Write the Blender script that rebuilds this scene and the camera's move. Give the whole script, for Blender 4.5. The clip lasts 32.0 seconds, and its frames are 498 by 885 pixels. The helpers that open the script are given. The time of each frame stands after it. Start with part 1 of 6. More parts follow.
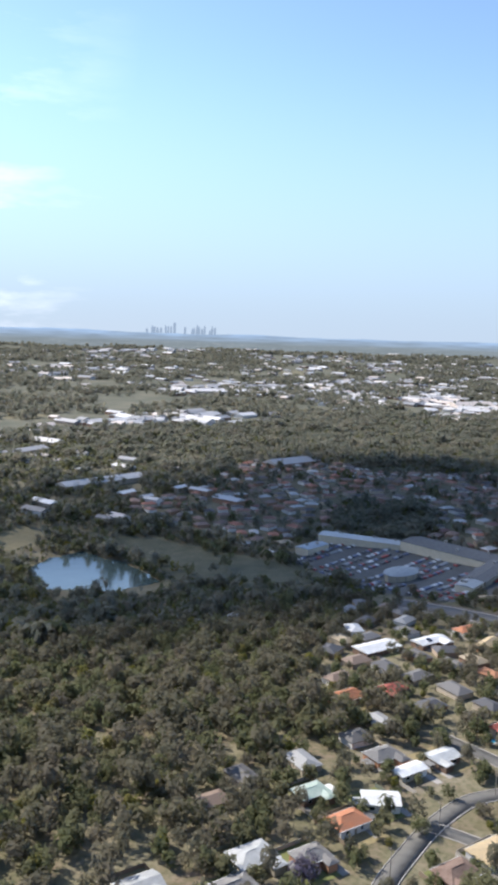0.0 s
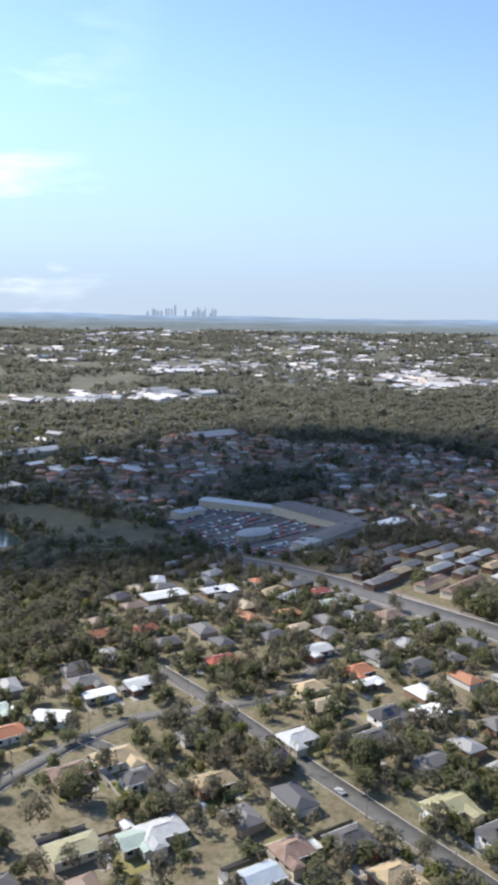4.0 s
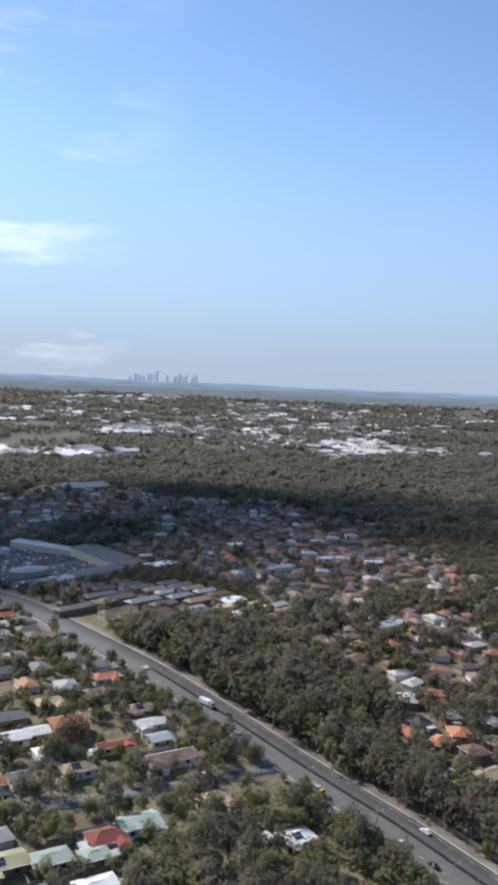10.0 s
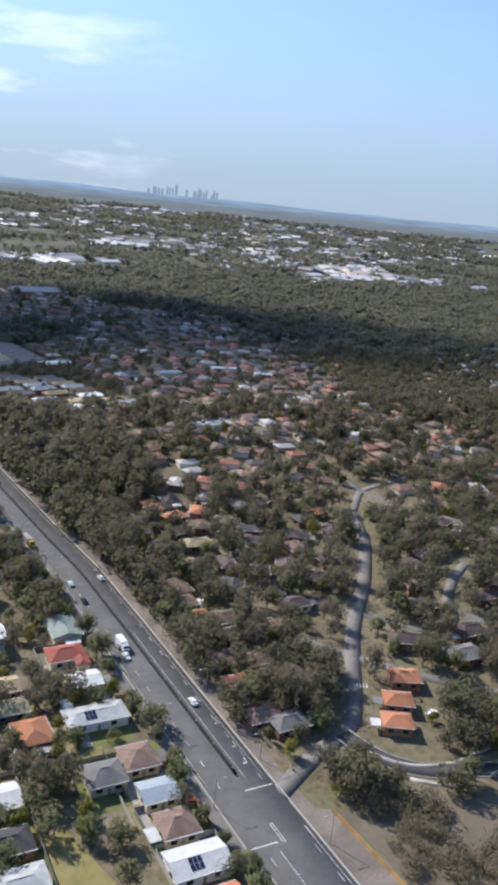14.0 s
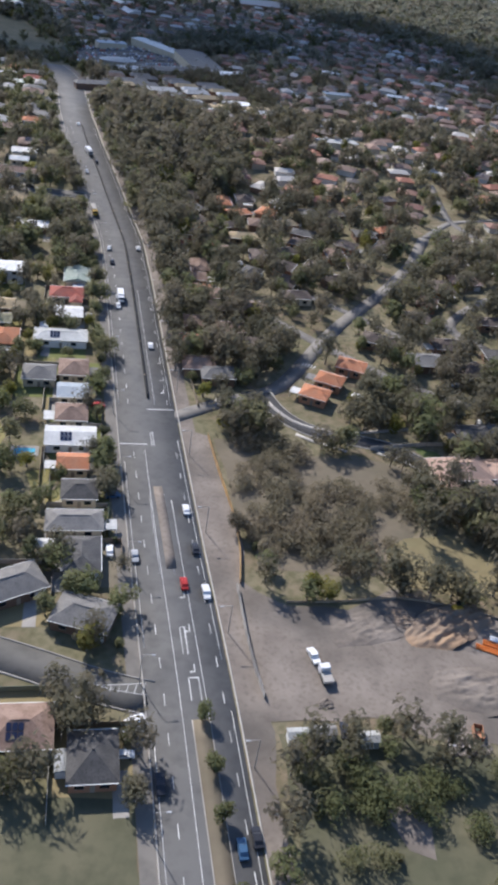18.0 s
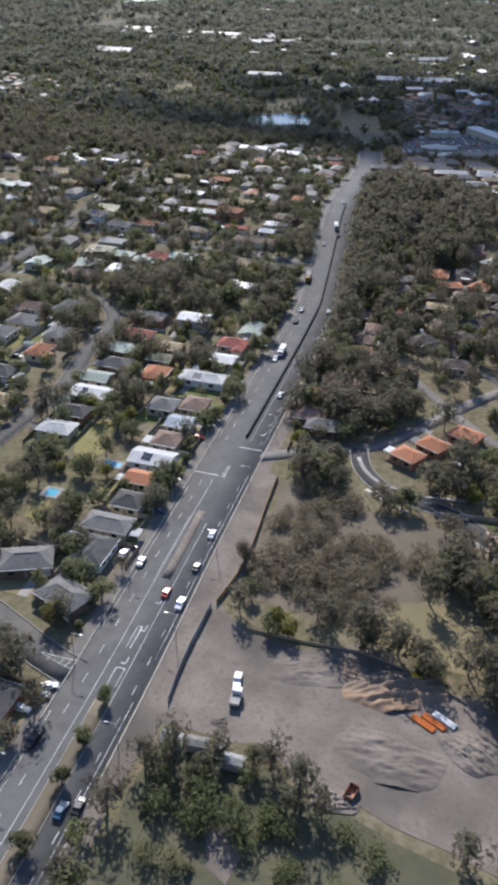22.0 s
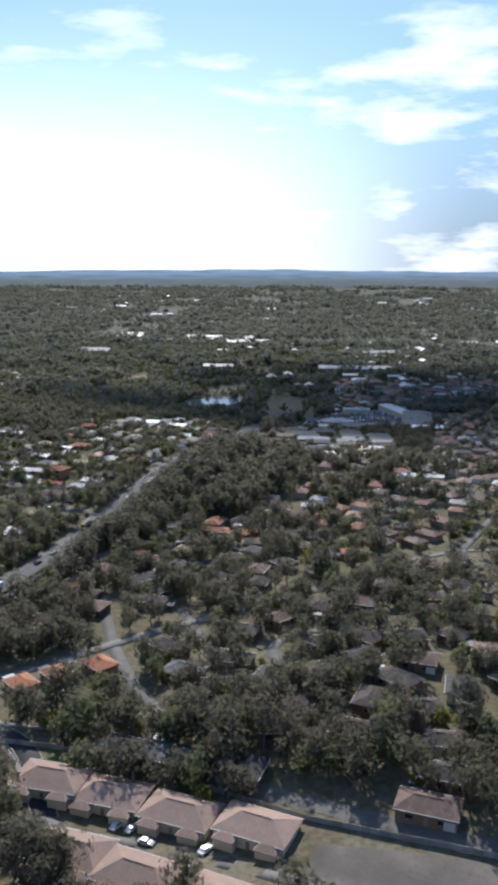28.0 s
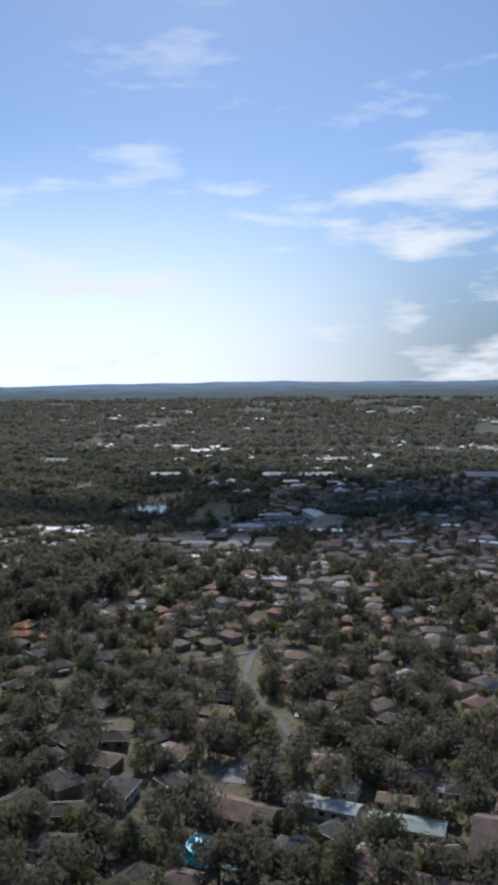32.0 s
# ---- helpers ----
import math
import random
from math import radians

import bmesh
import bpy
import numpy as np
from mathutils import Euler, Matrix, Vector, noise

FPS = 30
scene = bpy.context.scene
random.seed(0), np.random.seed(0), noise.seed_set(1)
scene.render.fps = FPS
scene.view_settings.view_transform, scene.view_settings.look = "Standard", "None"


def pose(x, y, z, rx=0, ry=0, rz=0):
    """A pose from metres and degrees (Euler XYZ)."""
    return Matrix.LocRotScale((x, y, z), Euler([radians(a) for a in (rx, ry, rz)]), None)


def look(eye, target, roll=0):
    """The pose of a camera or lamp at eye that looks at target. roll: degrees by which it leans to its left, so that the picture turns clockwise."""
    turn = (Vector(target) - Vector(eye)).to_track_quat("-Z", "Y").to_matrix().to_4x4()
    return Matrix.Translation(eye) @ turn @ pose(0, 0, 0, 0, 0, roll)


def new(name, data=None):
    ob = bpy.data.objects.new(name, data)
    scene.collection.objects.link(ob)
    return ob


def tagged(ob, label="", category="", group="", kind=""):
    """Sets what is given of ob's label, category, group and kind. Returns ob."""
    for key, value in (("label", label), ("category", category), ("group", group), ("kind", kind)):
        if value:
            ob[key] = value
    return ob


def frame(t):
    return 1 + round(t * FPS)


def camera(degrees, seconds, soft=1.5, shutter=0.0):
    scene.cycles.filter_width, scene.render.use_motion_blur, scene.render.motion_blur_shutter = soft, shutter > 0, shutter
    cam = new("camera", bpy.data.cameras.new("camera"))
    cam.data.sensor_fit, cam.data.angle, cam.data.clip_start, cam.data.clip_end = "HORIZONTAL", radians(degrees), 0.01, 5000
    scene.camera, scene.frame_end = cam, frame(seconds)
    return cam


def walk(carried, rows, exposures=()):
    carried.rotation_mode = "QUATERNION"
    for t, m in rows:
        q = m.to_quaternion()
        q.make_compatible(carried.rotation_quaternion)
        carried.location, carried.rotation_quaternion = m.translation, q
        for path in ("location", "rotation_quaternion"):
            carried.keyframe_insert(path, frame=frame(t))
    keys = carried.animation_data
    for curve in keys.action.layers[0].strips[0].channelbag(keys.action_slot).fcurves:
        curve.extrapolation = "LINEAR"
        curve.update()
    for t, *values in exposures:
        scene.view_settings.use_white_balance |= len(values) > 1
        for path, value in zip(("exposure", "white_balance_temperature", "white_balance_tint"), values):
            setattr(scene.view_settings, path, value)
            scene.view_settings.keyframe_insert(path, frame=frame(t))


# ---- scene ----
import itertools

# ---- camera ----
cam = camera(32.8, 32.0, soft=4.0)
PATH = [
    (0, (-458.87, 181.574, 168.894), (-457.769, 183.224, 168.637), 1.9),
    (0.5, (-445.802, 168.23, 168.434), (-444.72, 169.889, 168.152), 2.3),
    (1, (-432.983, 155.001, 167.724), (-431.939, 156.681, 167.424), 1.6),
    (1.5, (-419.611, 142.4, 166.962), (-418.591, 144.102, 166.709), 1.5),
    (2, (-406.924, 130.414, 166.144), (-405.912, 132.125, 165.918), 1.5),
    (2.5, (-394.167, 118.136, 165.499), (-393.132, 119.838, 165.317), 1.2),
    (3, (-382.356, 105.962, 164.542), (-381.297, 107.649, 164.357), 2.0),
    (3.5, (-369.839, 93.823, 163.719), (-368.767, 95.49, 163.451), 1.6),
    (5.5, (-321.357, 47.327, 157.533), (-320.406, 49.056, 157.203), -0.8),
    (6, (-308.514, 36.223, 156.915), (-307.589, 37.979, 156.665), 0.3),
    (6.5, (-296.163, 25.758, 155.994), (-295.237, 27.525, 155.854), 0.5),
    (7, (-283.212, 14.474, 155.13), (-282.27, 16.232, 154.991), 1.1),
    (7.5, (-269.606, 2.971, 154.107), (-268.624, 4.703, 153.92), 2.1),
    (8, (-256.785, -9.613, 153.75), (-255.775, -7.899, 153.551), 2.5),
    (8.5, (-243.767, -23.163, 153.565), (-242.741, -21.455, 153.391), 2.0),
    (9, (-230.685, -37.152, 153.576), (-229.656, -35.444, 153.412), 2.5),
    (9.5, (-218.093, -49.788, 153.805), (-217.069, -48.078, 153.648), 2.5),
    (10, (-205.408, -61.667, 153.794), (-204.394, -59.948, 153.659), 2.6),
    (10.5, (-193.305, -73.352, 153.464), (-192.29, -71.638, 153.284), 3.5),
    (11, (-181.364, -85.001, 152.967), (-180.331, -83.306, 152.723), 4.6),
    (11.5, (-168.019, -96.819, 153.268), (-166.976, -95.14, 152.967), 3.8),
    (12, (-154.765, -108.84, 153.139), (-153.722, -107.158, 152.856), 3.7),
    (12.5, (-141.831, -120.156, 152.875), (-140.815, -118.463, 152.56), 4.2),
    (13, (-128.561, -130.748, 152.394), (-127.565, -129.054, 152.025), 4.9),
    (13.5, (-116.934, -140.373, 152.091), (-115.965, -138.678, 151.657), 5.3),
    (14, (-104.741, -150.551, 152.157), (-103.81, -148.865, 151.615), 5.9),
    (14.5, (-94.246, -161.603, 152.052), (-93.343, -159.95, 151.381), 7.5),
    (15, (-83.587, -174.638, 151.026), (-82.723, -173.014, 150.24), 7.5),
    (17.5, (-34.728, -210.947, 144.384), (-34.212, -209.349, 143.297), 10.0),
    (18, (-23.026, -216.251, 145.123), (-22.636, -214.628, 144.022), 9.2),
    (18.5, (-11.295, -220.214, 146.009), (-11.042, -218.579, 144.886), 7.8),
    (19, (0.738, -223.968, 146.492), (0.874, -222.329, 145.354), 7.3),
    (19.5, (12.737, -226.904, 147.207), (12.777, -225.231, 146.112), 7.4),
    (20, (23.985, -229.291, 148.014), (23.919, -227.61, 146.931), 7.0),
    (20.5, (35.853, -229.999, 148.951), (35.678, -228.356, 147.824), 5.9),
    (21, (49.048, -230.105, 149.716), (48.76, -228.465, 148.607), 4.2),
    (21.5, (61.615, -229.287, 149.893), (61.219, -227.633, 148.842), 2.6),
    (22, (72.987, -228.047, 150.032), (72.502, -226.388, 149.025), 1.7),
    (22.5, (86.031, -226.047, 149.151), (85.446, -224.354, 148.26), 1.5),
    (23, (97.921, -224.093, 148.801), (97.238, -222.355, 148.086), 1.2),
    (23.5, (108.724, -221.508, 147.871), (107.959, -219.737, 147.344), 1.3),
    (24, (120.69, -217.763, 146.607), (119.88, -215.982, 146.197), 1.5),
    (24.5, (132.58, -214.702, 146.015), (131.758, -212.912, 145.667), 1.0),
    (25, (144.627, -212.026, 145.792), (143.823, -210.219, 145.5), 1.5),
    (25.5, (158.784, -208.216, 145.223), (158.001, -206.396, 144.95), 1.6),
    (27.5, (202.136, -195.807, 134.512), (201.442, -193.951, 134.244), 0.6),
    (28, (215.695, -190.183, 133.155), (215.012, -188.343, 132.771), 0.1),
    (28.5, (227.867, -185.2, 131.393), (227.192, -183.351, 131.041), -0.5),
    (29, (241.504, -180.496, 129.96), (240.83, -178.647, 129.604), -0.3),
    (29.5, (255.309, -175.887, 129.42), (254.613, -174.047, 129.061), -0.5),
    (30, (269.022, -172.098, 129.229), (268.293, -170.266, 128.892), -0.4),
    (30.5, (282.135, -168.133, 129.032), (281.39, -166.306, 128.708), -0.0),
    (31, (296.561, -163.445, 128.375), (295.819, -161.605, 128.118), -0.3),
    (31.5, (308.701, -159.418, 128.25), (307.972, -157.572, 127.999), 0.3),
    (32, (322.625, -153.932, 127.531), (321.888, -152.077, 127.407), -0.8),
]
EXPOSURES = [(0, 1.0, 6400, 12), (6, 0.85, 6400, 12), (10, 0.6, 6300, 12), (13, 0.6, 6200, 12), (15, 0.7, 6200, 14), (20, 0.6, 6200, 14), (24, 0.45, 6100, 12), (28, 0.3, 6000, 10), (29, 0.4, 6000, 10), (31, 0.3, 6000, 10), (32, -0.25, 6000, 10)]
walk(cam, [(t, look(eye, target, roll)) for t, eye, target, roll in PATH], EXPOSURES)

# ---- daylight ----
SUN_AZ, SUN_EL = -25.0, 38.0
sun_dir = Vector((math.sin(radians(SUN_AZ)) * math.cos(radians(SUN_EL)), math.cos(radians(SUN_AZ)) * math.cos(radians(SUN_EL)), math.sin(radians(SUN_EL))))
sun = new("sun", bpy.data.lights.new("sun", "SUN"))
sun.data.energy, sun.data.angle, sun.data.color = 4.4, radians(1.4), (1.0, 0.94, 0.85)
sun.matrix_world = look(sun_dir * 2000, (0, 0, 0))

world = bpy.data.worlds.new("world")
scene.world = world
world.use_nodes = True
wt = world.node_tree
for n in list(wt.nodes):
    wt.nodes.remove(n)


def wnode(kind, **values):
    n = wt.nodes.new(kind)
    for key, value in values.items():
        n.inputs[key].default_value = value
    return n


sky = wt.nodes.new("ShaderNodeTexSky")
sky.sky_type, sky.sun_disc = "NISHITA", False
sky.sun_elevation, sky.sun_rotation = radians(SUN_EL), radians(SUN_AZ)
sky.altitude, sky.air_density, sky.dust_density, sky.ozone_density = 150, 0.8, 0.15, 2.5
coord = wt.nodes.new("ShaderNodeTexCoord")
split = wt.nodes.new("ShaderNodeSeparateXYZ")
wt.links.new(coord.outputs["Generated"], split.inputs[0])
stretch = wt.nodes.new("ShaderNodeMapping")
stretch.inputs["Scale"].default_value = (3.2, 3.2, 13.0)
stretch.inputs["Location"].default_value = (0.35, 0.0, 0.0)
wt.links.new(coord.outputs["Generated"], stretch.inputs[0])
puffs = wnode("ShaderNodeTexNoise", Scale=1.5, Detail=9.0, Roughness=0.56)
wt.links.new(stretch.outputs[0], puffs.inputs["Vector"])
edge = wt.nodes.new("ShaderNodeMapRange")
edge.inputs["From Min"].default_value, edge.inputs["From Max"].default_value = 0.54, 0.66
wt.links.new(puffs.outputs[0], edge.inputs[0])
# clouds gather on the western side and thin out towards the zenith
side = wt.nodes.new("ShaderNodeMapRange")
side.inputs["From Min"].default_value, side.inputs["From Max"].default_value = 0.42, -0.15
wt.links.new(split.outputs[0], side.inputs[0])
high = wt.nodes.new("ShaderNodeMapRange")
high.inputs["From Min"].default_value, high.inputs["From Max"].default_value = 0.55, 0.12
wt.links.new(split.outputs[2], high.inputs[0])
m1 = wt.nodes.new("ShaderNodeMath")
m1.operation = "MULTIPLY"
wt.links.new(edge.outputs[0], m1.inputs[0])
wt.links.new(side.outputs[0], m1.inputs[1])
m2 = wt.nodes.new("ShaderNodeMath")
m2.operation = "MULTIPLY"
wt.links.new(m1.outputs[0], m2.inputs[0])
wt.links.new(high.outputs[0], m2.inputs[1])
cloudy = wt.nodes.new("ShaderNodeMix")
cloudy.data_type = "RGBA"
wt.links.new(m2.outputs[0], cloudy.inputs[0])
wt.links.new(sky.outputs[0], cloudy.inputs[6])
cloudy.inputs[7].default_value = (8.0, 8.1, 8.3, 1)
# white haze lies along the horizon, brightest below the sun
low = wt.nodes.new("ShaderNodeMapRange")
low.interpolation_type = "SMOOTHSTEP"
low.inputs["From Min"].default_value, low.inputs["From Max"].default_value = 0.30, 0.0
wt.links.new(split.outputs[2], low.inputs[0])
toward = wt.nodes.new("ShaderNodeVectorMath")
toward.operation = "DOT_PRODUCT"
toward.inputs[1].default_value = (math.sin(radians(SUN_AZ - 14)), math.cos(radians(SUN_AZ - 14)), 0)
wt.links.new(coord.outputs["Generated"], toward.inputs[0])
glare = wt.nodes.new("ShaderNodeMapRange")
glare.interpolation_type = "SMOOTHSTEP"
glare.inputs["From Min"].default_value, glare.inputs["From Max"].default_value = 0.82, 1.0
wt.links.new(toward.outputs["Value"], glare.inputs[0])
hazy = wt.nodes.new("ShaderNodeMix")
hazy.data_type = "RGBA"
wt.links.new(glare.outputs[0], hazy.inputs[0])
hazy.inputs[6].default_value, hazy.inputs[7].default_value = (1.9, 2.45, 3.2, 1), (9.0, 9.4, 9.9, 1)
softened = wt.nodes.new("ShaderNodeMix")
softened.data_type = "RGBA"
fade = wt.nodes.new("ShaderNodeMath")
fade.operation = "MULTIPLY"
fade.inputs[1].default_value = 0.93
wt.links.new(low.outputs[0], fade.inputs[0])
wt.links.new(fade.outputs[0], softened.inputs[0])
wt.links.new(sky.outputs[0], softened.inputs[6])
wt.links.new(hazy.outputs[2], softened.inputs[7])
wt.links.new(softened.outputs[2], cloudy.inputs[6])
back = wnode("ShaderNodeBackground", Strength=0.13)
wt.links.new(cloudy.outputs[2], back.inputs[0])
wout = wt.nodes.new("ShaderNodeOutputWorld")
wt.links.new(back.outputs[0], wout.inputs[0])


# ---- materials ----
def shader(name, rough=0.8, metal=0.0, spec=0.3):
    m = bpy.data.materials.new(name)
    m.use_nodes = True
    b = m.node_tree.nodes["Principled BSDF"]
    b.inputs["Roughness"].default_value, b.inputs["Metallic"].default_value = rough, metal
    b.inputs["Specular IOR Level"].default_value = spec
    return m, m.node_tree, b


def mixed(nt, fac, a, b, mode="MIX"):
    n = nt.nodes.new("ShaderNodeMix")
    n.data_type, n.blend_type = "RGBA", mode
    for slot, v in ((0, fac), (6, a), (7, b)):
        if isinstance(v, (int, float)):
            n.inputs[slot].default_value = v
        elif isinstance(v, tuple):
            n.inputs[slot].default_value = (*v, 1)
        else:
            nt.links.new(v, n.inputs[slot])
    return n.outputs[2]


def grain(nt, scale, detail=4.0, low=0.35, high=0.65, vector=None):
    """Noise over world position, spread to 0..1."""
    n = nt.nodes.new("ShaderNodeTexNoise")
    n.inputs["Scale"].default_value, n.inputs["Detail"].default_value = scale, detail
    if vector is None:
        vector = nt.nodes.new("ShaderNodeNewGeometry").outputs["Position"]
    nt.links.new(vector, n.inputs["Vector"])
    r = nt.nodes.new("ShaderNodeMapRange")
    r.inputs["From Min"].default_value, r.inputs["From Max"].default_value = low, high
    nt.links.new(n.outputs[0], r.inputs[0])
    return r.outputs[0]


def bumped(nt, b, height, strength, distance):
    n = nt.nodes.new("ShaderNodeBump")
    n.inputs["Strength"].default_value, n.inputs["Distance"].default_value = strength, distance
    nt.links.new(height, n.inputs["Height"])
    nt.links.new(n.outputs[0], b.inputs["Normal"])


def surface(name, colour, worn, rough=0.8, metal=0.0, fine=3.0, coarse=0.25, spread=0.25, bump=0.0):
    """A plain surface with fine grain, broad wear and a shade of its own for every object."""
    m, nt, b = shader(name, rough, metal)
    c = mixed(nt, grain(nt, coarse), colour, worn)
    dark = tuple(v * 0.72 for v in colour)
    f = nt.nodes.new("ShaderNodeMath")
    f.operation = "MULTIPLY"
    f.inputs[1].default_value = 0.5
    nt.links.new(grain(nt, fine, 6.0), f.inputs[0])
    c = mixed(nt, f.outputs[0], c, dark)
    rnd = nt.nodes.new("ShaderNodeObjectInfo").outputs["Random"]
    r = nt.nodes.new("ShaderNodeMapRange")
    r.inputs["To Min"].default_value, r.inputs["To Max"].default_value = 1 - spread, 1 + spread
    nt.links.new(rnd, r.inputs[0])
    h = nt.nodes.new("ShaderNodeHueSaturation")
    nt.links.new(r.outputs[0], h.inputs["Value"])
    nt.links.new(c, h.inputs["Color"])
    nt.links.new(h.outputs[0], b.inputs["Base Color"])
    if bump:
        bumped(nt, b, grain(nt, fine, 5.0), 0.5, bump)
    return m


def roofing(name, colour, worn, rough=0.6, metal=0.0, pitch=3.2, spread=0.22):
    """Roof sheets or tiles: ribs across the slope, faded patches, streaks."""
    m, nt, b = shader(name, rough, metal, 0.4 if rough < 0.65 else 0.16)
    tex = nt.nodes.new("ShaderNodeTexCoord")
    wave = nt.nodes.new("ShaderNodeTexWave")
    wave.inputs["Scale"].default_value, wave.inputs["Distortion"].default_value = pitch, 0.15
    nt.links.new(tex.outputs["Object"], wave.inputs["Vector"])
    c = mixed(nt, grain(nt, 0.35, 5.0), colour, worn)
    c = mixed(nt, grain(nt, 2.2, 6.0, 0.5, 0.8), c, tuple(v * 0.6 for v in colour))
    lines = nt.nodes.new("ShaderNodeMath")
    lines.operation = "MULTIPLY"
    lines.inputs[1].default_value = 0.25
    nt.links.new(wave.outputs[0], lines.inputs[0])
    c = mixed(nt, lines.outputs[0], c, tuple(v * 0.55 for v in colour))
    rnd = nt.nodes.new("ShaderNodeObjectInfo").outputs["Random"]
    r = nt.nodes.new("ShaderNodeMapRange")
    r.inputs["To Min"].default_value, r.inputs["To Max"].default_value = 1 - spread, 1 + spread
    nt.links.new(rnd, r.inputs[0])
    h = nt.nodes.new("ShaderNodeHueSaturation")
    nt.links.new(r.outputs[0], h.inputs["Value"])
    nt.links.new(c, h.inputs["Color"])
    nt.links.new(h.outputs[0], b.inputs["Base Color"])
    bumped(nt, b, wave.outputs[0], 0.6, 0.05)
    return m


def island_mix(name, colours, rough=0.8, fine=1.5, spec=0.3, shade=0.0):
    """Many pieces in one mesh: every piece draws its colour from the list."""
    m, nt, b = shader(name, rough, 0.0, spec)
    ramp = nt.nodes.new("ShaderNodeValToRGB")
    ramp.color_ramp.interpolation = "CONSTANT"
    els = ramp.color_ramp.elements
    while len(els) < len(colours):
        els.new(1.0)
    for i, c in enumerate(colours):
        els[i].position, els[i].color = i / len(colours), (*c, 1)
    nt.links.new(nt.nodes.new("ShaderNodeNewGeometry").outputs["Random Per Island"], ramp.inputs[0])
    c = mixed(nt, grain(nt, fine, 5.0, 0.3, 0.9), ramp.outputs[0], (0.08, 0.075, 0.065), "MIX")
    c = mixed(nt, 0.65, c, ramp.outputs[0])
    nt.links.new(c, b.inputs["Base Color"])
    return m


def foliage(name, dark, light, dry):
    m, nt, b = shader(name, 0.75, 0.0, 0.12)
    rnd = nt.nodes.new("ShaderNodeNewGeometry").outputs["Random Per Island"]
    calm = nt.nodes.new("ShaderNodeMapRange")
    calm.inputs["To Min"].default_value, calm.inputs["To Max"].default_value = 0.2, 0.85
    nt.links.new(rnd, calm.inputs[0])
    c = mixed(nt, calm.outputs[0], dark, light)
    own = nt.nodes.new("ShaderNodeObjectInfo").outputs["Random"]
    c = mixed(nt, grain(nt, 0.06, 2.0, 0.42, 0.66), c, dry)
    h = nt.nodes.new("ShaderNodeHueSaturation")
    r = nt.nodes.new("ShaderNodeMapRange")
    r.inputs["To Min"].default_value, r.inputs["To Max"].default_value = 0.75, 1.25
    nt.links.new(own, r.inputs[0])
    nt.links.new(r.outputs[0], h.inputs["Value"])
    nt.links.new(c, h.inputs["Color"])
    nt.links.new(h.outputs[0], b.inputs["Base Color"])
    tilt = nt.nodes.new("ShaderNodeVectorMath")
    tilt.operation = "MULTIPLY_ADD"
    tilt.inputs[1].default_value, tilt.inputs[2].default_value = (0.42, 0.42, 0.42), (0.0, 0.0, 0.72)
    nt.links.new(nt.nodes.new("ShaderNodeNewGeometry").outputs["Normal"], tilt.inputs[0])
    level = nt.nodes.new("ShaderNodeVectorMath")
    level.operation = "NORMALIZE"
    nt.links.new(tilt.outputs[0], level.inputs[0])
    nt.links.new(level.outputs[0], b.inputs["Normal"])
    thin = nt.nodes.new("ShaderNodeBsdfTranslucent")
    nt.links.new(h.outputs[0], thin.inputs[0])
    both = nt.nodes.new("ShaderNodeMixShader")
    both.inputs[0].default_value = 0.5
    nt.links.new(b.outputs[0], both.inputs[1])
    nt.links.new(thin.outputs[0], both.inputs[2])
    gaps, airy = nt.nodes.new("ShaderNodeBsdfTransparent"), nt.nodes.new("ShaderNodeMixShader")
    airy.inputs[0].default_value = 0.2
    nt.links.new(both.outputs[0], airy.inputs[1])
    nt.links.new(gaps.outputs[0], airy.inputs[2])
    nt.links.new(airy.outputs[0], nt.nodes["Material Output"].inputs[0])
    return m


def ground_material():
    m, nt, b = shader("ground", 0.95, 0.0, 0.1)
    grass = mixed(nt, grain(nt, 0.02, 6.0), (0.15, 0.138, 0.08), (0.22, 0.19, 0.135))
    soil = mixed(nt, grain(nt, 0.3, 8.0), (0.20, 0.155, 0.11), (0.12, 0.105, 0.06))
    near = mixed(nt, grain(nt, 0.05, 9.0, 0.45, 0.6), grass, soil)
    near = mixed(nt, grain(nt, 0.5, 4.0, 0.42, 0.8), near, (0.085, 0.085, 0.045))
    wood = mixed(nt, grain(nt, 0.012, 10.0), (0.085, 0.09, 0.066), (0.135, 0.13, 0.095))
    field = mixed(nt, grain(nt, 0.0045, 6.0, 0.60, 0.68), wood, (0.165, 0.148, 0.092))
    pos = nt.nodes.new("ShaderNodeNewGeometry").outputs["Position"]
    ln = nt.nodes.new("ShaderNodeVectorMath")
    ln.operation = "LENGTH"
    nt.links.new(pos, ln.inputs[0])
    far = nt.nodes.new("ShaderNodeMapRange")
    far.inputs["From Min"].default_value, far.inputs["From Max"].default_value = 900, 1500
    nt.links.new(ln.outputs["Value"], far.inputs[0])
    nt.links.new(mixed(nt, far.outputs[0], near, field), b.inputs["Base Color"])
    bumped(nt, b, grain(nt, 0.5, 4.0), 0.4, 0.2)
    return m


def road_material(name, a, c):
    m, nt, b = shader(name, 0.9, 0.0, 0.25)
    base = mixed(nt, grain(nt, 0.08, 6.0, 0.35, 0.7), a, c)
    base = mixed(nt, grain(nt, 0.35, 3.0, 0.45, 0.95), base, tuple(v * 0.7 for v in a))
    nt.links.new(base, b.inputs["Base Color"])
    return m


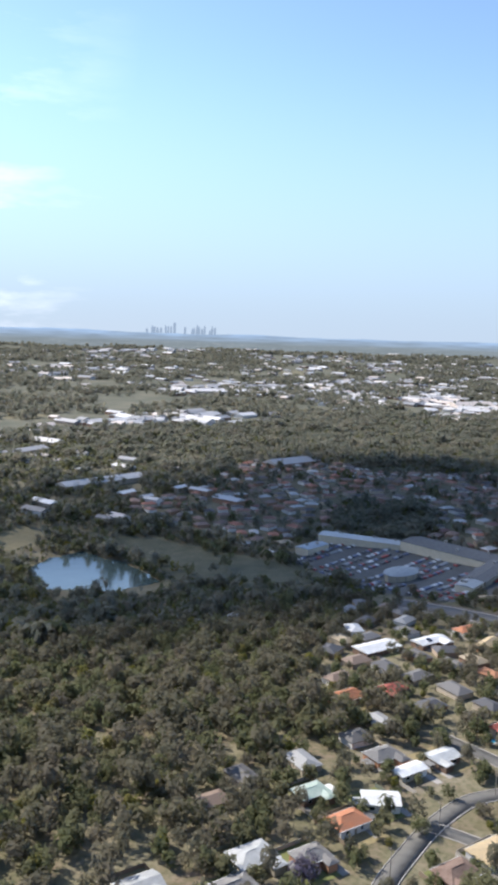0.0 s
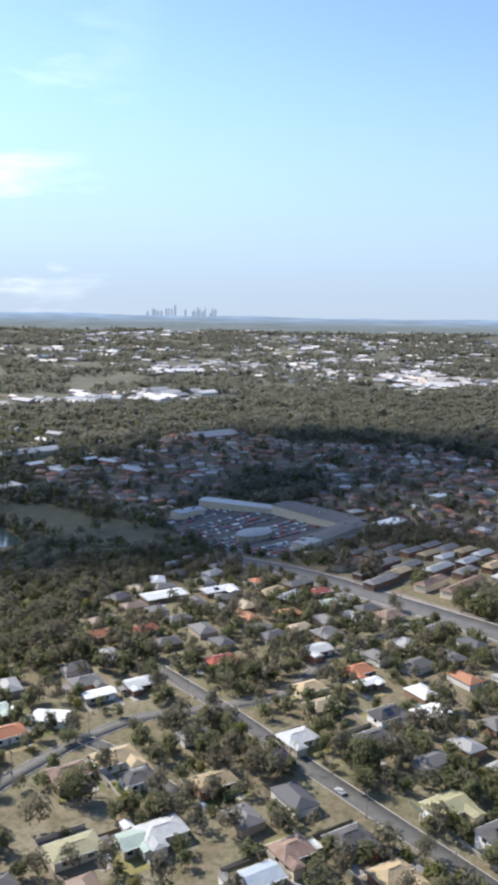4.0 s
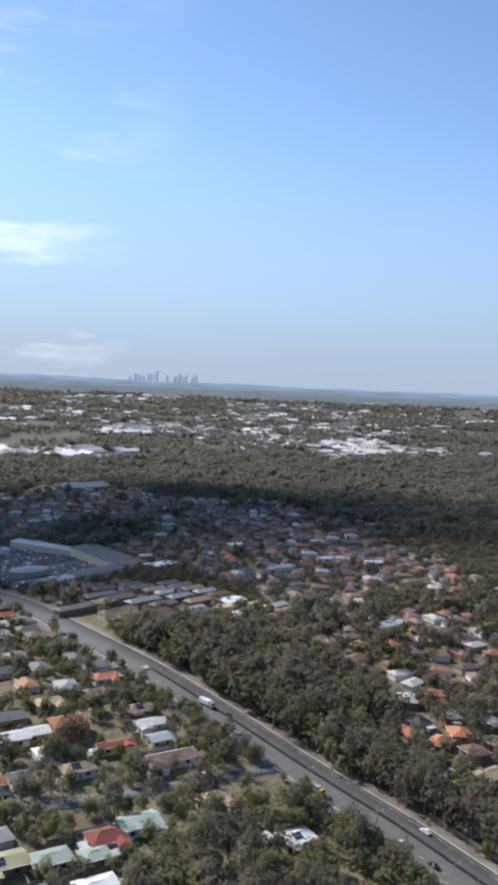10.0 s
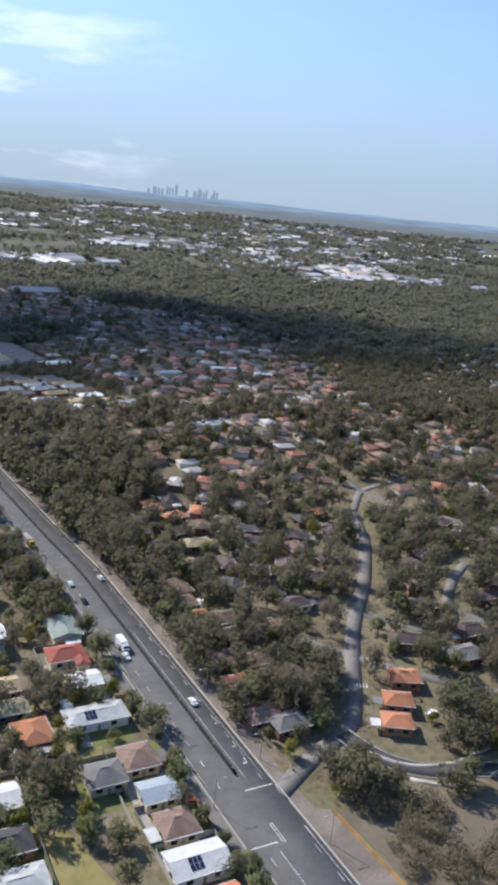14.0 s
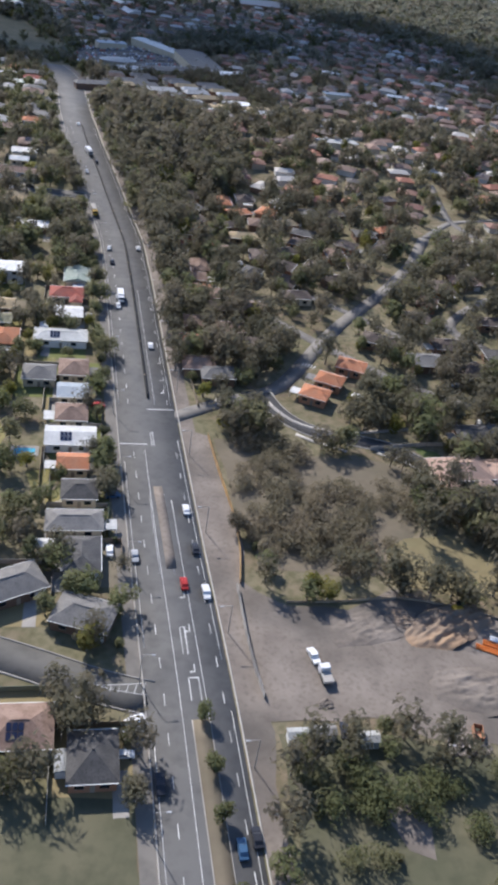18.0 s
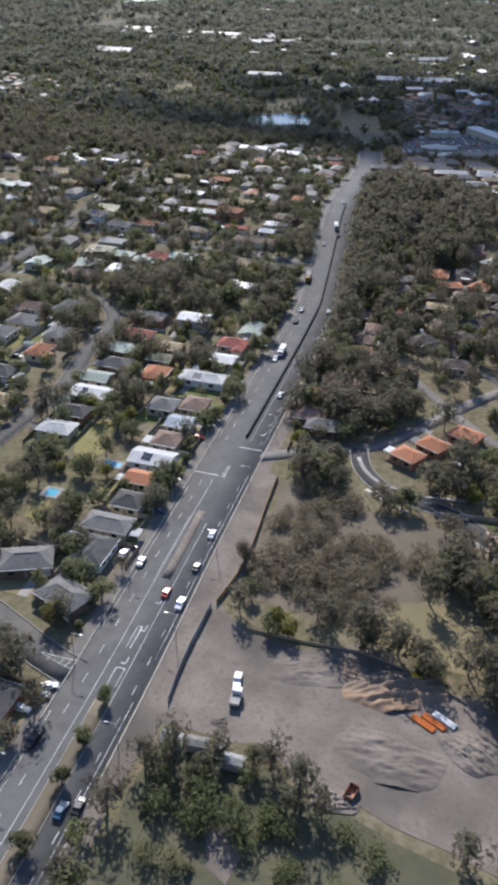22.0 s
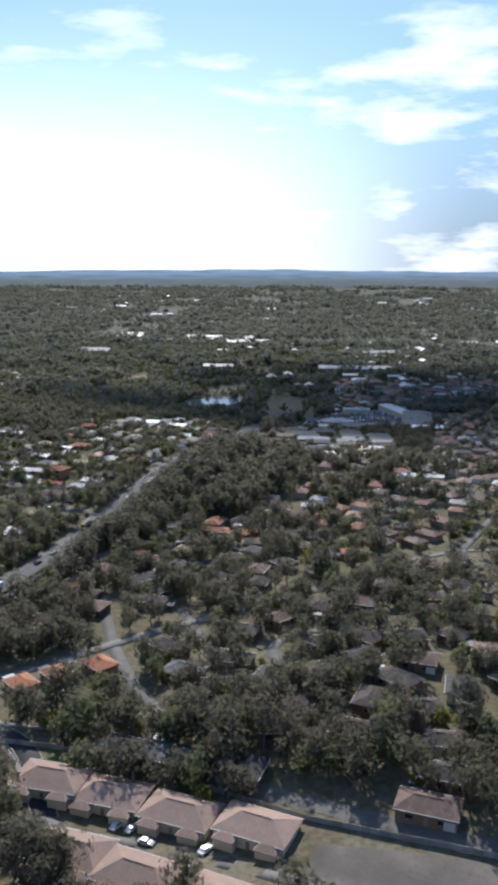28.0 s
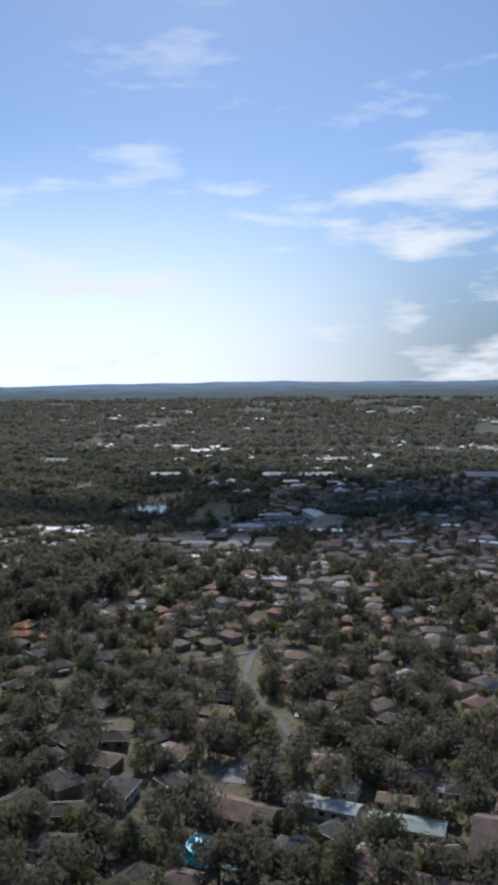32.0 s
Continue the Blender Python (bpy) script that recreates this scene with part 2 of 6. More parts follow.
def earth_material(name, a, c, dark):
    """Trodden soil: broad damp patches, wheel-churned streaks and clods."""
    m, nt, b = shader(name, 0.95, 0.0, 0.1)
    base = mixed(nt, grain(nt, 0.11, 7.0, 0.38, 0.66), a, c)
    base = mixed(nt, grain(nt, 0.035, 8.0, 0.48, 0.66), base, dark)
    base = mixed(nt, grain(nt, 0.9, 5.0, 0.5, 0.9), base, tuple(v * 0.66 for v in a))
    nt.links.new(base, b.inputs["Base Color"])
    bumped(nt, b, grain(nt, 0.7, 6.0), 0.3, 0.1)
    return m


def water_material():
    m, nt, b = shader("pond water", 0.08, 0.0, 0.5)
    b.inputs["Base Color"].default_value = (0.05, 0.075, 0.075, 1)
    bumped(nt, b, grain(nt, 0.8, 4.0), 0.15, 0.05)
    return m


M = {}
M["white_roof"] = roofing("white roof sheet", (0.74, 0.74, 0.72), (0.60, 0.60, 0.58), 0.45)
M["light_roof"] = roofing("pale grey roof sheet", (0.46, 0.47, 0.46), (0.36, 0.37, 0.36), 0.5)
M["grey_roof"] = roofing("grey roof tile", (0.175, 0.17, 0.165), (0.235, 0.225, 0.21), 0.75)
M["dark_roof"] = roofing("charcoal roof tile", (0.078, 0.076, 0.076), (0.12, 0.116, 0.112), 0.7)
M["brown_roof"] = roofing("brown roof tile", (0.20, 0.135, 0.105), (0.28, 0.20, 0.16), 0.8)
M["umber_roof"] = roofing("dark umber roof tile", (0.105, 0.084, 0.074), (0.155, 0.126, 0.11), 0.85)
M["orange_roof"] = roofing("terracotta roof tile", (0.46, 0.185, 0.095), (0.38, 0.185, 0.11), 0.8)
M["red_roof"] = roofing("red roof tile", (0.34, 0.09, 0.065), (0.26, 0.10, 0.08), 0.75)
M["tan_roof"] = roofing("tan roof tile", (0.44, 0.34, 0.20), (0.36, 0.29, 0.19), 0.8)
M["green_roof"] = roofing("pale green roof sheet", (0.27, 0.35, 0.29), (0.33, 0.38, 0.33), 0.55)
M["olive_roof"] = roofing("olive roof sheet", (0.25, 0.24, 0.13), (0.31, 0.29, 0.17), 0.6)
M["blue_roof"] = roofing("blue grey roof sheet", (0.30, 0.36, 0.42), (0.36, 0.40, 0.43), 0.5)
M["pink_roof"] = roofing("pinkish villa roof tile", (0.42, 0.29, 0.225), (0.36, 0.26, 0.21), 0.8)
M["white_wall"] = surface("white painted weatherboard", (0.72, 0.71, 0.68), (0.62, 0.60, 0.56))
M["cream_wall"] = surface("cream render", (0.60, 0.52, 0.38), (0.52, 0.45, 0.34))
M["brick_wall"] = surface("orange brick", (0.42, 0.21, 0.12), (0.34, 0.18, 0.11), fine=6.0)
M["dark_wall"] = surface("brown brick", (0.20, 0.125, 0.085), (0.16, 0.11, 0.08), fine=6.0)
M["glass"] = shader("window glass", 0.08, 0.0, 0.6)[0]
M["glass"].node_tree.nodes["Principled BSDF"].inputs["Base Color"].default_value = (0.02, 0.025, 0.03, 1)
M["trim"] = surface("white window frame", (0.7, 0.7, 0.68), (0.6, 0.6, 0.58))
M["fascia"] = surface("painted door", (0.25, 0.2, 0.16), (0.3, 0.26, 0.2))
M["solar"] = shader("solar cell", 0.2, 0.0, 0.6)[0]
M["solar"].node_tree.nodes["Principled BSDF"].inputs["Base Color"].default_value = (0.015, 0.02, 0.045, 1)
M["concrete"] = surface("concrete", (0.36, 0.34, 0.31), (0.28, 0.265, 0.24), 0.9, fine=4.0)
M["asphalt"] = road_material("asphalt", (0.108, 0.107, 0.106), (0.138, 0.135, 0.130))
M["street"] = road_material("street asphalt", (0.10, 0.097, 0.09), (0.13, 0.125, 0.115))
M["lane"] = road_material("worn estate asphalt", (0.155, 0.146, 0.134), (0.205, 0.192, 0.176))
M["dark_asphalt"] = road_material("fresh asphalt", (0.06, 0.06, 0.062), (0.085, 0.083, 0.082))
M["paint"] = surface("road paint", (0.62, 0.62, 0.60), (0.34, 0.335, 0.32), fine=1.2, coarse=0.5)
M["dirt"] = earth_material("bare earth", (0.175, 0.15, 0.128), (0.24, 0.208, 0.178), (0.112, 0.100, 0.088))
M["orange_dirt"] = earth_material("fresh clay", (0.33, 0.225, 0.145), (0.24, 0.195, 0.155), (0.16, 0.137, 0.115))
M["grass"] = road_material("mown grass", (0.085, 0.13, 0.04), (0.14, 0.15, 0.06))
M["bright_grass"] = road_material("watered lawn", (0.15, 0.18, 0.035), (0.19, 0.20, 0.05))
M["slide"] = surface("turquoise fibreglass", (0.03, 0.50, 0.60), (0.06, 0.56, 0.62), 0.3, spread=0.02)
M["dry_grass"] = road_material("dry grass", (0.225, 0.185, 0.10), (0.17, 0.148, 0.08))
M["back_lawn"] = road_material("sunlit back lawn", (0.20, 0.185, 0.065), (0.25, 0.21, 0.095))
M["gravel"] = road_material("worn gravel", (0.15, 0.14, 0.125), (0.19, 0.175, 0.155))
M["scrub_soil"] = road_material("scrub soil", (0.172, 0.143, 0.103), (0.120, 0.105, 0.074))
M["meadow"] = road_material("rough meadow", (0.082, 0.084, 0.050), (0.128, 0.118, 0.074))
M["water"] = water_material()
M["pool"] = shader("pool water", 0.08, 0.0, 0.5)[0]
M["pool"].node_tree.nodes["Principled BSDF"].inputs["Base Color"].default_value = (0.08, 0.35, 0.48, 1)
M["eucalypt"] = foliage("eucalypt leaves", (0.128, 0.124, 0.080), (0.215, 0.202, 0.136), (0.215, 0.188, 0.135))
M["broadleaf"] = foliage("broad leaves", (0.094, 0.106, 0.050), (0.172, 0.184, 0.088), (0.178, 0.170, 0.095))
# eucalypt copy greyed and blued: distance haze put into the leaf colour
M["hazed_gum"] = foliage("haze greyed gum leaves", (0.120, 0.128, 0.096), (0.185, 0.190, 0.145), (0.20, 0.185, 0.14))
M["yellow_leaf"] = foliage("yellow green leaves", (0.14, 0.15, 0.035), (0.26, 0.25, 0.06), (0.21, 0.19, 0.07))
M["scrub"] = foliage("dry scrub", (0.16, 0.145, 0.095), (0.26, 0.235, 0.16), (0.24, 0.205, 0.145))
M["jacaranda"] = foliage("jacaranda blossom", (0.13, 0.115, 0.16), (0.23, 0.205, 0.29), (0.16, 0.14, 0.17))
M["bark"] = surface("bark", (0.22, 0.19, 0.155), (0.32, 0.29, 0.25), 0.9)
M["timber"] = surface("weathered fence timber", (0.30, 0.23, 0.16), (0.38, 0.31, 0.22), 0.85)
M["ochre"] = surface("ochre stained timber", (0.46, 0.29, 0.12), (0.38, 0.25, 0.13), 0.85)
M["tyre"] = surface("rubber", (0.02, 0.02, 0.02), (0.03, 0.03, 0.03), 0.9)
M["fences"] = island_mix("garden fences", [(0.22, 0.17, 0.12), (0.32, 0.29, 0.25), (0.15, 0.17, 0.13), (0.4, 0.37, 0.32)])
M["yards"] = island_mix("garden lawns", [(0.15, 0.165, 0.06), (0.215, 0.195, 0.08), (0.25, 0.205, 0.11), (0.19, 0.165, 0.12), (0.18, 0.175, 0.08)], 0.95, 0.4, 0.1)
M["far_roofs"] = island_mix("suburb roofs", [(0.24, 0.13, 0.095), (0.15, 0.125, 0.115), (0.33, 0.14, 0.09), (0.10, 0.09, 0.088), (0.22, 0.15, 0.12), (0.20, 0.10, 0.08), (0.45, 0.43, 0.40), (0.28, 0.18, 0.135), (0.19, 0.13, 0.105)], 0.75)
M["left_roofs"] = island_mix("mixed suburb roofs", [(0.60, 0.60, 0.58), (0.17, 0.165, 0.16), (0.30, 0.30, 0.29), (0.36, 0.17, 0.09), (0.08, 0.08, 0.085), (0.20, 0.145, 0.11), (0.14, 0.135, 0.13), (0.34, 0.28, 0.19), (0.11, 0.105, 0.10)], 0.65)
M["far_walls"] = island_mix("suburb walls", [(0.42, 0.36, 0.28), (0.28, 0.17, 0.11), (0.6, 0.58, 0.54), (0.34, 0.27, 0.2)])
M["sheds"] = island_mix("factory roofs", [(0.70, 0.68, 0.65), (0.50, 0.49, 0.48), (0.38, 0.37, 0.36), (0.62, 0.54, 0.47), (0.28, 0.28, 0.28), (0.20, 0.19, 0.18), (0.55, 0.53, 0.50)], 0.55)
M["car_mix"] = island_mix("parked car paint", [(0.6, 0.6, 0.6), (0.05, 0.05, 0.055), (0.25, 0.26, 0.27), (0.1, 0.13, 0.22), (0.3, 0.04, 0.03)], 0.3, 0.5, 0.5)
for key, col in (("car_white", (0.78, 0.78, 0.77)), ("car_silver", (0.42, 0.43, 0.44)), ("car_dark", (0.035, 0.037, 0.045)), ("car_blue", (0.05, 0.11, 0.2)), ("car_red", (0.36, 0.035, 0.03)), ("truck_yellow", (0.6, 0.38, 0.05)), ("machine_orange", (0.65, 0.2, 0.05))):
    M[key] = surface(key.replace("_", " ") + " paint", col, tuple(v * 0.9 for v in col), 0.28, spread=0.05)
GROUND = ground_material()


# ---- the lie of the land ----
def land(x, y):
    def hill(a, b, c, d):
        return np.exp(-((x - a) / c) ** 2 - ((y - b) / d) ** 2)
    near = 6.5 * hill(-90, 310, 190, 110) + 7 * hill(190, 90, 90, 110) + 6 * hill(110, 340, 130, 80) - 4 * hill(130, -15, 40, 25)
    valley = -26 * hill(-150, 810, 300, 190) - 7 * hill(20, 640, 180, 90)
    rim = 80 * np.clip((np.hypot(x, y) - 2450) / 1750, 0, 1) ** 1.25
    return -1.5 + near + valley + rim


def link(name, mesh, parent=None, label=""):
    ob = new(name, mesh)
    ob.parent = parent
    if label:
        ob["label"] = label
    return ob


def part(name, bm, material, parent=None, label=""):
    me = bpy.data.meshes.new(name)
    bm.to_mesh(me)
    bm.free()
    for m in material if isinstance(material, (list, tuple)) else [material]:
        me.materials.append(m)
    return link(name, me, parent, label)


def raw_mesh(name, verts, faces, materials, slots=None):
    me = bpy.data.meshes.new(name)
    verts = np.asarray(verts, dtype=np.float32)
    if isinstance(faces, np.ndarray):
        me.vertices.add(len(verts))
        me.vertices.foreach_set("co", verts.ravel())
        k = faces.shape[1]
        me.loops.add(faces.size)
        me.loops.foreach_set("vertex_index", faces.ravel().astype(np.int32))
        me.polygons.add(len(faces))
        me.polygons.foreach_set("loop_start", np.arange(0, faces.size, k, dtype=np.int32))
        if slots is not None:
            me.polygons.foreach_set("material_index", np.asarray(slots, dtype=np.int32))
        me.update(calc_edges=True)
    else:
        me.from_pydata([tuple(map(float, v)) for v in verts], [], faces)
        if slots is not None:
            me.polygons.foreach_set("material_index", slots)
    for m in materials:
        me.materials.append(m)
    return me


def box(bm, x0, x1, y0, y1, z0, z1, slot=0):
    v = [bm.verts.new(p) for p in itertools.product((x0, x1), (y0, y1), (z0, z1))]
    for q in ((0, 1, 3, 2), (4, 6, 7, 5), (0, 4, 5, 1), (2, 3, 7, 6), (0, 2, 6, 4), (1, 5, 7, 3)):
        bm.faces.new([v[i] for i in q]).material_index = slot


def solid(bm, points, faces, slot=0):
    v = [bm.verts.new(p) for p in points]
    for f in faces:
        bm.faces.new([v[i] for i in f]).material_index = slot


# ---- what is taken: a plan in squares of one metre ----
PX, PY = -700, -260
TAKEN = np.zeros((1700, 1500), dtype=np.uint8)


def stamp_box(x, y, length, width, turn, value):
    r = int(max(length, width) / 2 + 3)
    c, s = math.cos(radians(turn)), math.sin(radians(turn))
    gx, gy = np.meshgrid(np.arange(-r, r + 1), np.arange(-r, r + 1), indexing="ij")
    inside = (abs(gx * c + gy * s) <= length / 2) & (abs(-gx * s + gy * c) <= width / 2)
    ix, iy = (gx[inside] + x - PX).astype(int), (gy[inside] + y - PY).astype(int)
    ok = (ix >= 0) & (iy >= 0) & (ix < 1700) & (iy < 1500)
    TAKEN[ix[ok], iy[ok]] = np.maximum(TAKEN[ix[ok], iy[ok]], value)


def box_is_free(x, y, length, width, turn, limit=1):
    r = int(max(length, width) / 2 + 3)
    c, s = math.cos(radians(turn)), math.sin(radians(turn))
    gx, gy = np.meshgrid(np.arange(-r, r + 1), np.arange(-r, r + 1), indexing="ij")
    inside = (abs(gx * c + gy * s) <= length / 2) & (abs(-gx * s + gy * c) <= width / 2)
    ix, iy = (gx[inside] + x - PX).astype(int), (gy[inside] + y - PY).astype(int)
    if ix.min() < 0 or iy.min() < 0 or ix.max() >= 1700 or iy.max() >= 1500:
        return False
    return TAKEN[ix, iy].max() < limit


def within(px, py, poly):
    """Which of the points lie inside the outline."""
    hit = np.zeros(np.shape(px), dtype=bool)
    for (ax, ay), (bx, by) in zip(poly, poly[1:] + poly[:1]):
        cross = (ay > py) != (by > py)
        with np.errstate(divide="ignore", invalid="ignore"):
            hit ^= cross & (px < (bx - ax) * (py - ay) / (by - ay) + ax)
    return hit


def stamp_area(poly, value):
    gx, gy = np.meshgrid(np.arange(1700) + PX, np.arange(1500) + PY, indexing="ij")
    m = within(gx, gy, poly)
    TAKEN[m] = np.maximum(TAKEN[m], value)


# ---- ground, distance, sky's edge ----
lines = np.concatenate([np.linspace(-4300, -800, 36)[:-1], np.linspace(-800, 1500, 190), np.linspace(1500, 4300, 34)[1:]])
lines_y = np.concatenate([np.linspace(-4300, -300, 26)[:-1], np.linspace(-300, 1500, 150), np.linspace(1500, 4300, 34)[1:]])
gx, gy = np.meshgrid(lines, lines_y, indexing="ij")
gv = np.stack([gx, gy, land(gx, gy)], -1).reshape(-1, 3)
nx, ny = len(lines), len(lines_y)
gi = np.arange(nx * ny).reshape(nx, ny)
gf = np.stack([gi[:-1, :-1], gi[1:, :-1], gi[1:, 1:], gi[:-1, 1:]], -1).reshape(-1, 4)
ground = link("ground", raw_mesh("ground", gv, gf, [GROUND]))
tagged(ground, "dry grass and bare soil ground of a wide plain", "ground", kind="structure")


def backdrop_material():
    m = bpy.data.materials.new("painted haze distance")
    m.use_nodes = True
    nt = m.node_tree
    nt.nodes.remove(nt.nodes["Principled BSDF"])
    pos = nt.nodes.new("ShaderNodeNewGeometry").outputs["Position"]
    sep = nt.nodes.new("ShaderNodeSeparateXYZ")
    nt.links.new(pos, sep.inputs[0])
    # distance haze painted into the glow: dull low down, bluer towards the crest
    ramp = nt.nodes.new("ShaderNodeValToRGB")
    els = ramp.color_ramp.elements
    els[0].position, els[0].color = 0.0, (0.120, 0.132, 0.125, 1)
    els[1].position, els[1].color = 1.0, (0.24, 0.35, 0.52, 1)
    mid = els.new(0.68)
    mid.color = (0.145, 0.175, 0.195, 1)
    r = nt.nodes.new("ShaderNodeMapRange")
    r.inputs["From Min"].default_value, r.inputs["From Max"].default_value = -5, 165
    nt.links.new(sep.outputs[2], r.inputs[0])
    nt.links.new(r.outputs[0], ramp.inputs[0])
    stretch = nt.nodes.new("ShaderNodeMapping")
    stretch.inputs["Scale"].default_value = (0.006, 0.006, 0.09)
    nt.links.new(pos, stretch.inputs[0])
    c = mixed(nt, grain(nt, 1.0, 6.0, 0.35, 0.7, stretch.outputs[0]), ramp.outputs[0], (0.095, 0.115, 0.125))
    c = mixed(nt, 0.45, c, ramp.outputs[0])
    roofs = nt.nodes.new("ShaderNodeMapping")
    roofs.inputs["Scale"].default_value = (0.03, 0.03, 0.35)
    nt.links.new(pos, roofs.inputs[0])
    thin = nt.nodes.new("ShaderNodeMapRange")
    thin.inputs["From Min"].default_value, thin.inputs["From Max"].default_value = 130, 75
    thin.inputs["To Max"].default_value = 0.6
    nt.links.new(sep.outputs[2], thin.inputs[0])
    amount = nt.nodes.new("ShaderNodeMath")
    amount.operation = "MULTIPLY"
    nt.links.new(grain(nt, 1.0, 3.0, 0.60, 0.70, roofs.outputs[0]), amount.inputs[0])
    nt.links.new(thin.outputs[0], amount.inputs[1])
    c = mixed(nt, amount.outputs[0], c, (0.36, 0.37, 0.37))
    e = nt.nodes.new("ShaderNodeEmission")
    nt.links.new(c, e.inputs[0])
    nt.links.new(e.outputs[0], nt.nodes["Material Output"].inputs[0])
    return m


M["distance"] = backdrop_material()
RING = 4240
turns = np.linspace(0, 2 * math.pi, 721)[:-1]
crest = []
for a in turns:
    d = Vector((math.sin(a), math.cos(a), 0))
    h = 154 + 10 * noise.noise(d * 5) + 7 * noise.noise(d * 14) + 4 * noise.noise(d * 41)
    west = max(0.0, math.cos(a + radians(22))) ** 6
    crest.append(max(146, h) + 16 * west + 16 * west * noise.noise(d * 9))
rv = [(RING * math.sin(a), RING * math.cos(a), -8) for a in turns] + [((RING + 60) * math.sin(a), (RING + 60) * math.cos(a), h) for a, h in zip(turns, crest)]
k = len(turns)
rf = [(i, (i + 1) % k, k + (i + 1) % k, k + i) for i in range(k)]
# backdrop glows by itself, with the haze in its colour
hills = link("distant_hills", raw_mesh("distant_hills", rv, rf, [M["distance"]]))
tagged(hills, "backdrop of plain and low hills with painted blue haze", "hills", kind="structure")


# ---- roads and open ground ----
def resample(pts, step):
    pts = np.asarray(pts, float)
    seg = np.hypot(*np.diff(pts, axis=0).T)
    s = np.concatenate([[0], np.cumsum(seg)])
    u = np.linspace(0, s[-1], max(2, int(s[-1] / step) + 1))
    # rounded corners: average over a short window
    p = np.stack([np.interp(u, s, pts[:, i]) for i in (0, 1)], 1)
    for _ in range(3):
        q = p.copy()
        q[1:-1] = (p[:-2] + 2 * p[1:-1] + p[2:]) / 4
        p = q
    t = np.gradient(p, axis=0)
    t /= np.linalg.norm(t, axis=1)[:, None]
    return p, np.stack([-t[:, 1], t[:, 0]], 1)


def ribbon(name, pts, left, right, lift, material, parent=None, thick=0.0, step=5.0):
    """A strip along a line, from `left` to `right` metres beside it, laid on the land."""
    p, nrm = resample(pts, step)
    left, right = np.broadcast_to(left, len(p)), np.broadcast_to(right, len(p))
    a, b = p + nrm * left[:, None], p - nrm * right[:, None]
    za, zb = land(a[:, 0], a[:, 1]) + lift, land(b[:, 0], b[:, 1]) + lift
    va, vb = np.column_stack([a, za]), np.column_stack([b, zb])
    n = len(p)
    verts, faces = [va, vb], []
    i = np.arange(n - 1)
    faces.append(np.stack([i, n + i, n + i + 1, i + 1], 1))
    if thick:
        low = np.array([0, 0, thick])
        verts += [va - low, vb - low]
        faces.append(np.stack([i, i + 1, 2 * n + i + 1, 2 * n + i], 1))
        faces.append(np.stack([n + i, 3 * n + i, 3 * n + i + 1, n + i + 1], 1))
        verts = verts
    ends = [] if not thick else [np.array([[0, 2 * n, 3 * n, n], [n - 1, 2 * n - 1, 4 * n - 1, 3 * n - 1]])]
    return link(name, raw_mesh(name, np.concatenate(verts), np.concatenate(faces + ends), [material]), parent)


def stamp_line(pts, half, value):
    p, _ = resample(pts, 2.0)
    for x, y in p:
        stamp_box(x, y, 2 * half, 2 * half, 0, value)


def street(name, pts, width, material, label, kerbs=True):
    road = ribbon(name, pts, width / 2, width / 2, 0.10, material, thick=0.3)
    tagged(road, label, "road", kind="structure")
    if kerbs:
        for s in (1, -1):
            near, out = s * width / 2, s * (width / 2 + 0.35)
            ribbon("kerb", pts, max(near, out), -min(near, out), 0.24, M["concrete"], road, 0.3)
    stamp_line(pts, width / 2 + 1.0, 5)
    return road


def patch(name, pts, material, lift, label, rough=2.0, taken=4, category="ground", kind="structure", holes=None):
    """Open ground with an uneven rim, draped over the land."""
    rim = []
    for (ax, ay), (bx, by) in zip(pts, pts[1:] + pts[:1]):
        n = max(2, int(math.hypot(bx - ax, by - ay) / 6))
        for i in range(n):
            x, y = ax + (bx - ax) * i / n, ay + (by - ay) * i / n
            w = noise.noise_vector(Vector((x * 0.06, y * 0.06, 3.3)))
            rim.append((x + w.x * rough, y + w.y * rough))
    bm = bmesh.new()
    f = bm.faces.new([bm.verts.new((x, y, 0)) for x, y in rim])
    if f.normal.z < 0 or f.calc_area() > 0 and sum((b[0] - a[0]) * (b[1] + a[1]) for a, b in zip(rim, rim[1:] + rim[:1])) > 0:
        bmesh.ops.reverse_faces(bm, faces=bm.faces)
    bmesh.ops.triangulate(bm, faces=bm.faces)
    bmesh.ops.subdivide_edges(bm, edges=[e for e in bm.edges if e.calc_length() > 14], cuts=2, use_grid_fill=True)
    bmesh.ops.triangulate(bm, faces=bm.faces)
    for v in bm.verts:
        v.co.z = float(land(v.co.x, v.co.y)) + lift
    ob = part(name, bm, material)
    tagged(ob, label, category, kind=kind)
    if taken:
        stamp_area(pts, taken)
    return ob


MAIN = [(3, -420), (2.5, -140), (1.5, -95), (-0.5, -48), (-2.5, 15), (-5, 112), (-7, 160), (-17, 235), (-26, 300), (-32, 360), (-35, 420), (-42, 505), (-58, 600)]
main_road = ribbon("road", MAIN, 9.6, 9.4, 0.10, M["asphalt"], thick=0.3)
tagged(main_road, "grey asphalt dual carriageway with painted lanes", "road", kind="structure")
stamp_line(MAIN, 11.5, 5)
for s in (9.6, -9.75):
    ribbon("kerb", MAIN, s + 0.35 if s > 0 else s, -s if s > 0 else -s + 0.35, 0.25, M["concrete"], main_road, 0.3)
verge = ribbon("verge", MAIN, -9.8, 14.5, 0.07, M["dirt"])
tagged(verge, "bare earth verge beside the main road", "verge", kind="structure")
verge_b = ribbon("verge", MAIN, 13.2, -10.0, 0.07, M["gravel"])
tagged(verge_b, "worn grey gravel verge along the main road", "verge", kind="structure")


def main_x(y):
    p = np.array(MAIN)
    return float(np.interp(y, p[:, 1], p[:, 0]))


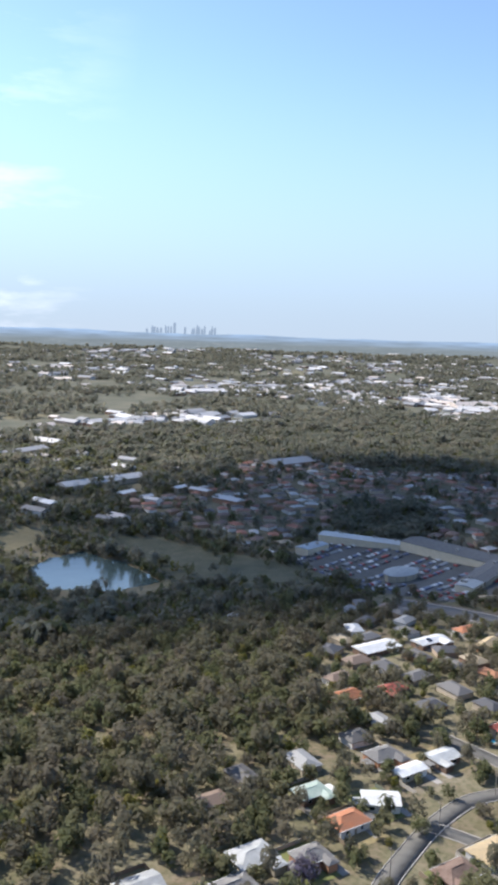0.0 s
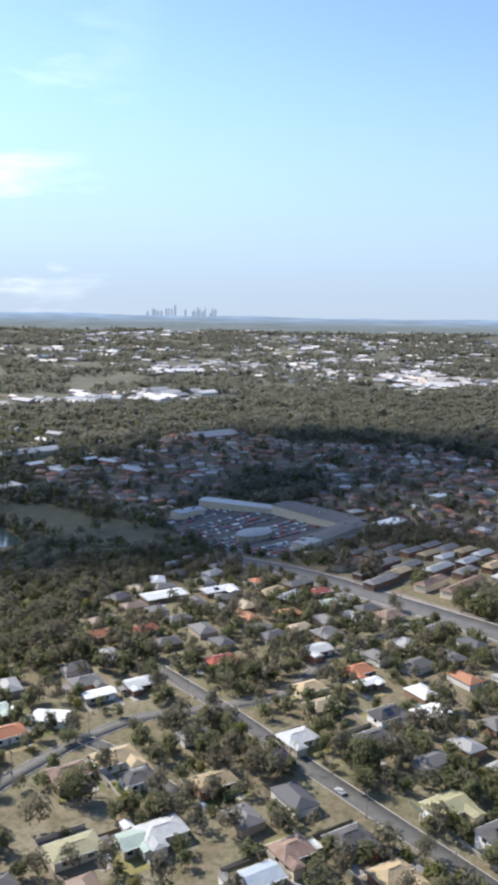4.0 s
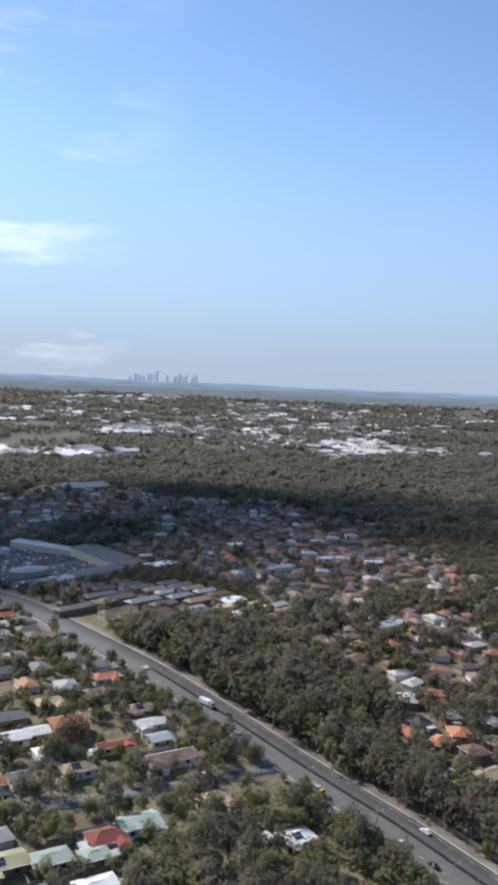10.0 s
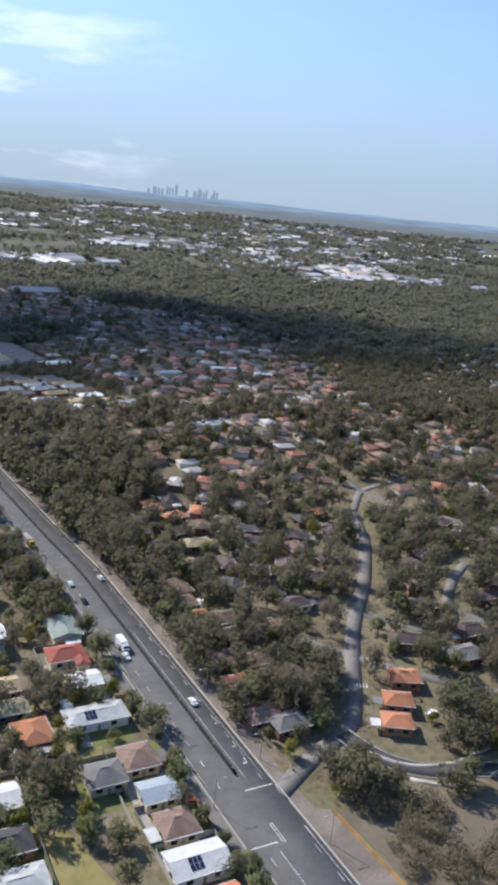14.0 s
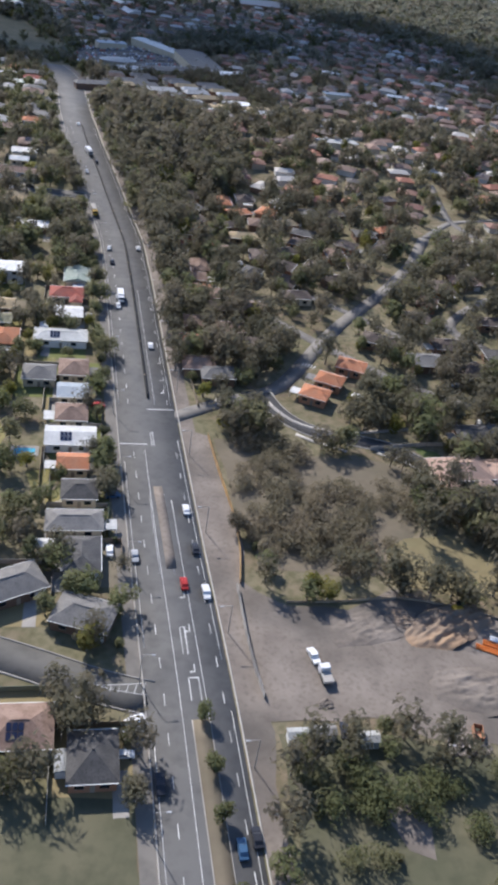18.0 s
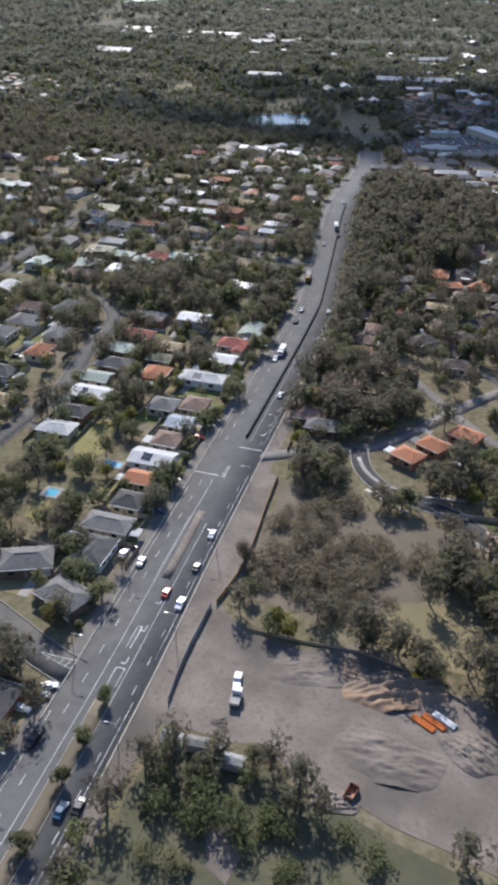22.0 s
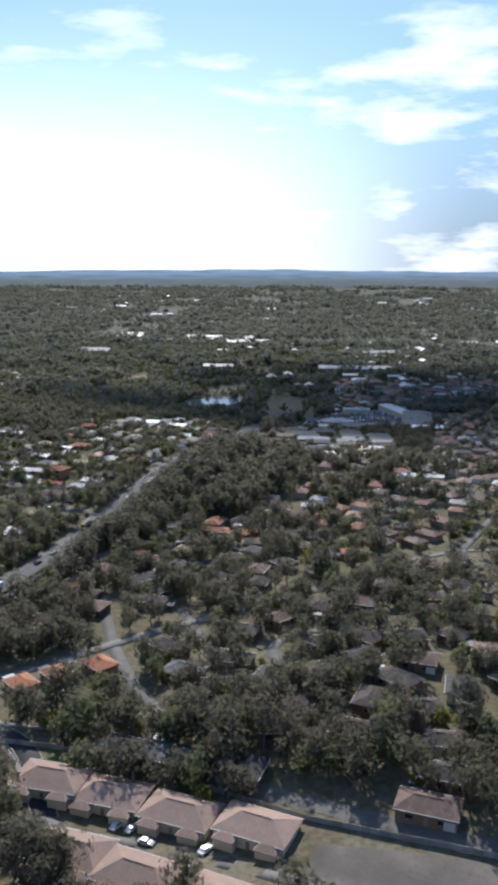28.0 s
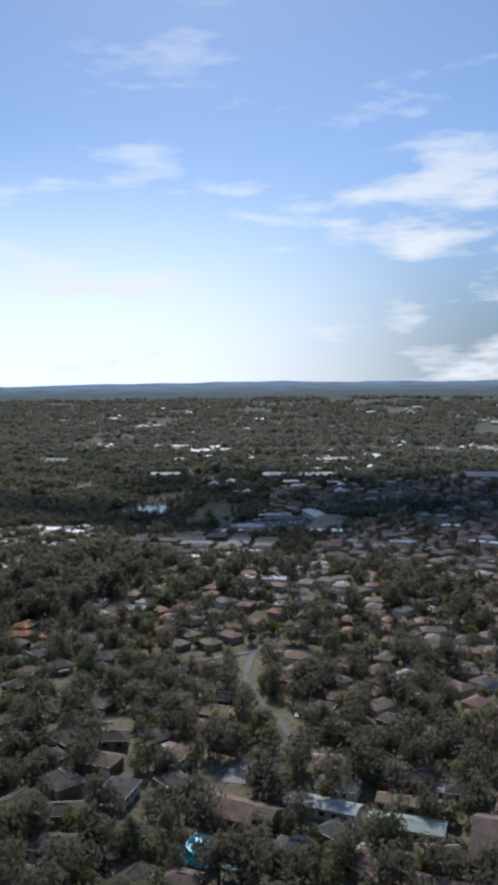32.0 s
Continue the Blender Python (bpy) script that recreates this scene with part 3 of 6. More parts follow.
STREETS = [
    ([(-85, -20), (-83, 14), (-81, 34), (-89, 74), (-92, 110), (-106, 128), (-140, 140)], 7.0),
    ([(-330, 232), (-240, 230), (-180, 224), (-131, 225), (-104, 218), (-42, 215), (-22, 213)], 7.5),
    ([(-178, 130), (-180, 224), (-186, 271), (-190, 310), (-192, 365), (-196, 420)], 7.5),
    ([(-310, 340), (-286, 358), (-252, 372), (-225, 378), (-192, 366), (-162, 361), (-121, 386), (-48, 400)], 7.0),
    ([(-237, 318), (-244, 359), (-250, 372)], 6.0),
    ([(-110, -58), (-62, -75), (-39, -85), (-27, -90), (-18, -95), (-7, -98)], 8.5),
]
for pts, w in STREETS:
    street("road", pts, w, M["street"], "quiet grey suburban street with concrete kerbs")
LEAFY = [
    ([(5, 12), (24, 24), (43, 31), (54, 47), (64, 63), (79, 85), (106, 116), (130, 150), (150, 190)], 7.8),
    ([(38, 30), (40, 19), (45, 11), (52, 5), (64, 2), (75, 0), (84, -9), (93, -20), (100, -27)], 6.0),
    ([(38, 110), (44, 100), (56, 82), (68, 65), (84, 46), (99, 31), (112, 23)], 6.5),
    ([(160, 114), (146, 105), (132, 93), (122, 81), (134, 63)], 6.5),
    ([(76, 106), (93, 86), (104, 70)], 5.0),
    ([(96, -26), (106, -31), (126, -26), (149, -27), (176, -30)], 5.5),
    ([(186, 286), (175, 220), (186, 180), (205, 150), (225, 128), (232, 110)], 6.0),
    ([(150, 190), (175, 220), (230, 240), (300, 235)], 6.0),
    ([(216, 88), (232, 110), (262, 128), (300, 118)], 5.5),
]
for i, (pts, w) in enumerate(LEAFY):
    stamp_line(pts, w / 2 + 1.2, 2)
    street("road", pts, w if i == 1 else w - 1.8, M["dark_asphalt"] if i == 1 else M["lane"], "narrow winding estate road among trees", kerbs=i == 1)

# footpaths by the new estate road
for pts in ([(39, 24), (43, 14.5), (50, 8.5), (63, 6)], [(64, 6.2), (88, 10)], [(70, -4.5), (79, -9), (88, -21), (91, -30)], [(60, -4), (50, 0.5), (45, 5)]):
    fp = ribbon("footpath", pts, 0.7, 0.7, 0.2, M["concrete"], thick=0.3, step=3)
    tagged(fp, "pale concrete footpath", "footpath", kind="structure")

dirt = patch("dirt_lot", [(18, -60), (28, -71), (57, -69), (80, -76), (104, -84), (112, -118), (84, -120), (66, -115), (45, -109), (20, -107), (17.5, -101), (17.5, -80)], M["dirt"], 0.08, "cleared building site of bare grey brown earth", 6)
patch("bare_verge", [(12.5, -140), (17, -120), (19, -108), (17.6, -99), (17.2, -85), (17.4, -64), (20.2, -52), (19.8, -36), (17.6, -14), (16.4, 3), (12, 5), (9.4, -30), (11, -66), (12, -110)], M["dirt"], 0.065, "trodden bare earth between road and fence", 1.2)
patch("scrub_ground", [(18, 2), (40, -4), (62, -10), (72, -38), (60, -62), (24, -58), (20, -28)], M["scrub_soil"], 0.05, "dry soil under open scrub", 2, 0)
patch("meadow", [(60, -50), (66, -46), (80, -44), (90, -56), (88, -69), (70, -68), (58, -65)], M["dry_grass"], 0.07, "dry yellow grass clearing", 2)
patch("meadow", [(20, -109), (45, -111), (66, -117), (84, -122), (110, -124), (110, -185), (18, -185), (18.5, -140), (20, -120)], M["meadow"], 0.055, "rough dark green grass among bushes", 2.5, 0)
patch("lawn", [(82, 0), (91, -3), (97, -12), (93, -19), (88, -10)], M["grass"], 0.12, "mown green lawn beside the villas", 0.6)
patch("lawn", [(60, -6), (78, -12), (86, -24), (80, -40), (66, -34)], M["scrub_soil"], 0.06, "dry slope below the estate road", 1, 0)
patch("paddock", [(-70, -121), (-30, -120), (-11.5, -121), (-9.5, -180), (-70, -180)], M["meadow"], 0.06, "dark green grass paddock beside the road", 0.8, 4)
patch("clearing", [(37, -128), (43, -126), (46, -132), (44, -138), (39, -136)], M["dirt"], 0.1, "pale bare patch among bushes", 2, 4)
track = ribbon("track", [(120, 3), (150, 0.5), (186, -4), (230, -4), (300, -5)], 2.6, 2.6, 0.06, M["gravel"])
tagged(track, "pale gravel track along the boundary fence", "track", kind="structure")
stamp_area([(150, -14), (300, -14), (300, 4), (186, 5), (150, 9)], 2)
patch("bare_lot", [(168, -14), (215, -10), (300, -14), (300, -40), (168, -40)], M["dirt"], 0.07, "bare earth strip beside the villas", 1.5)
patch("lawn", [(255, 36), (270, 44), (288, 41), (287, 29), (262, 28)], M["bright_grass"], 0.1, "bright green lawn", 1)
patch("pool_deck", [(229, 42), (243, 44), (245, 53), (233, 55), (226, 50)], M["orange_dirt"], 0.11, "tan paved pool surround", 1, 5)
for pts in (
    [(-61, 16), (-51, 21), (-45, -1), (-49, -12), (-56, -4)],
    [(-38, -18), (-30, -16), (-29, -23), (-36, -25)],
    [(-54, -36), (-48, -35), (-45, -44), (-51, -45)],
    [(-44, 46), (-33, 49), (-32, 42), (-42, 38)],
    [(-32, -30), (-28, -29), (-27, -36), (-31, -37)],
    [(-63, 90), (-56, 92), (-54, 85), (-61, 82)],
):
    patch("back_lawn", pts, M["back_lawn"], 0.06, "yellow green back lawn", 0.6, 4)
patch("forecourt", [(216, 82), (234, 86), (232, 100), (218, 99)], M["concrete"], 0.12, "pale concrete forecourt", 0.5, 5)
RIVER_FLAT = [(-157, 915), (-101, 869), (-58, 794), (-43, 724), (-38, 676), (-87, 676), (-141, 711), (-150, 751), (-149, 861)]
patch("reserve", RIVER_FLAT, M["meadow"], 0.1, "open green river flat", 8, 0)
patch("park_lawn", [(-262, 884), (-240, 915), (-205, 945), (-186, 915), (-222, 880)], M["dry_grass"], 0.12, "yellow green park lawn among trees", 6, 4)
patch("park_lawn", [(-345, 1000), (-300, 1035), (-250, 1045), (-262, 1005), (-310, 985)], M["dry_grass"], 0.12, "yellow green park lawn among trees", 6, 4)
patch("field", [(230, 1390), (420, 1460), (680, 1330), (640, 1290), (400, 1390)], M["dry_grass"], 0.3, "dry yellow field before the woods", 12, 0)
patch("field", [(1000, 1250), (1400, 1500), (1500, 1380), (1150, 1180)], M["dry_grass"], 0.3, "pale cleared field", 12, 0)
patch("field", [(-420, 900), (-330, 960), (-280, 890), (-380, 840)], M["dry_grass"], 0.3, "dry paddock among woods", 8, 0)
patch("pond", [(-243, 765), (-246, 821), (-210, 850), (-177, 860), (-155, 812), (-158, 748), (-199, 738)], M["water"], 0.25, "still grey blue pond", 5, 5, "pond")
stamp_area([(-262, 735), (-243, 765), (-199, 738), (-158, 748), (-150, 722), (-200, 708)], 2)
CAR_PARK = [(-34, 759), (28, 790), (78, 722), (108, 650), (92, 600), (23, 566), (-30, 568), (-46, 642)]
patch("car_park", CAR_PARK, M["street"], 0.15, "large grey asphalt car park of a shopping centre", 2, 5, "car park")


# ---- things ----
def empty(name, x, y, turn, z=None):
    ob = new(name)
    ob.empty_display_size = 0.5
    ob.matrix_world = pose(x, y, float(land(x, y)) if z is None else z, 0, 0, turn)
    return ob


def roof_points(x0, x1, y0, y1, z, over, rise, hip):
    """Outer solid of a hipped (hip > 0) or gabled roof over a rectangle, ridge along x."""
    x0, x1, y0, y1 = x0 - over, x1 + over, y0 - over, y1 + over
    ym = (y0 + y1) / 2
    p = [(x0, y0, z), (x1, y0, z), (x1, y1, z), (x0, y1, z), (x0, y0, z + 0.2), (x1, y0, z + 0.2), (x1, y1, z + 0.2), (x0, y1, z + 0.2), (x0 + hip, ym, z + 0.2 + rise), (x1 - hip, ym, z + 0.2 + rise)]
    f = [(3, 2, 1, 0), (0, 1, 5, 4), (1, 2, 6, 5), (2, 3, 7, 6), (3, 0, 4, 7), (4, 5, 9, 8), (6, 7, 8, 9), (5, 6, 9), (7, 4, 8)]
    return p, f


def window_mesh():
    """A framed window in one piece, its pane set back in the frame."""
    bm = bmesh.new()
    box(bm, -0.9, 0.9, -0.08, 0.05, -0.05, 1.25)
    front = min(bm.faces, key=lambda f: f.calc_center_median().y)
    bmesh.ops.inset_region(bm, faces=[front], thickness=0.1, depth=0)
    pane = min(bm.faces, key=lambda f: (round(f.calc_center_median().y, 4), (f.calc_center_median() - Vector((0, -0.08, 0.6))).length))
    for v in pane.verts:
        v.co.y += 0.05
    pane.material_index = 1
    me = bpy.data.meshes.new("window")
    bm.to_mesh(me)
    bm.free()
    me.materials.append(M["trim"])
    me.materials.append(M["glass"])
    return me


def door_mesh(w, h, name):
    bm = bmesh.new()
    box(bm, -w / 2, w / 2, -0.08, 0.05, 0, h)
    front = min(bm.faces, key=lambda f: f.calc_center_median().y)
    bmesh.ops.inset_region(bm, faces=[front], thickness=0.12, depth=-0.03)
    me = bpy.data.meshes.new(name)
    bm.to_mesh(me)
    bm.free()
    me.materials.append(M["fascia"] if w < 2 else M["trim"])
    return me


def panel_mesh():
    bm = bmesh.new()
    box(bm, -0.5, 0.5, -0.8, 0.8, 0, 0.06)
    me = bpy.data.meshes.new("solar_panel")
    bm.to_mesh(me)
    bm.free()
    me.materials.append(M["solar"])
    return me


WINDOW, DOOR, GARAGE, PANEL = window_mesh(), door_mesh(0.95, 2.1, "door"), door_mesh(2.8, 2.2, "garage_door"), panel_mesh()
WORDS = {"white_roof": "white sheet metal", "light_roof": "pale grey sheet metal", "grey_roof": "grey tiled", "dark_roof": "charcoal tiled", "brown_roof": "brown tiled", "umber_roof": "dark brown tiled", "orange_roof": "orange terracotta tiled", "red_roof": "red tiled", "tan_roof": "tan tiled", "green_roof": "pale green sheet metal", "olive_roof": "olive green sheet metal", "blue_roof": "blue grey sheet metal", "pink_roof": "pinkish brown tiled"}
WALLS = {"white_wall": "white weatherboard", "cream_wall": "cream rendered", "brick_wall": "orange brick", "dark_wall": "brown brick"}
HOUSES = []


def house(x, y, roof, length=13.0, width=9.0, turn=0.0, wall=None, hip=None, storeys=1, wing=None, group="houses of the suburb", solar=None, detail=True):
    rng = random.Random(int(x * 131 + y * 17))
    wall = wall or rng.choice(["white_wall", "cream_wall", "brick_wall", "dark_wall", "cream_wall"])
    sheet = roof in ("white_roof", "light_roof", "green_roof", "olive_roof", "blue_roof")
    h = 2.7 * storeys + (0.5 if storeys == 1 else 0.3)
    rise = width / 2 * (0.30 if sheet else 0.42)
    if hip is None:
        hip = 0.0 if sheet and rng.random() < 0.6 else width * 0.46
    home = empty("house", x, y, turn)
    tagged(home, f"{WALLS[wall]} {'two storey ' if storeys > 1 else ''}house with a {WORDS[roof]} {'hipped' if hip else 'gabled'} roof", "house", group)
    a, b = length / 2, width / 2
    if wing is None:
        wing = rng.random() < 0.55
    bm = bmesh.new()
    if hip:
        box(bm, -a, a, -b, b, -0.6, h)
    else:
        pts = [(-a, -b, -0.6), (a, -b, -0.6), (a, b, -0.6), (-a, b, -0.6), (-a, -b, h), (a, -b, h), (a, b, h), (-a, b, h), (-a, 0, h + rise * 0.93), (a, 0, h + rise * 0.93)]
        solid(bm, pts, [(3, 2, 1, 0), (0, 1, 5, 4), (1, 2, 6, 9, 5), (2, 3, 7, 6), (3, 0, 4, 8, 7), (4, 5, 9, 8), (6, 7, 8, 9)])
    walls = part("wall", bm, M[wall], home)
    bm = bmesh.new()
    solid(bm, *roof_points(-a, a, -b, b, h, 0.55, rise, hip))
    if hip:
        box(bm, -a + hip - 0.2, a - hip + 0.2, -0.16, 0.16, h + 0.1 + rise, h + 0.3 + rise)
    top = part("roof", bm, M[roof], home)
    if wing:
        wl, ww = width * 0.55, length * 0.34
        side = rng.choice((-1, 1))
        cx, cy = side * (a - ww / 2 - 0.3), -b - wl / 2 + 0.8
        bm = bmesh.new()
        box(bm, cx - ww / 2, cx + ww / 2, cy - wl / 2, cy + wl / 2, -0.6, h - 0.05)
        part("wing_wall", bm, M[wall], home)
        bm = bmesh.new()
        p, f = roof_points(-wl / 2, wl / 2 + b * 0.9, -ww / 2, ww / 2, h - 0.03, 0.5, ww / 2 * (0.3 if sheet else 0.42), ww * 0.4 if hip else 0.0)
        solid(bm, [(cx - q[1], cy + q[0], q[2]) for q in p], f)
        part("wing_roof", bm, M[roof], home)
        stamp_box(x + cx * math.cos(radians(turn)) - cy * math.sin(radians(turn)), y + cx * math.sin(radians(turn)) + cy * math.cos(radians(turn)), ww + 2, wl + 2, turn, 3)
    if detail:
        for s in (-1, 1):
            bm = bmesh.new()
            box(bm, -a - 0.55, a + 0.55, s * (b + 0.55) if s > 0 else -b - 0.7, s * (b + 0.7) if s > 0 else -b - 0.55, h + 0.06, h + 0.2)
            part("gutter", bm, M["trim"], home)
        spots = [(-a * 0.55, -b, 0), (a * 0.5, -b, 0), (-a, -b * 0.1, -90), (a * 0.3, b, 180)]
        if storeys > 1:
            spots += [(-a * 0.55, -b, 0, 2.8), (a * 0.5, -b, 0, 2.8), (-a, b * 0.2, -90, 2.8)]
        for sx, sy, rz, *up in spots:
            w = link("window", WINDOW, home)
            w.matrix_local = pose(sx * 1.002, sy * 1.002, 1.2 + (up[0] if up else 0), 0, 0, rz)
        d = link("door", DOOR, home)
        d.matrix_local = pose(0, -b - 0.01, 0.05)
        if length > 12 and rng.random() < 0.6:
            d = link("garage_door", GARAGE, home)
            d.matrix_local = pose(a * 0.92 - 1.2, -b - 0.01, 0.05)
    if detail and rng.random() < 0.4:
        s = rng.choice((-1, 1))
        x0, x1 = (a + 0.7, a + 3.9) if s > 0 else (-a - 3.9, -a - 0.7)
        bm = bmesh.new()
        solid(bm, *roof_points(x0, x1, -b * 0.75, b * 0.35, 2.35, 0.0, 0.12, 0.0))
        port = part("carport", bm, M[rng.choice(["light_roof", "white_roof", "grey_roof"])], home, "flat sheet metal carport roof")
        for px_ in (x0 + 0.15, x1 - 0.15):
            for py_ in (-b * 0.7, b * 0.3):
                bm = bmesh.new()
                box(bm, px_ - 0.06, px_ + 0.06, py_ - 0.06, py_ + 0.06, -0.3, 2.4)
                part("post", bm, M["trim"], port)
    if solar is None:
        solar = 6 if rng.random() < 0.12 else 0
    slope = math.degrees(math.atan2(rise, b + 0.55))
    for i in range(solar):
        q = link("solar_panel", PANEL, top)
        q.matrix_local = pose(-a * 0.35 + 1.15 * (i // 2), (b * 0.62 - 1.75 * (i % 2)) * -1, h + 0.26 + rise * (1 - (b * 0.62 - 1.75 * (i % 2)) / (b + 0.55)), slope, 0, 0)
    stamp_box(x, y, length + 2.5, width + 2.5, turn, 3)
    HOUSES.append((x, y, length, width, turn))
    return home


# houses along the west side of the main road, from south to north
for x, y, roof, length, width, extra in (
    (-33, -106.5, "brown_roof", 12, 10, dict(wall="cream_wall")), (-19, -114, "dark_roof", 9, 11, {}), (-21, -76, "grey_roof", 13, 9, dict(turn=-20)), (-38, -66, "grey_roof", 14, 9, dict(turn=25)),
    (-22, -56, "dark_roof", 12, 8.5, dict(turn=90)), (-24, -43, "grey_roof", 14, 7.5, {}), (-23, -30, "dark_roof", 9, 8, {}), (-25, -17, "orange_roof", 8, 7, dict(hip=0)),
    (-26, -4, "white_roof", 14, 9, dict(wall="white_wall", solar=6, hip=0)), (-26, 9, "brown_roof", 9, 9, {}), (-26, 22, "blue_roof", 9, 8, {}), (-26, 37, "brown_roof", 9, 10, {})):
    house(x, y, roof, length, width, wing=extra.pop("wing", False), group="houses along the main road", **extra)
for x, y, roof, length, width, extra in (
    (-31, 60, "light_roof", 18, 8, {}), (-29, 79, "white_roof", 10, 8, {}), (-30, 96, "red_roof", 12, 9, dict(wing=True)), (-54, 112, "white_roof", 13, 9, dict(wall="white_wall", storeys=2)),
    (-54, 83, "tan_roof", 10, 8, dict(hip=0)), (-54, 71, "olive_roof", 10, 7, {}), (-73, 91, "red_roof", 13, 9, {}), (-73, 75, "green_roof", 11, 9, {}), (-69, 60, "dark_roof", 12, 9, {}),
    (-71, 46, "green_roof", 11, 8, {}), (-67, 33, "white_roof", 14, 9, dict(solar=4)), (-66, 17, "dark_roof", 11, 8, {}), (-66, 4, "light_roof", 12, 8, {}), (-37, 33, "grey_roof", 10, 9, {})):
    house(x, y, roof, length, width, wing=extra.pop("wing", False), group="houses along the main road", **extra)
# the blocks further north-west
for x, y, roof, length, width, extra in (
    (-90, 272, "orange_roof", 15, 10, dict(storeys=2, wall="brick_wall")), (-115, 272, "light_roof", 15, 9, dict(wall="brick_wall")), (-103, 273, "light_roof", 9, 8, {}), (-132, 240, "orange_roof", 13, 8, {}),
    (-147, 234, "dark_roof", 14, 9, {}), (-119, 239, "dark_roof", 8, 8, dict(wall="cream_wall")), (-98, 238, "tan_roof", 12, 8, {}), (-78, 250, "red_roof", 14, 5, dict(hip=0)), (-59, 249, "blue_roof", 9, 7, {}),
    (-57, 263, "light_roof", 13, 7, {}), (-55, 278, "brown_roof", 13, 8, {}), (-62, 232, "brown_roof", 24, 8, dict(wing=True, wall="white_wall"))):
    house(x, y, roof, length, width, group="houses of the north block", **extra)
for x, y, roof, length, width, extra in (
    (-60, 198, "tan_roof", 13, 9, dict(wing=True)), (-91, 195, "green_roof", 14, 9, dict(wall="white_wall", wing=True)), (-104, 191, "red_roof", 12, 9, {}), (-111, 183, "green_roof", 9, 7, {}),
    (-124, 187, "green_roof", 12, 8, {}), (-138, 191, "olive_roof", 14, 9, {}), (-46, 165, "white_roof", 11, 8, {}), (-167, 263, "olive_roof", 14, 10, {}), (-166, 242, "dark_roof", 12, 9, dict(storeys=2, wall="white_wall")),
    (-164, 227 + 5, "grey_roof", 6, 5, dict(wall="brick_wall")), (-205, 266, "dark_roof", 13, 9, dict(wall="brick_wall", wing=True)), (-204, 247, "tan_roof", 12, 9, dict(wall="brick_wall", wing=True)), (-237, 266, "blue_roof", 11, 8, dict(wall="white_wall"))):
    house(x, y, roof, length, width, group="houses of the north block", **extra)
for x, y, roof, length, width, extra in (
    (-223, 271, "brown_roof", 11, 9, {}), (-225, 315, "tan_roof", 14, 9, dict(wing=False)), (-252, 300, "light_roof", 14, 9, {}), (-262, 300, "green_roof", 8, 8, {}), (-246, 331, "dark_roof", 10, 8, dict(wall="white_wall")),
    (-247, 348, "tan_roof", 15, 10, dict(wall="white_wall", wing=True)), (-265, 347, "brown_roof", 13, 9, {}), (-278, 306, "olive_roof", 15, 9, {}), (-314, 389, "light_roof", 14, 10, dict(hip=5)), (-298, 379, "grey_roof", 11, 8, dict(wall="brick_wall")),
    (-256, 392, "white_roof", 13, 9, dict(wall="white_wall", turn=-35)), (-275, 388, "orange_roof", 13, 9, {}), (-274, 410, "green_roof", 12, 8, {}), (-232, 402, "white_roof", 13, 6, {})):
    house(x, y, roof, length, width, group="houses of the west block", **extra)
for x, y, roof, length, width, extra in (
    (-213, 403, "light_roof", 12, 8, {}), (-232, 417, "grey_roof", 13, 9, {}), (-353, 394, "light_roof", 16, 9, {}), (-330, 378, "grey_roof", 18, 10, {}), (-206, 470, "orange_roof", 16, 10, {}), (-182, 465, "red_roof", 14, 9, {}),
    (-147, 515, "white_roof", 24, 12, dict(hip=0)), (-114, 507, "white_roof", 20, 9, {}), (-170, 406, "red_roof", 14, 8, {}), (-126, 360, "orange_roof", 13, 9, {}), (-131, 347, "white_roof", 12, 5, {}),
    (-143, 320, "dark_roof", 14, 9, {}), (-128, 312, "white_roof", 13, 9, {}), (-184, 324, "light_roof", 13, 9, {})):
    house(x, y, roof, length, width, group="houses of the west block", **extra)
for x, y, roof, length, width, extra in (
    (-160, 308, "dark_roof", 13, 9, {}), (-126, 392, "light_roof", 14, 9, {}), (-107, 409, "grey_roof", 13, 9, {}), (-66, 470, "red_roof", 12, 8, {}), (-80, 510, "orange_roof", 16, 8, {}), (-76, 448, "green_roof", 12, 9, {}), (-62, 412, "brown_roof", 13, 10, {}),
    (-155, 357, "tan_roof", 12, 9, {}), (-68, 302, "brown_roof", 12, 8, {}), (-90, 300, "tan_roof", 12, 8, {}), (-56, 320, "orange_roof", 12, 8, {})):
    house(x, y, roof, length, width, group="houses of the west block", **extra)
# the leafy estate east of the road
for x, y, roof, length, width, extra in (
    (55.5, 26, "orange_roof", 9, 7.5, dict(turn=-28, solar=0, wall="brick_wall")), (63, 35.5, "orange_roof", 9, 7.5, dict(turn=-28, solar=0, wall="brick_wall")), (73.5, 46, "orange_roof", 10, 8, dict(turn=-24, solar=0, wall="brick_wall")), (20, 77, "brown_roof", 10, 9, {}), (32, 73, "brown_roof", 10, 8, {}), (19, 63, "red_roof", 12, 5, dict(hip=0)),
    (17, 44, "brown_roof", 11, 9, {}), (23, 37.5, "grey_roof", 11, 8, {}), (33, 103, "brown_roof", 11, 9, {}), (27, 158, "red_roof", 14, 6, {}), (51, 170, "tan_roof", 13, 8, {}), (23, 108, "orange_roof", 10, 6, {}), (44, 92, "brown_roof", 10, 9, {})):
    house(x, y, roof, length, width, wing=False, wall=extra.pop("wall", "dark_wall"), group="houses of the leafy estate", **extra)
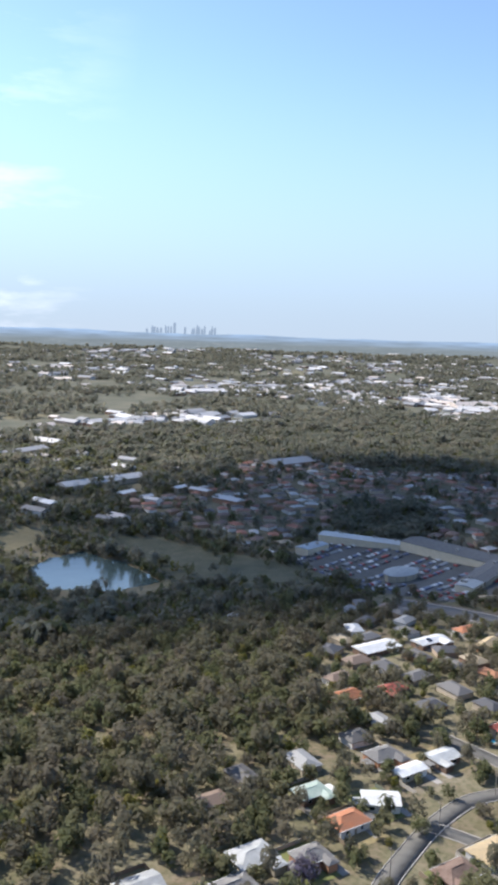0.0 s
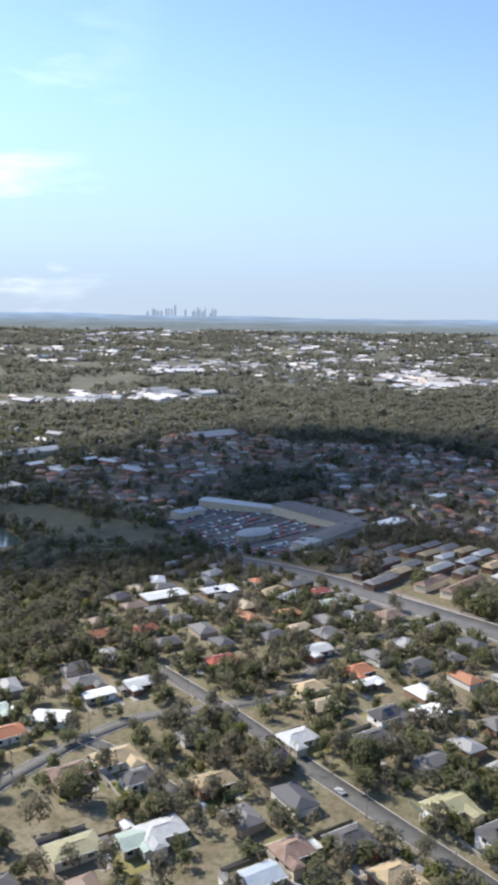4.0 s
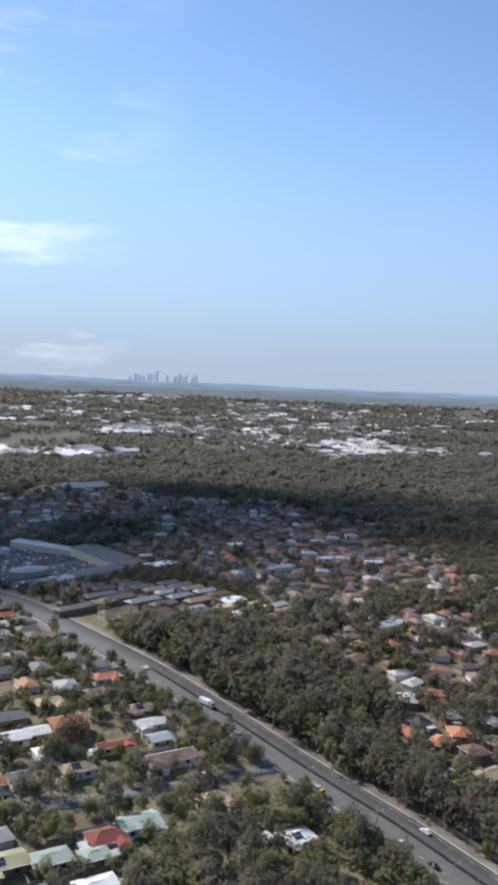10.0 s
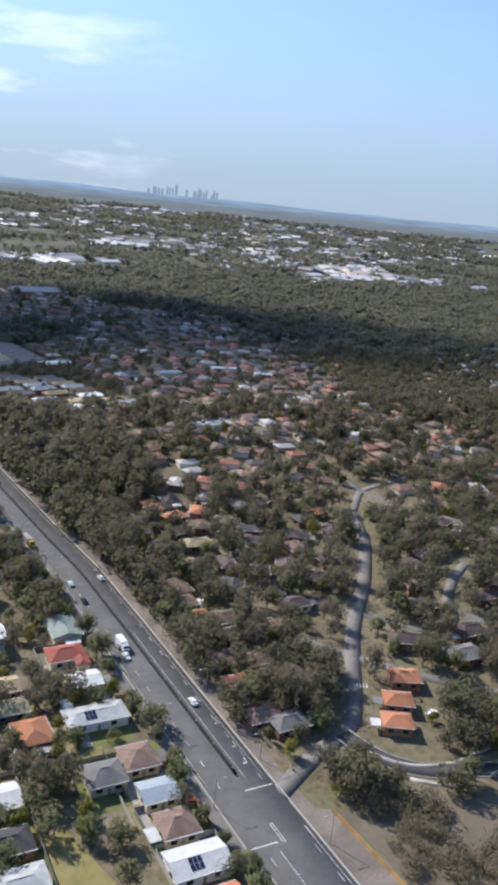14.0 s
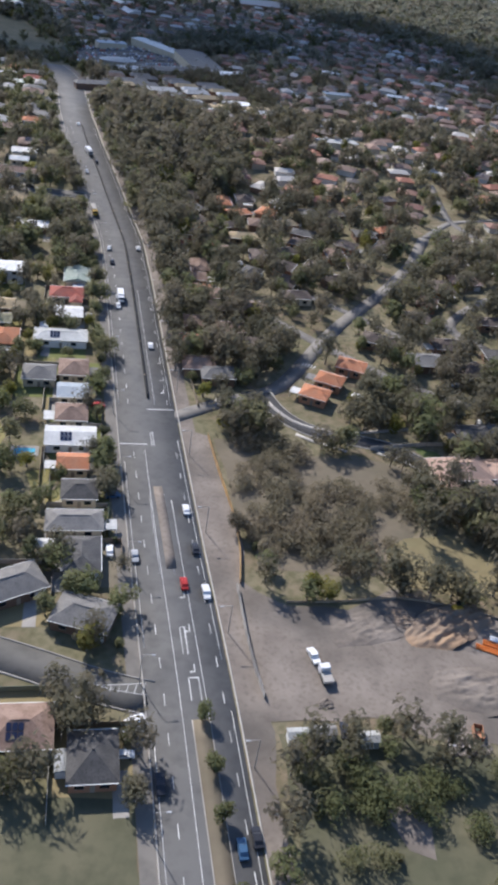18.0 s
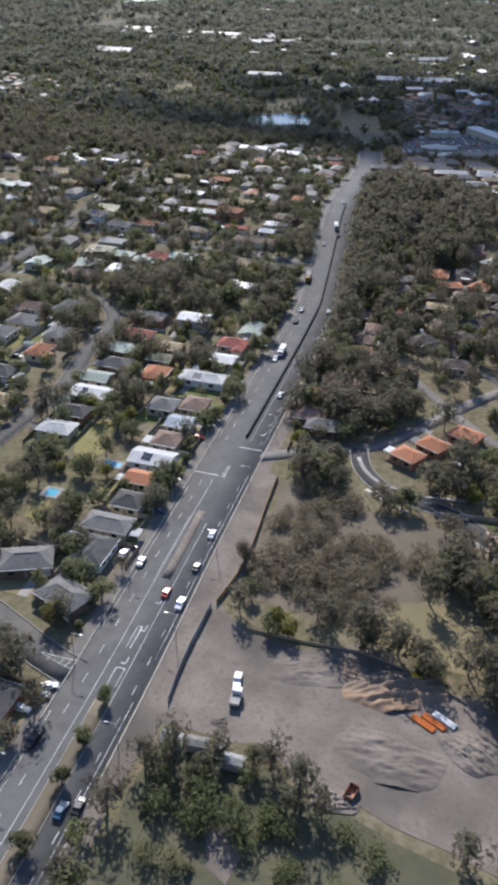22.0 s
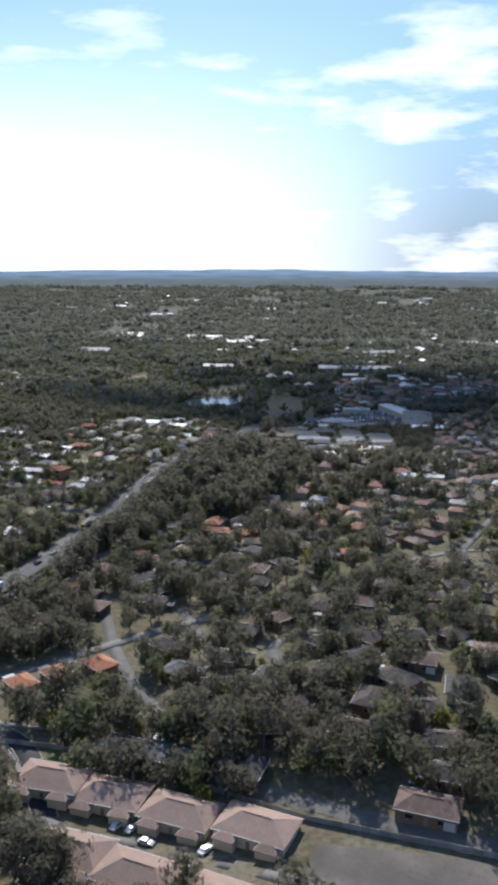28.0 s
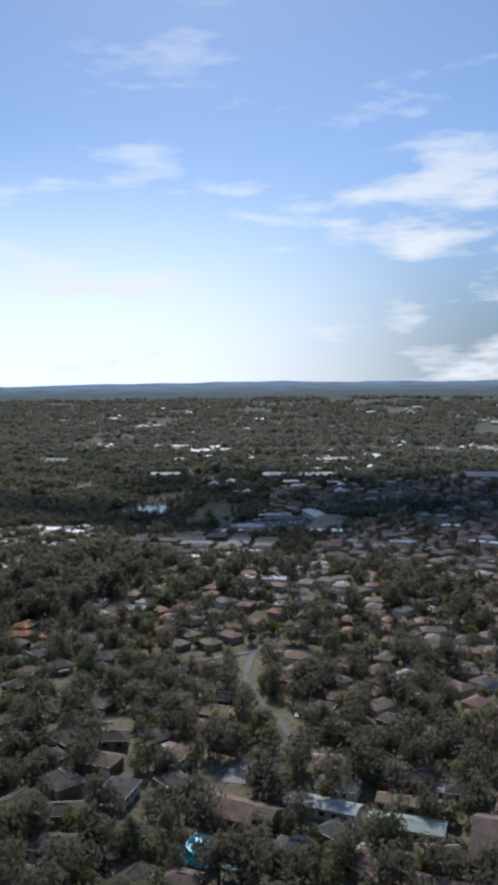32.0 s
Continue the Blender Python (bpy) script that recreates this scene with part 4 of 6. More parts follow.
for x, y, roof, length, width, extra in (
    (106, 4, "dark_roof", 12, 9, {}), (115, 5, "grey_roof", 8, 9, {}), (126, 5, "dark_roof", 11, 9, {}), (192, 2, "brown_roof", 15, 9, {}), (127, 28, "dark_roof", 12, 9, {}), (104, 50, "grey_roof", 13, 9, {}), (196, 7 + 9, "dark_roof", 12, 8, {}),
    (177, 77, "brown_roof", 13, 9, {}), (254, 9, "brown_roof", 16, 10, {}), (197, 129, "tan_roof", 13, 9, {}), (192, 124 - 10, "brown_roof", 14, 8, {}), (146, 124, "brown_roof", 14, 9, {})):
    house(x, y, roof, length, width, wing=False, wall=extra.pop("wall", "dark_wall"), group="houses of the leafy estate", **extra)


# villas: four hipped duplexes in a row, more across the drive
def villa(x, y, turn):
    v = house(x, y, "pink_roof", 18.5, 11.5, turn, "cream_wall", 5.6, wing=False, group="villas in a row", solar=0)
    tagged(v, "cream rendered duplex villa with a broad pinkish brown hipped roof", "villa")
    for s in (-5.5, 5.5):
        bm = bmesh.new()
        box(bm, s - 2.6, s + 2.6, -8.2, -5.8, -0.3, 2.5)
        part("garage", bm, M["cream_wall"], v)
        bm = bmesh.new()
        solid(bm, *roof_points(s - 2.6, s + 2.6, -8.4, -4.6, 2.5, 0.35, 0.9, 1.6))
        part("garage_roof", bm, M["pink_roof"], v)
    return v


for x, y, turn in ((94, -15, 6), (112, -14, 3), (132, -14.5, -1), (153, -15, -4), (134, -41, -3), (157, -43, -4), (115, -39, 2)):
    villa(x, y, turn)


def long_block(x, y, length, width, turn, roof, wall, label):
    b = house(x, y, roof, length, width, turn, wall, 0.0, wing=False, group="long buildings", solar=0, detail=False)
    tagged(b, label, "building")
    for i in range(int(length / 4)):
        for s, rz in ((-1, 0), (1, 180)):
            w = link("window", WINDOW, b)
            w.matrix_local = pose(-length / 2 + 2 + 4 * i, s * width / 2 * 1.004, 1.2, 0, 0, rz)
    return b


long_block(251, 78, 24, 6.5, -4, "light_roof", "cream_wall", "long low school block with a pale grey gabled roof")
long_block(277, 78, 21, 8, 2, "green_roof", "cream_wall", "long low school block with a pale green gabled roof")
long_block(277, 91, 22, 6, 2, "tan_roof", "dark_wall", "long low school block with a tan gabled roof")
long_block(292, 52, 20, 8, 0, "brown_roof", "dark_wall", "low brown brick hall with a brown gabled roof")
long_block(300, 80, 9, 26, 0, "brown_roof", "dark_wall", "brown brick wing with a brown gabled roof")
long_block(230, 64, 26, 12, -6, "brown_roof", "dark_wall", "broad hall with a dull brown gabled roof")

# the shopping centre, the town houses and the sheds by the road
def flat_block(name, x, y, length, width, height, turn, roof, wall, label, category="building", vents=3, pitch=0.06):
    b = empty(name, x, y, turn)
    tagged(b, label, category)
    bm = bmesh.new()
    box(bm, -length / 2, length / 2, -width / 2, width / 2, -1, height)
    part("wall", bm, M[wall], b)
    bm = bmesh.new()
    rp, rf_ = roof_points(-length / 2, length / 2, -width / 2, width / 2, height, 0.25 + pitch, width * pitch, 0.0 if pitch < 0.1 else width * 0.3)
    solid(bm, rp, rf_)
    part("roof", bm, M[roof], b)
    rng = random.Random(int(x * 7 + y))
    for i in range(vents):
        bm = bmesh.new()
        vx, vy = rng.uniform(-0.4, 0.4) * length, rng.uniform(-0.4, 0.4) * width
        box(bm, vx - 1.2, vx + 1.2, vy - 1, vy + 1, height, height + width * 0.06 + 1.2)
        part("roof_vent", bm, M["concrete"], b)
    stamp_box(x, y, length + 3, width + 3, turn, 5)
    return b


for x, y, length, width, h, turn, roof in ((80, 668, 92, 30, 7, 99, "grey_roof"), (52, 606, 70, 18, 6, 22, "grey_roof"), (46, 748, 78, 17, 6, 123, "light_roof"), (-4, 757, 30, 14, 6, 15, "blue_roof"), (14, 590, 30, 14, 5, 20, "light_roof"), (100, 598, 30, 14, 6, 14, "white_roof")):
    flat_block("shop_building", x, y, length, width, h, turn, roof, "cream_wall", f"low shopping centre block with a {WORDS[roof]} roof")


def oval_hall(x, y, a, b, height, turn):
    """A low oval hall with a shallow domed roof and a row of piers."""
    hall = empty("oval_hall", x, y, turn)
    tagged(hall, "low oval hall with a pale domed roof in a car park", "building")
    for name, r, z0, z1, crown, mat in (("wall", 1.0, -1, height, 0.0, "cream_wall"), ("roof", 1.06, height, height + 0.5, 1.8, "light_roof")):
        bm = bmesh.new()
        ring = [(math.cos(radians(q)) * a * r, math.sin(radians(q)) * b * r) for q in range(0, 360, 10)]
        low, up = [bm.verts.new((u, v, z0)) for u, v in ring], [bm.verts.new((u, v, z1)) for u, v in ring]
        inner = [bm.verts.new((u * 0.55, v * 0.55, z1 + crown * 0.75)) for u, v in ring]
        bm.faces.new(low[::-1])
        for k in range(36):
            m = (k + 1) % 36
            bm.faces.new((low[k], low[m], up[m], up[k]))
            bm.faces.new((up[k], up[m], inner[m], inner[k]))
        top = bm.verts.new((0, 0, z1 + crown))
        for k in range(36):
            bm.faces.new((inner[k], inner[(k + 1) % 36], top))
        part(name, bm, M[mat], hall)
    for q in range(0, 360, 30):
        bm = bmesh.new()
        u, v = math.cos(radians(q)) * a * 1.03, math.sin(radians(q)) * b * 1.03
        box(bm, u - 0.3, u + 0.3, v - 0.3, v + 0.3, -0.5, height)
        part("pier", bm, M["concrete"], hall)
    stamp_box(x, y, 2 * a + 3, 2 * b + 3, turn, 6)


oval_hall(1, 650, 17, 11, 5.5, 15)
# pale blocks behind the town houses and among the red roofs
for x, y, length, width, h, turn, roof in ((84, 444, 20, 12, 4, 14, "white_roof"), (70, 425, 16, 9, 4, 14, "tan_roof"), (64, 401, 20, 9, 4, 10, "white_roof"), (206, 650, 17, 11, 5, 8, "white_roof"), (248, 552, 24, 9, 4, -10, "white_roof"), (274, 522, 16, 10, 4, -20, "white_roof"), (186, 537, 24, 10, 4, 5, "blue_roof"), (142, 340, 16, 10, 4, 10, "light_roof"), (128, 336, 13, 9, 4, 10, "light_roof")):
    flat_block("hall", x, y, length, width, h, turn, roof, "cream_wall", f"low hall with a {WORDS[roof]} roof", "building", 1)
ROWS_OF_HOUSES = ((-10, 512), (-22, 466), (15, 483), (1, 446), (28, 468), (-3, 474), (4, 427), (8, 497), (36, 452), (22, 432), (57, 470), (62, 452), (50, 384), (46, 420))
for i, (x, y) in enumerate(ROWS_OF_HOUSES):
    flat_block("town_house_row", x, y, 26 if i < 8 else 19, 8, 4.4, 14, ("brown_roof", "grey_roof", "grey_roof", "brown_roof", "light_roof", "tan_roof")[i % 6], "dark_wall" if i % 3 else "cream_wall", "two storey brick town house row with a tiled gable roof", "town houses", 0, 0.24)

placed = 0
for i, (u, v_) in enumerate(itertools.product(range(-4, 6), range(-3, 8))):
    x, y = 22 + u * 23 - v_ * 4, 440 + v_ * 13 + u * 5
    if placed < 24 and box_is_free(x, y, 21, 9.5, 14) and y < 545:
        flat_block("town_house_row", x, y, 18, 7.5, 3.6, 14 + (i * 37 % 9) - 4, ("grey_roof", "brown_roof", "light_roof", "tan_roof", "grey_roof")[i % 5], ("cream_wall", "dark_wall", "brick_wall")[i % 3], "small town house row with a tiled roof", "town houses", 0, 0.24)
        placed += 1

# ---- more houses fill the plan, the nearest as single things ----
rng = random.Random(5)
WOODS = {
    "west": [(-430, 540), (-346, 481), (-304, 436), (-268, 431), (-218, 440), (-207, 493), (-100, 600), (-91, 613), (-210, 610), (-312, 640), (-430, 660)],
    "river": [(-430, 640), (-310, 620), (-91, 613), (-50, 600), (-48, 700), (-36, 765), (-45, 815), (-100, 960), (-209, 1000), (-430, 900)],
    "clump": [(60, 800), (90, 725), (150, 752), (180, 800), (140, 868), (95, 850)],
    "roadside": [(24, 222), (58, 232), (60, 280), (40, 372), (-12, 392), (-14, 320), (-6, 240)],
    "corner": [(-122, 150), (-100, 194), (-62, 202), (-30, 195), (-21, 150), (-22, 121), (-60, 114), (-98, 117)],
    "belt": [(255, 980), (328, 1250), (662, 1330), (1150, 1250), (900, 760), (578, 640), (300, 366), (330, 470), (440, 640), (400, 900)],
    "glade": [(-343, 557), (-268, 514), (-277, 455), (-306, 426), (-356, 395), (-440, 400), (-440, 560)],
    "south": [(20, -116), (110, -122), (110, -200), (20, -200)],
    "scrub": [(17, 4), (40, -2), (62, -8), (72, -38), (60, -60), (24, -56), (18, -28)],
    "thicket": [(64, -14), (80, -18), (92, -34), (92, -54), (70, -46)],
}

RED_ESTATE = [(-40, 815), (-90, 980), (10, 985), (165, 1110), (420, 950), (330, 430), (130, 420), (110, 600), (100, 735), (57, 805)]


def in_woods(x, y):
    return any(bool(within(np.array(x), np.array(y), p)) for p in WOODS.values())


def seen(x, y):
    """The stretch of land that lies within view along the flight."""
    left = np.minimum(-470, 150 - (y + 200) * 1.0)
    right = np.maximum(345, -110 + 1.22 * (y + 140))
    return (x > left) & (x < right) & (y > -170)


extra_houses, far_list = [], []
for zone, x0, x1, y0, y1, tries, gap in (("west", -420, -16, -96, 500, 9000, 7.5), ("estate", 12, 420, -10, 420, 9000, 3.4), ("dense", -95, 520, 420, 1150, 11000, 3.0), ("outer", -620, 60, 480, 860, 2500, 6.0), ("outer", 300, 900, 350, 900, 1500, 9.0)):
    for _ in range(tries):
        x, y = rng.uniform(x0, x1), rng.uniform(y0, y1)
        if not seen(x, y) or in_woods(x, y):
            continue
        if zone == "dense" and not within(np.array(x), np.array(y), RED_ESTATE):
            continue
        turn = rng.choice((0, 90)) + rng.uniform(-4, 4) if zone == "west" else rng.choice((-28, 20, 62, 0, 90)) + rng.uniform(-6, 6)
        length, width = rng.uniform(11, 15), rng.uniform(8, 10)
        if zone == "west" and x < -140 and not box_is_free(x, y, length + 14, width + 14, turn):
            continue
        if zone == "west" and x > -80 and y < 32:
            continue
        if zone == "estate" and y < 52 and x < 118:
            continue
        if zone == "estate":
            length, width = length * 0.86, width * 0.9
        if box_is_free(x, y, length + gap, width + gap, turn):
            (extra_houses if y < 330 and zone in ("west", "estate") else far_list).append((x, y, length, width, turn, zone))
            stamp_box(x, y, length + 2, width + 2, turn, 3)
# those nearest to the flight become things of their own
extra_houses.sort(key=lambda h: h[1] + 0.35 * abs(h[0] - 40))
single, rest = extra_houses[:235], extra_houses[235:]
west_roofs = ["white_roof", "light_roof", "grey_roof", "dark_roof", "brown_roof", "grey_roof", "dark_roof", "brown_roof", "tan_roof", "dark_roof", "green_roof", "orange_roof", "grey_roof"]
east_roofs = ["brown_roof", "umber_roof", "umber_roof", "umber_roof", "dark_roof", "umber_roof", "brown_roof", "umber_roof", "umber_roof"]
sunny_roofs = ["brown_roof", "orange_roof", "tan_roof", "umber_roof", "brown_roof", "orange_roof", "umber_roof", "grey_roof"]
for x, y, length, width, turn, zone in single:
    if zone == "west":
        house(x, y, rng.choice(west_roofs), length, width, turn)
    else:
        roofs = sunny_roofs if y > 190 else east_roofs
        walls = ["brick_wall", "brick_wall", "cream_wall", "dark_wall"] if y > 190 else ["dark_wall", "dark_wall", "brick_wall", "dark_wall", "cream_wall"]
        house(x, y, rng.choice(roofs), length, width, turn, rng.choice(walls), wing=False, group="houses of the leafy estate", solar=0)


def house_mass(name, rows, roofs, label, hip=0.45):
    """Many plain houses in one mesh: walls and hipped roofs."""
    base = np.array([(-1, -1, 0), (1, -1, 0), (1, 1, 0), (-1, 1, 0), (-1, -1, 1), (1, -1, 1), (1, 1, 1), (-1, 1, 1)], float)
    vs, fs, sl = [], [], []
    n = 0
    for x, y, length, width, turn, *_ in rows:
        c, s = math.cos(radians(turn)), math.sin(radians(turn))
        z = float(land(x, y))
        a, b, h = length / 2, width / 2, 2.9 if length < 17 else 5.5
        p = base * (a, b, h + 0.6) - (0, 0, 0.6)
        top, _f = roof_points(-a, a, -b, b, h, 0.5, width * 0.2, width * hip)
        q = np.vstack([p, np.array(top)])
        w = np.column_stack([x + q[:, 0] * c - q[:, 1] * s, y + q[:, 0] * s + q[:, 1] * c, z + q[:, 2]])
        vs.append(w)
        for f in ((0, 1, 5, 4), (1, 2, 6, 5), (2, 3, 7, 6), (3, 0, 4, 7)):
            fs.append(tuple(n + i for i in f))
            sl.append(0)
        for f in _f:
            fs.append(tuple(n + 8 + i for i in f))
            sl.append(1)
        n += 18
    me = raw_mesh(name, np.vstack(vs), fs, [M["far_walls"], roofs], sl)
    return tagged(link(name, me), label, "houses", kind="stuff")


house_mass("suburb_houses", [h for h in rest + far_list if h[5] in ("west", "outer")], M["left_roofs"], "dense far suburb of small houses with mixed roofs")
house_mass("estate_houses", [h for h in rest + far_list if h[5] in ("estate", "dense")], M["far_roofs"], "far estate of brown and red roofed houses")

# garden lawns, drives and fences round the houses of the west side
lots, drives, fence_rows = [], [], []
for x, y, length, width, turn in HOUSES:
    if x > -15 or rng.random() < 0.1:
        continue
    t = round(turn / 90) * 90
    w, d = (8.2, 10.5) if t % 180 == 0 else (10.5, 8.2)
    lots.append((x + rng.uniform(-1, 1), y + rng.uniform(-2, 2), w, d))
    drives.append((x + rng.choice((-1, 1)) * rng.uniform(4.5, 6.5), y - rng.uniform(5, 8), 1.5, 5.0))


def plates(name, rows, lift, material, label, category):
    vs, fs = [], []
    for x, y, a, b in rows:
        n = len(vs)
        cx, cy = np.meshgrid(np.linspace(x - a, x + a, 3), np.linspace(y - b, y + b, 3), indexing="ij")
        z = land(cx, cy) + lift
        vs += list(zip(cx.ravel(), cy.ravel(), z.ravel()))
        for i in (0, 1):
            for j in (0, 1):
                k0 = n + i * 3 + j
                fs.append((k0, k0 + 3, k0 + 4, k0 + 1))
    return tagged(link(name, raw_mesh(name, vs, fs, [material])), label, category, kind="stuff")


plates("garden_lawns", lots, 0.045, M["yards"], "patchwork of green and dry garden lawns", "lawns")
plates("driveways", drives, 0.075, M["concrete"], "pale concrete driveways beside houses", "driveways")
vs, fs = [], []
for x, y, a, b in lots:
    for x0, y0, x1, y1 in ((x - a, y - b, x - a, y + b), (x - a, y + b, x + a, y + b), (x + a, y - b * 0.2, x + a, y + b)):
        if rng.random() < 0.25:
            continue
        n = len(vs)
        dx, dy = (0.05, 0) if x0 == x1 else (0, 0.05)
        for px_, py_ in ((x0, y0), (x1, y1)):
            z = float(land(px_, py_))
            for s in (-1, 1):
                vs += [(px_ + s * dx, py_ + s * dy, z - 0.2), (px_ + s * dx, py_ + s * dy, z + 1.6)]
        fs += [(n, n + 4, n + 5, n + 1), (n + 2, n + 3, n + 7, n + 6), (n + 1, n + 5, n + 7, n + 3), (n, n + 1, n + 3, n + 2), (n + 4, n + 6, n + 7, n + 5)]
tagged(link("garden_fences", raw_mesh("garden_fences", vs, fs, [M["fences"]])), "timber and metal fences between gardens", "fences", kind="stuff")


# ---- sheds, pools, cars ----
def shed(x, y, length, width, roof, turn=0.0):
    b = empty("garden_shed", x, y, turn)
    tagged(b, f"small garden shed with a {WORDS[roof]} roof", "shed", "garden sheds")
    bm = bmesh.new()
    box(bm, -length / 2, length / 2, -width / 2, width / 2, -0.3, 2.2)
    part("wall", bm, M["white_wall"], b)
    bm = bmesh.new()
    solid(bm, *roof_points(-length / 2, length / 2, -width / 2, width / 2, 2.2, 0.2, 0.5, 0.0))
    part("roof", bm, M[roof], b)
    stamp_box(x, y, length + 1, width + 1, turn, 3)


placed = 0
for x, y, length, width, turn in list(HOUSES):
    if x < -14 and y < 330 and placed < 75 and rng.random() < 0.8:
        sx, sy = x + rng.choice((-1, 1)) * rng.uniform(6, 9), y + rng.uniform(4, 9)
        if box_is_free(sx, sy, 5, 4, 0):
            shed(sx, sy, rng.uniform(3, 5), rng.uniform(2.4, 3.4), rng.choice(["white_roof", "light_roof", "white_roof", "grey_roof", "green_roof", "tan_roof"]), rng.choice((0, 90)))
            placed += 1


def pool(x, y, length, width, turn=0):
    b = empty("swimming_pool", x, y, turn)
    tagged(b, "small blue backyard swimming pool with a pale surround", "pool", "backyard pools")
    bm = bmesh.new()
    for a, c, d, e in ((-length / 2 - 1, length / 2 + 1, -width / 2 - 1, -width / 2), (-length / 2 - 1, length / 2 + 1, width / 2, width / 2 + 1), (-length / 2 - 1, -length / 2, -width / 2, width / 2), (length / 2, length / 2 + 1, -width / 2, width / 2)):
        box(bm, a, c, d, e, -0.2, 0.22)
    part("surround", bm, M["concrete"], b)
    bm = bmesh.new()
    box(bm, -length / 2, length / 2, -width / 2, width / 2, -0.2, 0.14)
    part("water", bm, M["pool"], b)
    stamp_box(x, y, length + 3, width + 3, turn, 4)


for x, y, length, width in ((-39, -8, 6, 3), (-50, -30, 4, 4), (-179, 405, 7, 4), (-205, 233, 7, 3.5), (236, 44.5, 8, 5), (-122, 322, 4, 4), (-216, 238, 4, 3)):
    pool(x, y, length, width)


def flume(bm, pts, r, n=10):
    """A half open channel along a line of points."""
    rings = []
    for k, p in enumerate(pts):
        a, b = Vector(pts[max(0, k - 1)]), Vector(pts[min(len(pts) - 1, k + 1)])
        side = (b - a).cross(Vector((0, 0, 1))).normalized()
        rings.append([bm.verts.new(Vector(p) + side * math.cos(radians(180 + 20 * q)) * rr + Vector((0, 0, 1)) * math.sin(radians(180 + 20 * q)) * rr) for rr in (r, r * 0.86) for q in (range(n) if rr == r else range(n - 1, -1, -1))])
    for u, v in zip(rings, rings[1:]):
        for k in range(2 * n):
            m = (k + 1) % (2 * n)
            bm.faces.new((u[k], u[m], v[m], v[k]))
    bm.faces.new(rings[0][::-1])
    bm.faces.new(rings[-1])


def water_slide(x, y, turn):
    w = empty("water_slide", x, y, turn)
    tagged(w, "turquoise fibreglass water slide beside a pool", "water slide")
    for name, turns, rad, h, start in (("spiral_flume", 2.2, 2.6, 6.4, 0), ("side_flume", 0.8, 4.4, 5.6, 70)):
        bm = bmesh.new()
        flume(bm, [(math.cos(radians(start + 360 * turns * k / 44)) * rad, math.sin(radians(start + 360 * turns * k / 44)) * rad, h - (h - 0.9) * k / 44) for k in range(45)], 0.75)
        part(name, bm, M["slide"], w)
    bm = bmesh.new()
    box(bm, -1.1, 1.1, -1.1, 1.1, 6.3, 6.5)
    part("platform", bm, M["slide"], w)
    for px_, py_ in itertools.product((-1, 1), (-1, 1)):
        bm = bmesh.new()
        box(bm, px_ - 0.1, px_ + 0.1, py_ - 0.1, py_ + 0.1, -0.2, 7.6)
        part("post", bm, M["slide"], w)
    stamp_box(x, y, 11, 11, 0, 4)


water_slide(229.5, 41, 20)


def wheel_mesh():
    bm = bmesh.new()
    bmesh.ops.create_cone(bm, cap_ends=True, segments=14, radius1=0.33, radius2=0.33, depth=0.22, matrix=pose(0, 0, 0, 90))
    bmesh.ops.create_cone(bm, cap_ends=True, segments=10, radius1=0.2, radius2=0.2, depth=0.25, matrix=pose(0, 0, 0, 90))
    me = bpy.data.meshes.new("wheel")
    bm.to_mesh(me)
    bm.free()
    me.materials.append(M["tyre"])
    return me


WHEEL = wheel_mesh()


def profile(bm, pts, w, slot=0):
    """A body drawn from its side outline (x, z), w wide."""
    n = len(pts)
    v = [bm.verts.new((x, -w / 2, z)) for x, z in pts] + [bm.verts.new((x, w / 2, z)) for x, z in pts]
    bm.faces.new(v[:n]).material_index = slot
    bm.faces.new(v[n:][::-1]).material_index = slot
    for i in range(n):
        j = (i + 1) % n
        bm.faces.new((v[i], v[i + n], v[j + n], v[j])).material_index = slot


def car_parts(kind):
    bm = bmesh.new()
    if kind == "ute":
        profile(bm, [(-2.4, 0.35), (2.4, 0.35), (2.45, 0.8), (1.3, 1.02), (0.75, 1.55), (-0.55, 1.6), (-0.6, 0.95), (-2.4, 0.98)], 1.78)
    else:
        profile(bm, [(-2.15, 0.3), (2.15, 0.3), (2.2, 0.7), (1.25, 0.92), (-1.7, 0.98), (-2.18, 0.9)], 1.76)
        profile(bm, [(0.95, 0.9), (0.35, 1.42), (-1.05, 1.45), (-1.75, 0.93)], 1.5)
    bmesh.ops.bevel(bm, geom=bm.edges[:], offset=0.05, segments=1, affect="EDGES")
    body = bpy.data.meshes.new("body")
    bm.to_mesh(body)
    bm.free()
    bm = bmesh.new()
    if kind == "ute":
        profile(bm, [(1.2, 1.05), (0.78, 1.47), (-0.5, 1.5), (-0.5, 1.05)], 1.82)
    else:
        profile(bm, [(0.88, 0.97), (0.36, 1.36), (-1.0, 1.38), (-1.6, 0.99)], 1.56)
    glass = bpy.data.meshes.new("window_glass")
    bm.to_mesh(glass)
    bm.free()
    glass.materials.append(M["glass"])
    return body, glass


CAR = {k_: car_parts(k_) for k_ in ("car", "ute")}
BODY = {}
SAY = {"car_white": "white", "car_silver": "silver", "car_dark": "black", "car_blue": "blue", "car_red": "red"}


